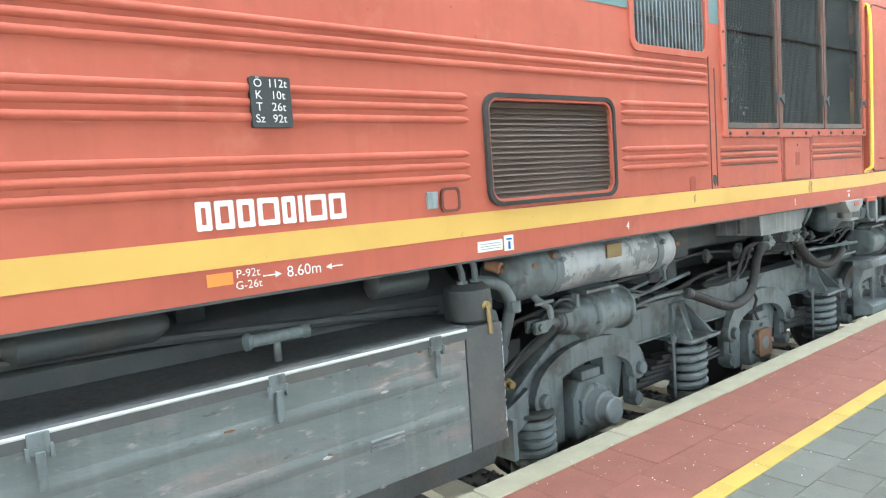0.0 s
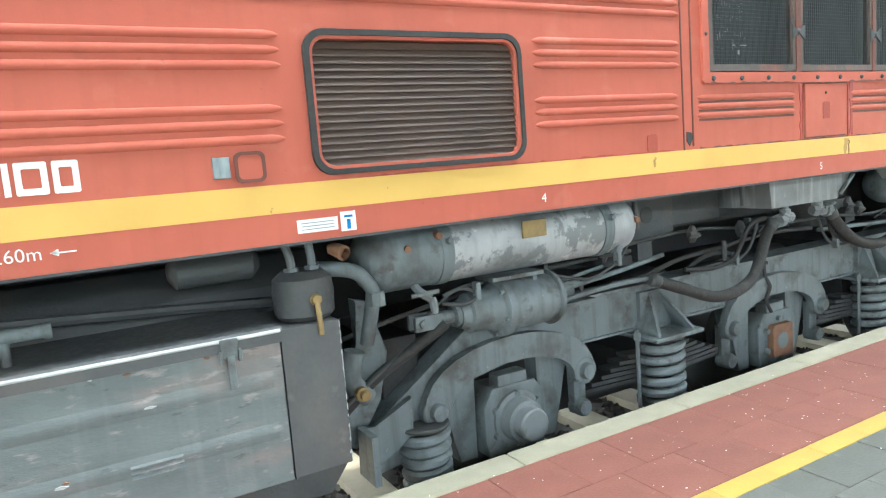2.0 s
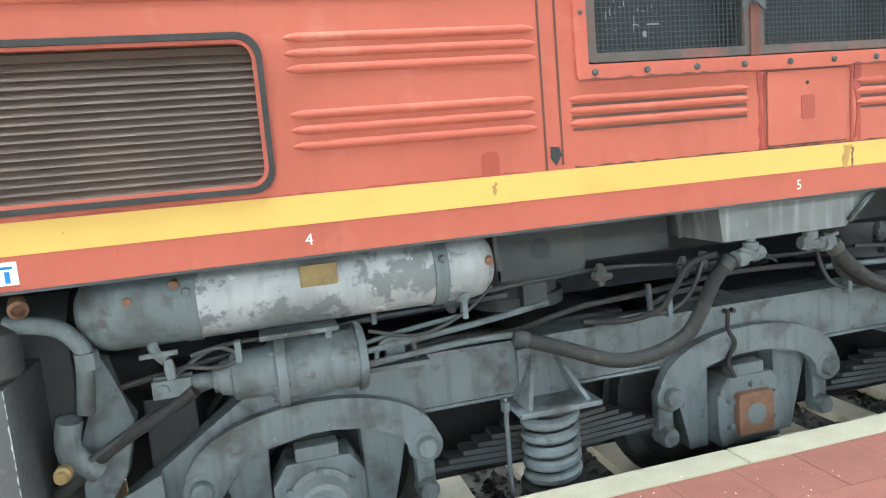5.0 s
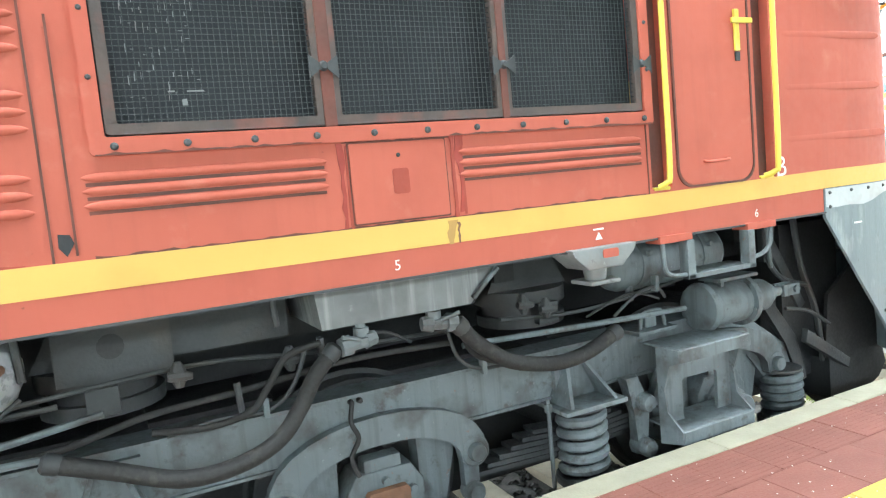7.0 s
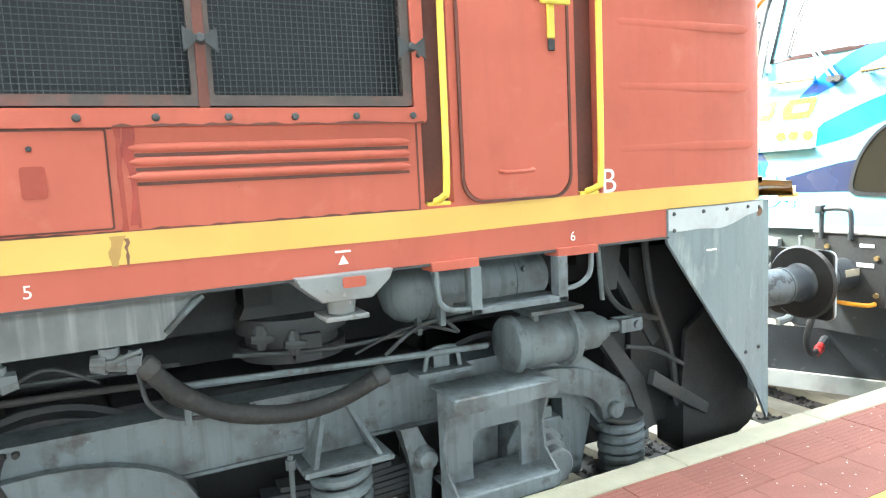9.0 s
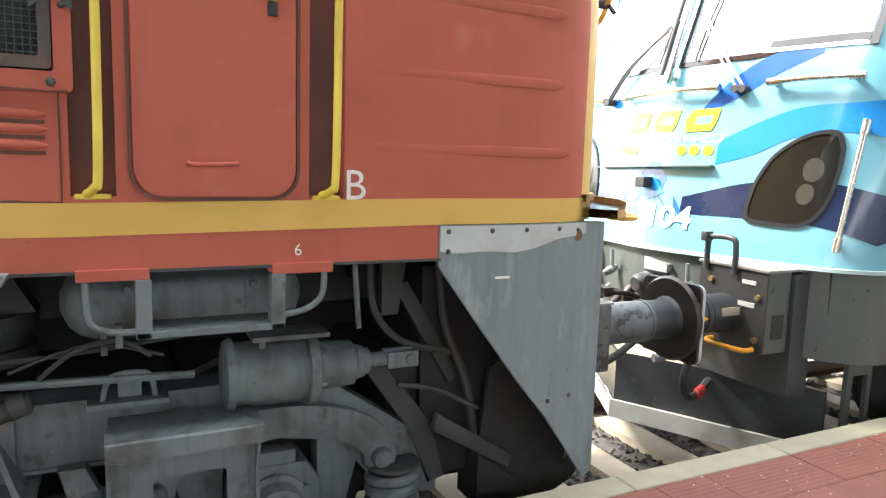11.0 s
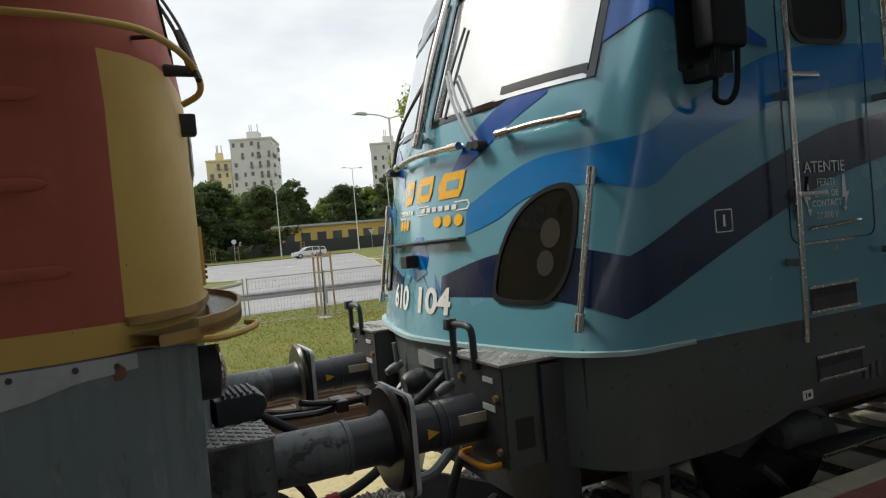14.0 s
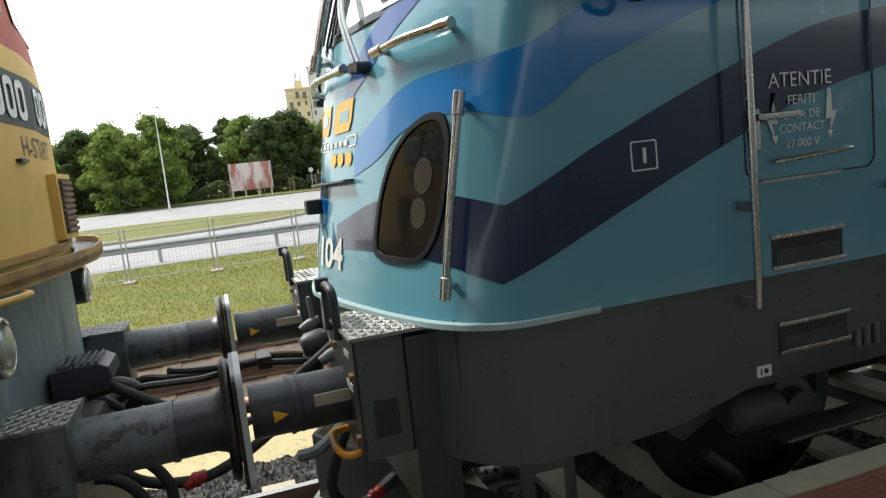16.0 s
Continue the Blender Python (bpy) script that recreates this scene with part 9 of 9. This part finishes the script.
# trees
def tree(seed, h, w, leaf, n=2600, trunk=0.28, clear=0.25, size=0.16):
    """A trunk that forks into limbs, and a crown of small leaf clumps round their ends."""
    r = random.Random(seed)
    t = thing("tree", (0, 0, 0), "leafy broadleaved tree with an uneven crown", "tree", "trees")
    bm = B()
    tips = []
    base = h * clear
    lathe(bm, (0, 0, -0.2), (0.1 * r.uniform(-1, 1), 0, base * 1.3), [(0, trunk), (0.1, trunk * 0.8), (1, trunk * 0.55)], 10)
    for i in range(15):
        a = i * 2.4 + r.uniform(-0.4, 0.4)
        k = r.uniform(0.25, 0.95)
        z1 = base + (h - base) * r.uniform(0.15, 0.95)
        rad = w * 0.5 * k * math.sin(math.pi * min(0.93, max(0.14, (z1 - base) / (h - base) * 0.8 + 0.12)))
        tip = Vector((rad * math.cos(a), rad * math.sin(a), z1))
        tube(bm, [(0, 0, base * r.uniform(0.8, 1.25)), (tip.x * 0.4, tip.y * 0.4, base + (z1 - base) * 0.45), tuple(tip)], trunk * 0.22, 6, 3)
        tips.append(tip)
    part("trunk", bm, BARK, t)
    blobs = []
    for i in range(95):
        tip = r.choice(tips) if i % 2 == 0 else Vector((r.uniform(-.42, .42) * w, r.uniform(-.42, .42) * w, base + (h - base) * r.uniform(0.02, 1.0)))
        d = Vector((r.gauss(0, 1), r.gauss(0, 1), r.gauss(0, 0.8)))
        p = tip + d * w * 0.12
        zz = (p.z - base) / (h - base)
        lim = w * 0.5 * math.sin(math.pi * min(0.97, max(0.05, zz * 0.82 + 0.14)))
        q = math.hypot(p.x, p.y)
        if q > lim:
            p.x *= lim / q
            p.y *= lim / q
        p.z = min(max(p.z, base * 0.8), h)
        blobs.append((p, w * r.choice((0.05, 0.07, 0.09, 0.13))))
    V, F = [], []
    for i in range(n):
        p, s = r.choice(blobs)
        d = Vector((r.gauss(0, 1), r.gauss(0, 1), r.gauss(0, 1))).normalized() * s * (r.uniform(0.45, 1.1) if r.random() < 0.85 else r.uniform(1.1, 1.5))
        c = p + Vector((d.x, d.y, d.z * 0.75))
        nrm = (d.normalized() + Vector((r.gauss(0, .5), r.gauss(0, .5), r.gauss(0, .5) + 0.3))).normalized()
        a = nrm.orthogonal().normalized()
        b = nrm.cross(a)
        l, m = size * r.uniform(0.6, 1.4), size * r.uniform(0.35, 0.8)
        o = len(V)
        V += [tuple(c - a * l), tuple(c + b * m), tuple(c + a * l + nrm * -0.3 * l), tuple(c - b * m)]
        F.append((o, o + 1, o + 2, o + 3))
    me = bpy.data.meshes.new("crown")
    me.from_pydata(V, [], F)
    me.materials.append(leaf)
    ob = new("crown", me)
    ob.parent = t
    ob["kind"] = "stuff"
    return t
ta = tree(1, 15.6, 10.6, LEAF_A, 24000, 0.34, 0.22, 0.17)
ta.matrix_basis = pose(35.0, 50.0, gz(50))
tb = tree(2, 10.5, 8.0, LEAF_B,15000, 0.22, 0.12, 0.25)
tb.matrix_basis = pose(-6, 104, gz(104))
tc = tree(3, 11.5, 9.0, LEAF_C,15000, 0.22, 0.10, 0.25)
tc.matrix_basis = pose(4.0, 97, gz(97))
td = tree(4, 12.0, 8.0, LEAF_B,15000, 0.22, 0.10, 0.25)
td.matrix_basis = pose(22, 112, gz(112))
te = tree(5, 9.8, 8.6, LEAF_C,15000, 0.2, 0.08, 0.25)
te.matrix_basis = pose(-1.0, 95, gz(95))
rng = random.Random(21)
kinds = [tb, td, tc, tb, td, te]
for i in range(30):
    x = -34 + i * 3.6 + rng.uniform(-1.2, 1.2)
    y = 110 + rng.uniform(-5, 9)
    if 33 < x < 68:
        y += 30
    src = kinds[i % 6] if x > 8 else (tc, te, tb)[i % 3]
    k = rng.uniform(0.8, 1.05)
    copy_thing(src, pose(x, y, gz(y), 0, 0, rng.uniform(0, 360)))
for i in range(14):
    x = -30 + i * 9 + rng.uniform(-2, 2)
    y = 134 + rng.uniform(-4, 8)
    copy_thing((td, tb)[i % 2], pose(x, y, gz(y) + 1.2, 0, 0, rng.uniform(0, 360)))
for x, y in ((46, 66), (52, 74), (58, 80), (64, 60), (70, 70)):
    copy_thing((ta, tc, td)[int(x) % 3], pose(x, y, gz(y), 0, 0, x * 37))
# hedge along the far verge
V, F = [], []
rng = random.Random(5)
for _ in range(9000):
    x = rng.uniform(-40, 27)
    y = 104 + rng.uniform(-1.2, 1.2)
    z = gz(104) + 2.4 * rng.random() ** 0.7 * (0.8 + 0.3 * math.sin(x * 0.7))
    a = Vector((rng.gauss(0, 1), rng.gauss(0, 1), rng.gauss(0, 1))).normalized()
    b = a.orthogonal().normalized()
    o = len(V)
    c = Vector((x, y, z))
    s = 0.26
    V += [tuple(c - a * s), tuple(c + b * s * 0.6), tuple(c + a * s), tuple(c - b * s * 0.6)]
    F.append((o, o + 1, o + 2, o + 3))
me = bpy.data.meshes.new("hedge")
me.from_pydata(V, [], F)
me.materials.append(LEAF_B)
tagged(new("hedge", me), "dark dense hedge below the trees", "hedge", "", "stuff")
# staked saplings
def sapling():
    s = thing("sapling", (0, 0, 0), "young tree tied between wooden stakes", "sapling", "saplings")
    for i in range(3):
        bm = B()
        a = i * 2.094
        cyl(bm, (0.35 * math.cos(a), 0.35 * math.sin(a), -0.1), (0.33 * math.cos(a), 0.33 * math.sin(a), 2.05), 0.035, n=8)
        part("stake", bm, STAKE, s)
    for z in (1.9, 1.4):
        P = [(0.34 * math.cos(i * 2.094), 0.34 * math.sin(i * 2.094), z) for i in range(4)]
        for a, b in zip(P, P[1:]):
            part("cross_rail", cyl(B(), a, b, 0.022, n=6), STAKE, s)
    bm = B()
    cyl(bm, (0, 0, 0), (0.03, 0, 2.3), 0.03, 0.015, n=6)
    part("stem", bm, BARK, s)
    return s
sp0 = sapling()
sp0.matrix_basis = pose(14.8, 21.6, gz(21))
for x, y, a in ((28.3, 40.7, 40), (16.5, 95.0, 10), (20.6, 96.0, 80), (24.0, 97.5, 50), (33, 97.0, 0), (12.5, 94, 20), (30.0, 55.0, 20)):
    copy_thing(sp0, pose(x, y, gz(y) + (0.1 if y > 92 else 0), 0, 0, a))
# billboard
bb = thing("billboard", (15.2, 95.5, gz(95)), "faded red and white billboard on posts", "billboard")
bm = B()
bx(bm, 12.6, 18.0, 95.4, 95.55, 1.4, 5.0)
part("board", bm, POSTER, bb)
for x in (12.7, 14.4, 16.1, 17.8):
    bm = B()
    bx(bm, x - 0.08, x + 0.08, 95.55, 95.7, 0.2, 5.0)
    part("post", bm, POLE_WHITE, bb)
for x in (12.55, 17.95):
    bm = B()
    bx(bm, x, x + 0.12, 95.35, 95.6, 1.35, 5.05)
    part("frame_bar", bm, GALV, bb)
# round and triangular road signs
def road_sign(tri, label):
    s = thing("road_sign", (0, 0, 0), label, "road sign", "road signs")
    bm = B()
    cyl(bm, (0, 0, 0), (0, 0, 3.0), 0.035, n=8)
    part("post", bm, GALV, s)
    bm = B()
    if tri:
        prism(bm, [(-0.45, 3.1), (0.45, 3.1), (0, 2.35)], -0.05, -0.03)
    else:
        lathe(bm, (0, -0.03, 2.8), (0, -0.055, 2.8), [(0, 0.32), (1, 0.32)], 20)
    part("plate", bm, PRIMER, s)
    return s
road_sign(False, "round grey road sign seen from behind").matrix_basis = pose(23.2, 94.5, gz(94) + 0.1)
road_sign(True, "triangular road sign on a post").matrix_basis = pose(41.5, 91.0, gz(91))
# dark hoarding before the low building
hd = thing("hoarding", (46, 106, gz(106)), "dark green fence along the far verge", "fence")
for i in range(20):
    x = 24 + i * 2.5
    part("board", bx(B(), x + 0.02, x + 2.48, 106, 106.05, gz(106) - 0.1, gz(106) + 2.1), HOARDING, hd)
    part("post", cyl(B(), (x, 106.1, gz(106) - 0.2), (x, 106.1, gz(106) + 2.25), 0.05, n=8), HOARDING, hd)
# low ochre building behind the trees
lb = thing("low_building", (48, 128, gz(128)), "long low ochre building with dark windows", "building")
bm = B()
bx(bm, 33, 66, 128, 136, 0.2, 5.4)
part("wall", bm, WALL_YELLOW, lb)
bm = B()
bx(bm, 32.6, 66.4, 127.6, 136.4, 5.4, 5.8)
part("roof", bm, GALV, lb)
for i in range(10):
    bm = B()
    bx(bm, 34.5 + i * 3.1, 36.3 + i * 3.1, 127.96, 128.05, 2.2, 4.2)
    part("window", bm, PANE, lb)
# apartment towers
def tower(a, d, w, depth, z0, z1, mat_, floors, cols, label):
    """Corner at a, front along direction d."""
    d = Vector((*d, 0)).normalized()
    e = Vector((-d.y, d.x, 0))
    t = thing("apartment_tower", (*a, z0), label, "apartment building", "apartment towers")
    def P(u, v, z):
        return Vector((*a, 0)) + d * u + e * v + Vector((0, 0, z))
    def block(bm, u0, u1, v0, v1, za, zb):
        vs = [bm.verts.new(P(u, v, z)) for z in (za, zb) for v in (v0, v1) for u in (u0, u1)]
        for f in ((0, 2, 3, 1), (4, 5, 7, 6), (0, 1, 5, 4), (2, 6, 7, 3), (0, 4, 6, 2), (1, 3, 7, 5)):
            bm.faces.new([vs[i] for i in f])
    bm = B()
    block(bm, 0, w, 0, depth, z0, z1)
    part("wall", bm, mat_, t)
    bm = B()
    block(bm, -0.2, w + 0.2, -0.2, depth + 0.2, z1, z1 + 0.5)
    block(bm, w * 0.35, w * 0.65, depth * 0.3, depth * 0.6, z1 + 0.5, z1 + 3.0)
    part("roof", bm, mat_, t)
    bm = B()
    for u in (w * 0.4, w * 0.45, w * 0.6):
        q = P(u, depth * 0.45, z1 + 3)
        cyl(bm, q, q + Vector((0, 0, 2.4)), 0.12, n=6)
    part("antenna", bm, GALV, t)
    fh = (z1 - z0) / floors
    rr = random.Random(int(w * 10))
    me = None
    for side in (0, 1):
        n = cols if side == 0 else max(2, int(cols * depth / w))
        span = w if side == 0 else depth
        for i in range(n):
            for k in range(floors):
                if rr.random() < 0.12:
                    continue
                u = span * (i + 0.5 + rr.uniform(-0.16, 0.16)) / n
                z = z0 + fh * (k + 0.35 + rr.uniform(-0.06, 0.06))
                s = span / n * rr.uniform(0.12, 0.22)
                bm = B()
                if side == 0:
                    block(bm, u - s, u + s, -0.06, 0.05, z, z + fh * 0.42)
                else:
                    block(bm, w - 0.05, w + 0.06, u - s, u + s, z, z + fh * 0.42)
                part("window", bm, PANE, t)
                if rr.random() < 0.4:
                    bm = B()
                    if side == 0:
                        block(bm, u - s * 0.9, u + s * 1.1, -0.55, -0.06, z - 0.6, z + 0.35)
                    else:
                        block(bm, w + 0.06, w + 0.55, u - s * 0.9, u + s * 1.1, z - 0.6, z + 0.35)
                    part("balcony", bm, BALCONY, t)
    return t
tower((40.6, 200), (10.6, -4), 11.6, 15, 2.0, 33.0, TOWER_W, 11, 5, "grey-white apartment tower above the trees")
tower((33.9, 201.5), (6.5, -1.5), 6.7, 12, 2.0, 27.4, TOWER_Y, 9, 3, "cream apartment block beside the white tower")
tower((82.7, 200), (10.6, -4), 11.6, 15, 2.0, 31.0, TOWER_W, 10, 5, "grey-white apartment tower above the trees")

# overhead wires
wires = thing("overhead_wires", (14, 8, 5.5), "thin overhead contact and carrier wires", "wires")
for z0, z1 in ((5.75, 5.74), (5.46, 5.50), (6.02, 6.75)):
    bm = B()
    tube(bm, [(-20, 8, z0 - (z1 - z0) * 6), (45, 8, z1 + (z1 - z0) * 6)], 0.009, 6, 0)
    part("wire", bm, RUBBER, wires)
bm = B()
for i in range(6):
    lathe(bm, (11.55 + i * 0.085, 8, 5.755), (11.62 + i * 0.085, 8, 5.755), [(0, 0.015), (0.5, 0.045), (1, 0.015)], 10)
part("insulator", bm, PRIMER, wires)
bm = B()
tube(bm, [(14, 9.5, 7.4), (34, 9.5, 8.2)], 0.009, 6, 0)
part("wire", bm, RUBBER, wires)

# moving cars on the road
def car(wagon, paint, label):
    c = thing("car", (0, 0, 0), label, "car")
    prof = [(-2.15, 0.35), (-2.2, 0.62), (-2.05, 0.80), (-1.15, 0.92), (-0.5, 1.38), (0.2, 1.46), (1.1, 1.42), (1.95, 1.30) if wagon else (1.25, 1.22), (2.15, 0.92), (2.2, 0.6), (2.15, 0.35)]
    bm = B()
    prism(bm, prof, -0.85, 0.85, bevel=0.08)
    part("body", bm, paint, c)
    for s in (-1, 1):
        for pts in (((-0.95, 0.95), (-0.45, 1.32), (0.25, 1.38), (0.25, 0.95)), ((0.32, 0.95), (0.32, 1.38), (1.05, 1.34), (1.2, 0.95))) + ((((1.28, 0.95), (1.15, 1.33), (1.85, 1.25), (2.0, 0.98)),) if wagon else ()):
            bm = B()
            prism(bm, list(pts), s * 0.845 - 0.02, s * 0.845 + 0.02)
            part("side_window", bm, PANE, c)
        for x in (-1.35, 1.3):
            w = part("wheel", lathe(B(), (x, s * 0.68, 0.31), (x, s * 0.87, 0.31), [(0, 0.2), (0.05, 0.31), (0.9, 0.31), (1, 0.27)], 20), TYRE, c)
            part("rim", lathe(B(), (x, s * 0.865, 0.31), (x, s * 0.885, 0.31), [(0, 0.19), (1, 0.16)], 16), GALV, w)
    for x, m in ((-2.18, LENS), (2.15, RED_HOSE)):
        for s in (-1, 1):
            bm = B()
            bx(bm, x - 0.06, x + 0.06, s * 0.62 - 0.16, s * 0.62 + 0.16, 0.66, 0.80, 0.02)
            part("head_lamp" if x < 0 else "tail_lamp", bm, m, c)
    return c
GALV_PAINT = material("silver_car_paint", (0.66, 0.67, 0.68), (0.6, 0.61, 0.62), 0.3, metal=0.2, scale=1, bump=0, coat=0.5)
car_a = car(True, GALV_PAINT, "silver estate car driving along the road")
car_b = car(False, CAR_WHITE, "white saloon car driving along the road")


def car_rows(x14, speed, y, turn):
    return [(t, pose(x14 + speed * (t - 14), y, gz(y) + 0.012, 0, 0, turn)) for t in (0, 8, 14, 16)]


def motions():
    # the estate leaves along the side road behind the trees
    leaving = [(15.0, 15.6, 93.0, -24), (15.4, 8.65, 97.0, -30), (16.0, -1.5, 104.0, -34)]
    walk(car_a, [r for r in car_rows(31.7, -16.4, 88.5, 0) if r[0] < 15] + [(14.5, pose(23.5, 89.2, gz(89.2) + 0.012, 0, 0, -8))] + [(t, pose(x, y, gz(y) + 0.10, 0, 0, a)) for t, x, y, a in leaving])
    walk(car_b, car_rows(10.4, 15.4, 85.5, 180))

# ---- tiles of the platform, piece by piece ----
ribbed = tile_mesh("ribbed_tile", 0.30, 0.30, 0.0, PAVER_RED, 10)
plain_tile = tile_mesh("red_tile", 0.30, 0.30, 0.0, PAVER_RED)
yellow_tile = tile_mesh("yellow_tile", 0.30, 0.10, 0.0, PAVER_YELLOW)
grey_paver = tile_mesh("grey_paver", 0.20, 0.20, 0.0, PAVER_GREY)
kerb_me = tile_mesh("kerb_stone", 1.0, 0.155, 0.004, CONCRETE, 0, 0.012)
lay("kerb_stone", kerb_me, -4, 19, 2.085, 1.0)
lay("red_tile", plain_tile, 1.0, 5.79, 1.785, 0.30)
lay("ribbed_tile", ribbed, 5.8, 19, 1.785, 0.30)
lay("red_tile", plain_tile, 1.0, 19, 1.485, 0.30, 0.15)
lay("yellow_tile", yellow_tile, 1.0, 19, 1.385, 0.30)
for r in range(7):
    lay("grey_paver", grey_paver, 1.6 , 8.2, 1.185 - 0.2 * r, 0.20, 0.1 * (r % 2))
bm = B()
for x0, x1, y0, y1, m in ((-20, 1.0, 1.485, 2.085, 0), (19, 40, 1.485, 2.085, 0), (-20, 1.6, -7, 1.385, 1), (8.25, 40, -7, 1.385, 1), (1.6, 8.25, -7, -0.02, 1)):
    bx(bm, x0, x1, y0 + 0.002, y1 - 0.002, PLAT - 0.03, PLAT - 0.001, 0, m)
part("far_paving", bm, [PAVER_RED, PAVER_GREY], platform, "paving further along the platform", kind="stuff")
# pale litter flecks trodden into the tiles
rng = random.Random(3)
bm = B()
for _ in range(700):
    x, y = rng.uniform(1.5, 12), rng.uniform(0.3, 2.1)
    if rng.random() < 0.5:
        y = rng.uniform(1.4, 2.1)
    s = rng.uniform(0.0015, 0.0048)
    a = rng.uniform(0, 3.14)
    c, d = math.cos(a) * s, math.sin(a) * s
    z = PLAT + 0.0065
    f = bm.faces.new([bm.verts.new((x + p * c - q * d * 0.5, y + p * d + q * c * 0.5, z)) for p, q in ((-1, -1), (1, -1), (1.2, 1), (-0.8, 1))])
part("litter_flecks", bm, WHITE, platform, "pale flecks trodden into the paving", kind="stuff")
motions()
